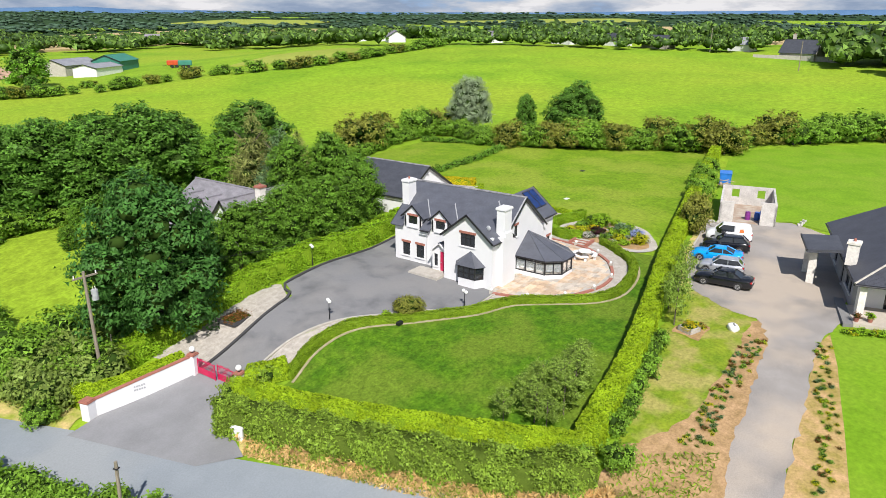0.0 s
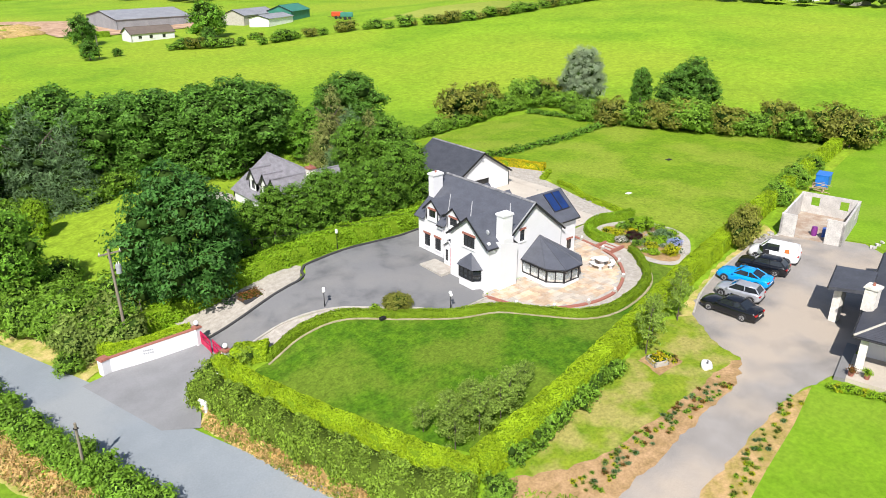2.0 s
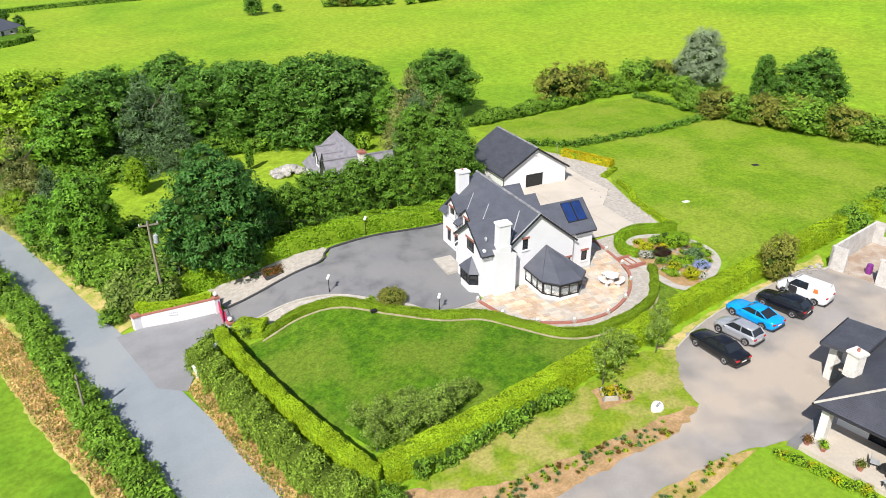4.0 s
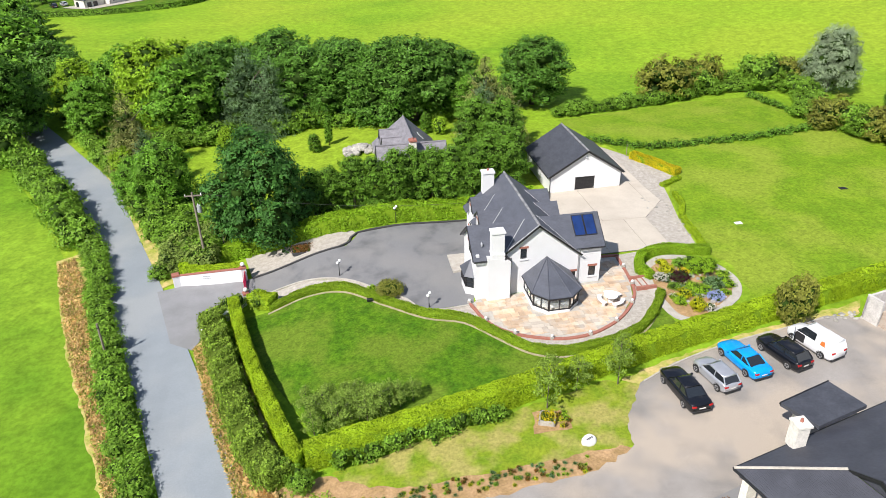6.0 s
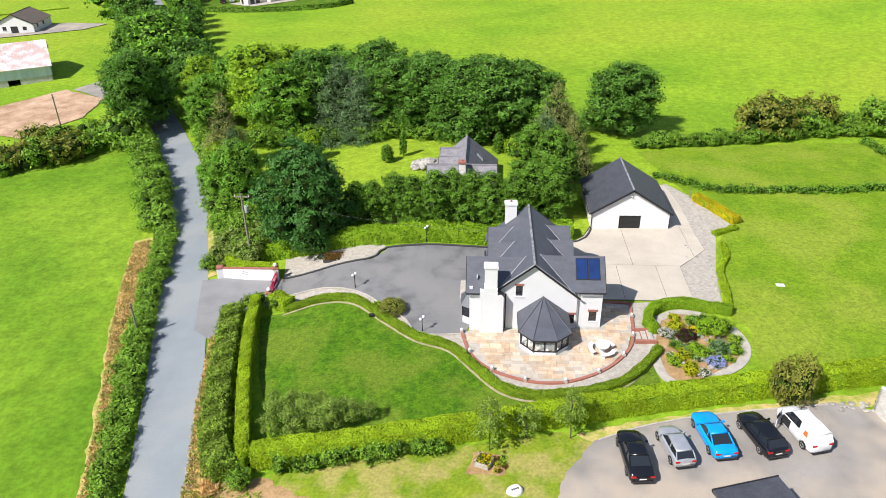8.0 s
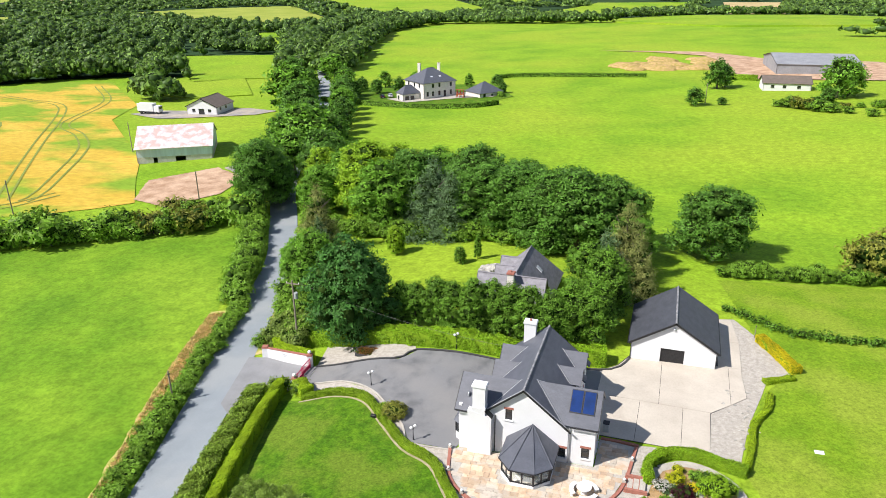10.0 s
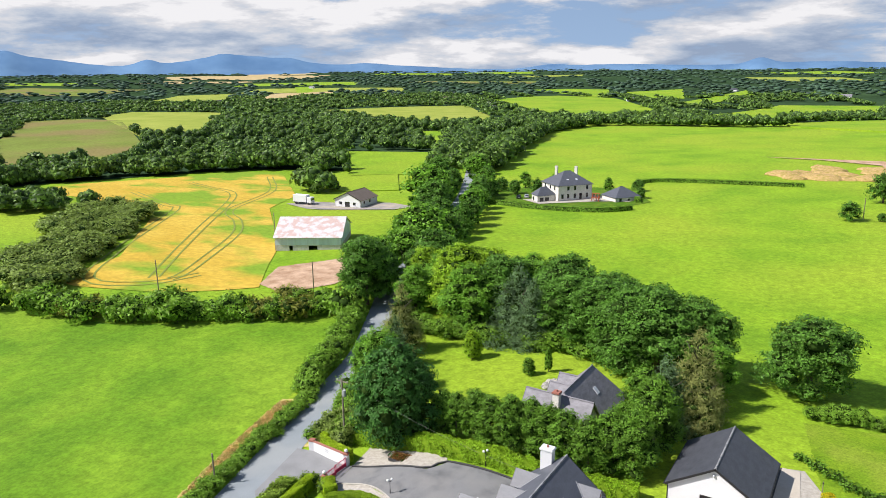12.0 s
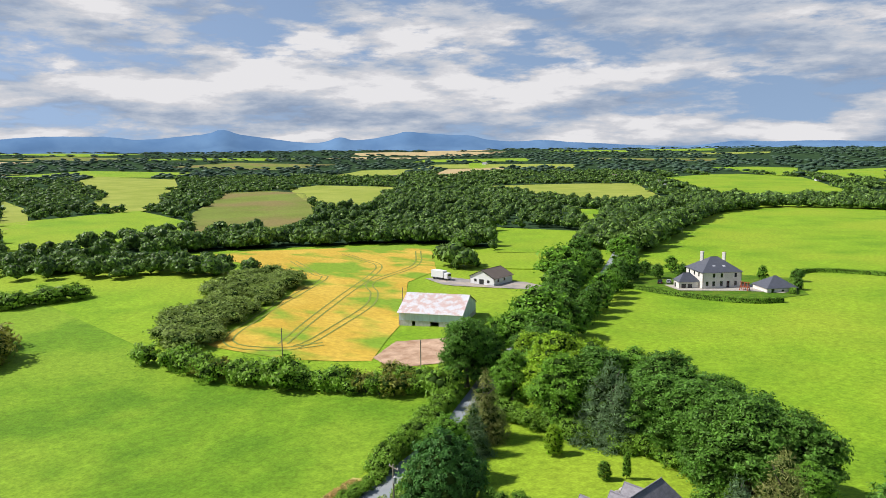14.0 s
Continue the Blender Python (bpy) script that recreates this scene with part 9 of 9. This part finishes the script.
# ---- cottage ----
ct = thing("cottage", pose(48, 67, ground_z(48, 67)), "small old cottage with steep grey slate roofs", "house", in_place=True)
cz = ground_z(48, 67)
simple_gable("cottage", ct, (53.0, 57.0), 90, 13.7, 8.0, cz - 0.3, 1.4, 5.5, WHITE, OLD_SLATE, 0.3, {2: [(4.2, 5.2, 0.2, 1.1)]}, 2.0)
simple_gable("cottage", ct, (44.5, 55.4), 0, 8.2, 6.3, cz - 0.3, 1.7, 5.3, WHITE, OLD_SLATE, 0.3, {3: [(1.6, 2.5, 2.0, 3.1), (3.6, 4.6, 0.0, 1.1)]})
for y in (65.1, 62.0):
    simple_gable("cottage", ct, (45.6, y), 0, 2.9, 2.2, 1.4, 3.3, 4.6, WHITE, OLD_SLATE, 0.2, {3: [(0.65, 1.55, 2.1, 3.2)]})
roof_plane("rooflight", ct, [(50.5, 65.0, 4.05), (50.5, 65.8, 4.05), (51.2, 65.8, 3.33), (51.2, 65.0, 3.33)], LENS, 0.06)
chimney(ct, 48.3, 49.1, 57.1, 57.9, 4.2, 6.2, STONE_WALL, BRICK, 1)
for i in range(70):
    x, y = 41.0 + 4.0 * rng.random(), 70.6 + 3.0 * rng.random()
    s = 0.3 + 0.35 * rng.random()
    ob = tagged(new("rubble_stone", stone_me), "pale loose stone in a rubble heap", "stone", "rubble heap")
    ob.matrix_basis = pose(x, y, ground_z(x, y) + s * 0.4 + 0.7 * math.exp(-((x - 43.0) ** 2 + (y - 72.1) ** 2) / 1.8), 0, 0, rng.random() * 360) @ Matrix.Diagonal((s, s * 0.8, s, 1))

# ---- large white house beyond the field ----
ms = thing("mansion", pose(-22, 236, -5.6), "large cream two-storey house with hipped slate roof", "house", in_place=True)
mz = -5.6
ops0 = [(1.2, 2.2, -3.7, -2.0), (3.6, 4.6, -3.7, -2.0), (6.4, 7.4, -3.7, -2.0), (8.8, 9.9, -4.5, -2.0), (11.6, 12.6, -3.7, -2.0), (3.6, 4.6, -0.7, 0.8), (6.5, 7.4, -0.7, 0.8), (11.6, 12.5, -0.7, 0.8)]
ops3 = [(2, 3, -0.7, 0.8), (6, 7, -0.7, 0.8), (9.5, 10.5, -0.7, 0.8)]
at = simple_gable("mansion", ms, (-23.3, 228.2), 52, 14.2, 13.0, mz, 1.5, 5.7, STONE_WALL, SLATE, 0.5, {0: ops0, 3: ops3}, 5.7)
for s, t in ((3.7, 8.8), (10.1, 5.2)):
    p = at(s, t, 0)
    chimney(ms, p.x - 0.5, p.x + 0.5, p.y - 0.4, p.y + 0.4, 3.6, 7.4, STONE_WALL, STONE_WALL, 2)
for s, t in ((4.6, 2.2), (6.4, 2.6), (8.2, 2.0)):
    z = 1.5 + t * 0.6
    roof_plane("rooflight", ms, [at(s, t, z + 0.12), at(s + 1.0, t, z + 0.12), at(s + 1.0, t + 1.0, z + 0.72), at(s, t + 1.0, z + 0.72)], LENS, 0.06)
wing = thing("sunroom", pose(-31, 229, -5.8), "low sunroom wing of the cream house", "house", in_place=True)
simple_gable("sunroom", wing, (-29.9, 224.3), 49.4, 7.2, 5.2, mz, -2.1, 0.4, STONE_WALL, SLATE, 0.35, {0: [(0.8, 2.4, -5.0, -3.2), (3.0, 4.6, -5.0, -3.2)], 3: [(0.8, 2.2, -5, -3.2)]}, 2.4)
gr = thing("mansion_garage", pose(-5, 243, -5.8), "cream detached garage with hipped slate roof", "garage", in_place=True)
simple_gable("mansion_garage", gr, (-3.3, 233.8), 52, 10.4, 9.2, mz + 0.3, -2.2, 0.9, STONE_WALL, SLATE, 0.4, {0: [(1.4, 2.5, -4.6, -2.7), (5, 6, -4.0, -3.0)]}, 4.6)
RUSTY = mat("rusty red machine paint", (0.35, 0.09, 0.03), 0.7, scale=2)
pf = thing("climbing_frame", pose(-11, 234, ground_z(-11, 234)), "rust-brown timber play frame beside the house", "play frame")
for dx in (-1.4, 0, 1.4):
    for dy in (-1, 1):
        bm = bmesh.new()
        cyl(bm, (dx, dy, 0), (dx * 0.8, dy * 0.2, 3), 0.16, 0.14, 6)
        part("leg", bm, RUSTY, pf)
part("platform", boxes((-1.5, 1.5, -0.8, 0.8, 1.3, 1.5)), RUSTY, pf)
part("top_rail", boxes((-1.6, 1.6, -0.15, 0.15, 2.9, 3.1)), RUSTY, pf)
for x, y in ((-41, 231), (-38.5, 233)):
    car("hatchback_car", x, y, 120, 4.0, 1.7, 1.45, 2.5, BLACK if x < -40 else paint("pale silver paint", (0.5, 0.52, 0.55), 0.3, 0.4), "small car parked by the large house", (0.26, 0.42, 0.86, 0.97), 0.88, 0.98, 0.93)

# ---- barn and far bungalow by the wheat ----
bn = thing("barn", pose(-60, 135, -6), "long barn with rusting corrugated roof over pale blue sheeting", "barn", in_place=True)
U, V = Vector((0.857, 0.516, 0)), Vector((-0.516, 0.857, 0))
c0 = Vector((-65.6, 125.2, 0))
at = lambda s, t, z: c0 + U * s + V * t + Vector((0, 0, z))
q2 = lambda s, t: tuple(at(s, t, 0)[:2])
Lb = 18.8
for p, q, gable in ((q2(0, 0), q2(Lb, 0), None), (q2(Lb, 0), q2(Lb, 19), 1), (q2(Lb, 19), q2(0, 19), None), (q2(0, 19), q2(0, 0), 1)):
    part("sheet_wall", wall(bmesh.new(), p, q, -4.4, -2.1, 0.12, (), [(0.1, -2.08), (9.5, 1.7), (18.9, -2.08)] if gable else None), SHEET_BLUE, bn)
    ops = [(4.0, 5.0, -6.6, -4.6), (9.5, 12.0, -6.6, -4.6)] if not gable else []
    part("block_wall", wall(bmesh.new(), p, q, -6.8, -4.4, 0.25, ops), BLOCKWORK, bn)
for t0 in (-0.5, 19.5):
    roof_plane("roof_sheet", bn, [at(-0.4, t0, -2.2), at(Lb + 0.4, t0, -2.2), at(Lb + 0.4, 9.5, 1.9), at(-0.4, 9.5, 1.9)], RUST_ROOF, 0.1)
bm = bmesh.new()
for i in range(1, 28):
    s = Lb * i / 28
    slab(bm, [at(s, -0.5, -2.17), at(s + 0.1, -0.5, -2.17), at(s + 0.1, 9.5, 1.95), at(s, 9.5, 1.95)], 0.03)
part("roof_ribs", bm, RUST_ROOF, bn)
fbg = thing("far_bungalow", pose(-90, 190, -6), "white gabled bungalow with brown tile roof", "house", in_place=True)
simple_gable("far_bungalow", fbg, (-85.4, 189.2), 96.5, 12, 11.4, -7.2, -3.5, -0.8, WHITE, BROWN_TILE, 0.4, {3: [(2, 3.2, -5.6, -4.5), (4.4, 6.6, -6.4, -4.4), (8, 9.2, -5.6, -4.5)], 0: [(2, 3.2, -5.2, -4.1), (6, 7.2, -5.2, -4.1)]})
lz = ground_z(-110, 186)
bl = thing("box_lorry", pose(-110.6, 186.4, lz + 0.2, 0, 0, 6), "white box lorry parked beside the far bungalow", "lorry")
part("cargo_box", box(bmesh.new(), -4.6, 1.6, -1.25, 1.25, 0.9, 3.6, 0.06), WHITE, bl)
cab = part("cab", box(bmesh.new(), 1.8, 3.9, -1.2, 1.2, 0.6, 2.9, 0.2), WHITE, bl)
part("windscreen", boxes((3.86, 3.94, -1.0, 1.0, 1.7, 2.6)), GLASS, cab)
part("chassis", boxes((-4.4, 3.6, -0.9, 0.9, 0.55, 0.88)), IRON, bl)
for dx in (-3.2, 2.7):
    for dy in (-1.05, 1.05):
        bm = bmesh.new()
        cyl(bm, (dx, dy - 0.15, 0.45), (dx, dy + 0.15, 0.45), 0.5, 0.5, 14)
        part("wheel", bm, TYRE, bl)

# ---- farms and houses to the east ----
def far_house(o, u, L, D, z, wall_h, rise, wall_mat, roof_mat, label, name="farmhouse", hip=0.0, windows=True):
    t = thing(name, pose(o[0], o[1], z), label, "house" if "house" in name else "shed", in_place=True)
    ops = {0: [(L * f - 0.6, L * f + 0.6, z + 0.9, z + 2.0) for f in (0.2, 0.45, 0.75)]} if windows else {}
    simple_gable(name, t, o, u, L, D, z - 0.8, z + wall_h, z + wall_h + rise, wall_mat, roof_mat, 0.4, ops, hip)
    return t


gz0 = ground_z
bm = bmesh.new()
heap_rng = random.Random(8)
for i in range(26):
    cx, cy, r = heap_rng.uniform(36, 78), heap_rng.uniform(316, 362), heap_rng.uniform(2.5, 6)
    if not inside(cx, cy, [(34, 322), (52, 366), (78, 370), (76, 312), (54, 313)]):
        continue
    bmesh.ops.create_icosphere(bm, subdivisions=2, radius=1, matrix=pose(cx, cy, gz0(cx, cy)) @ Matrix.Diagonal((r * 1.4, r, r * 0.38, 1)))
for v in bm.verts:
    v.co += Vector((0, 0, 0.6)) * noise.noise(v.co * 0.4)
tagged(part("spoil_heap", bm, DRY_BANK), "weedy brown spoil heap beside the farm track", "earth heap", kind="stuff")
far_house((94.5, 263.3), 3, 16, 9, gz0(100, 262), 2.8, 2.0, WHITE, BROWN_TILE, "white bungalow with brown tile roof", "farm_bungalow")
for o, u, L, D, hgt, rise, wm, rm, label in (((103, 307), 4, 32, 34, 4.2, 2.6, SHEET_GREY, SHEET_GREY, "wide grey sheeted farm shed"), ((148, 262), 25, 16, 10, 3.0, 1.2, GLOBE, SHEET_GREY, "low white-walled farm shed with grey roof"), ((146, 280), 22, 20, 12, 4.0, 2.0, PALE_STONE, SHEET_GREY, "old farm shed with grey roof"), ((166, 276), 30, 15, 12, 3.8, 2.2, SHEET_GREEN, SHEET_GREEN, "green sheeted metal farm shed")):
    far_house(o, u, L, D, gz0(o[0] + 6, o[1] + 4), hgt, rise, wm, rm, label, "farm_shed", windows=False)
hh = far_house((283, 40), 75, 12, 8, gz0(283, 46) - 0.5, 2.8, 4.0, PALE_STONE, DARK_SLATE, "grey steep-roofed house on the hill", "hill_house")
p = Vector((281, 46, gz0(281, 46)))
chimney(hh, 282.5, 283.6, 40.4, 41.4, p.z + 4, p.z + 8.2, PALE_STONE, PALE_STONE, 2)
chimney(hh, 283.5, 284.6, 50.0, 51.0, p.z + 4, p.z + 8.2, PALE_STONE, PALE_STONE, 2)
gw = thing("garden_wall", pose(279, 46, p.z), "low pale wall round the hill house", "wall", in_place=True)
part("wall_run", wall(bmesh.new(), (277, 62), (276, 34), p.z - 1, p.z + 1.2, 0.3), PALE_STONE, gw)
for o, u, L, D, wm, rm, label in (((300, 66), 80, 9, 6, WHITE, SHEET_GREY, "low white house at the field edge"), ((293, 95), 75, 11, 7, PALE_STONE, DARK_SLATE, "grey-roofed bungalow at the field edge"), ((296, 114), 72, 10, 7, WHITE, DARK_SLATE, "grey-roofed bungalow at the field edge"), ((294, 136), 70, 11, 7, WHITE, OLD_SLATE, "grey-roofed house at the field edge"), ((286, 170), 62, 9, 6, WHITE, OLD_SLATE, "small white house at the field edge"),
                                  ((262, 206), 45, 13, 8, WHITE, OLD_SLATE, "white farmhouse beyond the hedge"), ((276, 222), 40, 10, 8, WHITE, DARK_SLATE, "white gabled house beyond the hedge"), ((300, 258), 40, 12, 8, WHITE, SHEET_BLUE, "pale house beyond the hedge")):
    far_house(o, u, L, D, gz0(o[0], o[1]) - 0.3, 2.9, 2.4, wm, rm, label, "far_house")
for i, (x, y) in enumerate(((-420, 900), (-560, 1010), (-700, 1250), (-300, 1180), (-280, 1190), (-860, 800), (-950, 1400), (-120, 1250), (-60, 1500), (10, 1450), (90, 1600), (400, 700), (520, 780), (640, 690), (720, 900), (360, 560), (900, 760), (-240, 1700), (-1300, 1500))):
    far_house((x, y), 20 * i, 16, 9, gz0(x, y), 4.0, 3.0, WHITE, (OLD_SLATE, BROWN_TILE, DARK_SLATE)[i % 3], "white house far out on the plain", "distant_house", windows=False)


def tractor(x, y, turn, m, label):
    t = thing("farm_trailer", pose(x, y, gz0(x, y) + 0.1, 0, 0, turn), label, "trailer", "farm machines")
    part("tank", box(bmesh.new(), -3.0, 2.0, -1.1, 1.1, 0.9, 2.8, 0.3), m, t)
    part("drawbar", boxes((2.0, 3.6, -0.1, 0.1, 0.7, 0.9)), IRON, t)
    for dx in (-1.6, 0.2):
        for s in (-1, 1):
            bm = bmesh.new()
            cyl(bm, (dx, s * 1.0, 0.6), (dx, s * 1.4, 0.6), 0.6, 0.6, 14)
            part("wheel", bm, TYRE, t)


tractor(172, 250, 150, mat("orange-red paint", (0.55, 0.07, 0.015), 0.5, scale=1), "orange-red farm trailer in the field")
tractor(170, 240, 150, SHEET_GREEN, "green slurry tanker in the field")

# ---- pieces of the patio and the yard ----
def flags():
    """Random-coursed flags over the patio; each stone is its own piece."""
    shapes = {}
    y = 22.3
    while y < 34.6:
        hgt = (0.45, 0.6, 0.75)[int(rng.integers(3))]
        x = 49.9 + 0.3 * rng.random()
        while x < 66:
            wd = (0.5, 0.7, 0.9, 1.1)[int(rng.integers(4))]
            cx, cy = x + wd / 2, y + hgt / 2
            if all(inside(cx + a * wd * 0.42, cy + b * hgt * 0.42, PATIO) for a in (-1, 1) for b in (-1, 1)) and not (54.7 < cx < 59.4 and cy > 25.8):
                key = (wd, hgt)
                if key not in shapes:
                    bm = box(bmesh.new(), -wd / 2 + 0.012, wd / 2 - 0.012, -hgt / 2 + 0.012, hgt / 2 - 0.012, -0.06, 0.03, 0.012)
                    me = bpy.data.meshes.new("flagstone")
                    bm.to_mesh(me)
                    bm.free()
                    me.materials.append(FLAG)
                    shapes[key] = me
                ob = new("flagstone", shapes[key])
                ob.matrix_basis = pose(cx, cy, ground_z(cx, cy) + 0.10 + 0.008 * rng.random(), 0, 0, rng.normal() * 0.6)
                ob.parent = patio
            x += wd
        y += hgt


flags()
yard = bpy.data.objects["yard_base"]
for i, quad in enumerate(([(61.3, 35.25), (65.5, 35.15), (65.6, 42), (61.35, 42.2)], [(65.54, 35.15), (69.6, 35.0), (69.7, 41.8), (65.64, 42)], [(69.64, 35.0), (72.08, 34.95), (72.25, 41.65), (69.74, 41.8)], [(61.35, 42.24), (67.4, 41.95), (67.4, 51.1), (64.2, 51.2), (62.9, 48.4), (61.4, 47)], [(67.44, 41.95), (72.3, 41.7), (74.2, 43.6), (74.2, 51.0), (67.44, 51.1)], [(74.24, 43.66), (75.75, 45.3), (75.5, 49.5), (75.55, 51), (74.24, 51.0)], [(73.2, 51.04), (75.55, 51.04), (75.6, 57), (73.2, 57)], [(73.2, 57.04), (75.6, 57.04), (75.0, 63), (73.2, 63)])):
    ob = patch("concrete_slab", quad, CONCRETE, 0.1, 1.5, skirt=0.06)
    ob.parent = yard
    del ob["category"], ob["kind"]
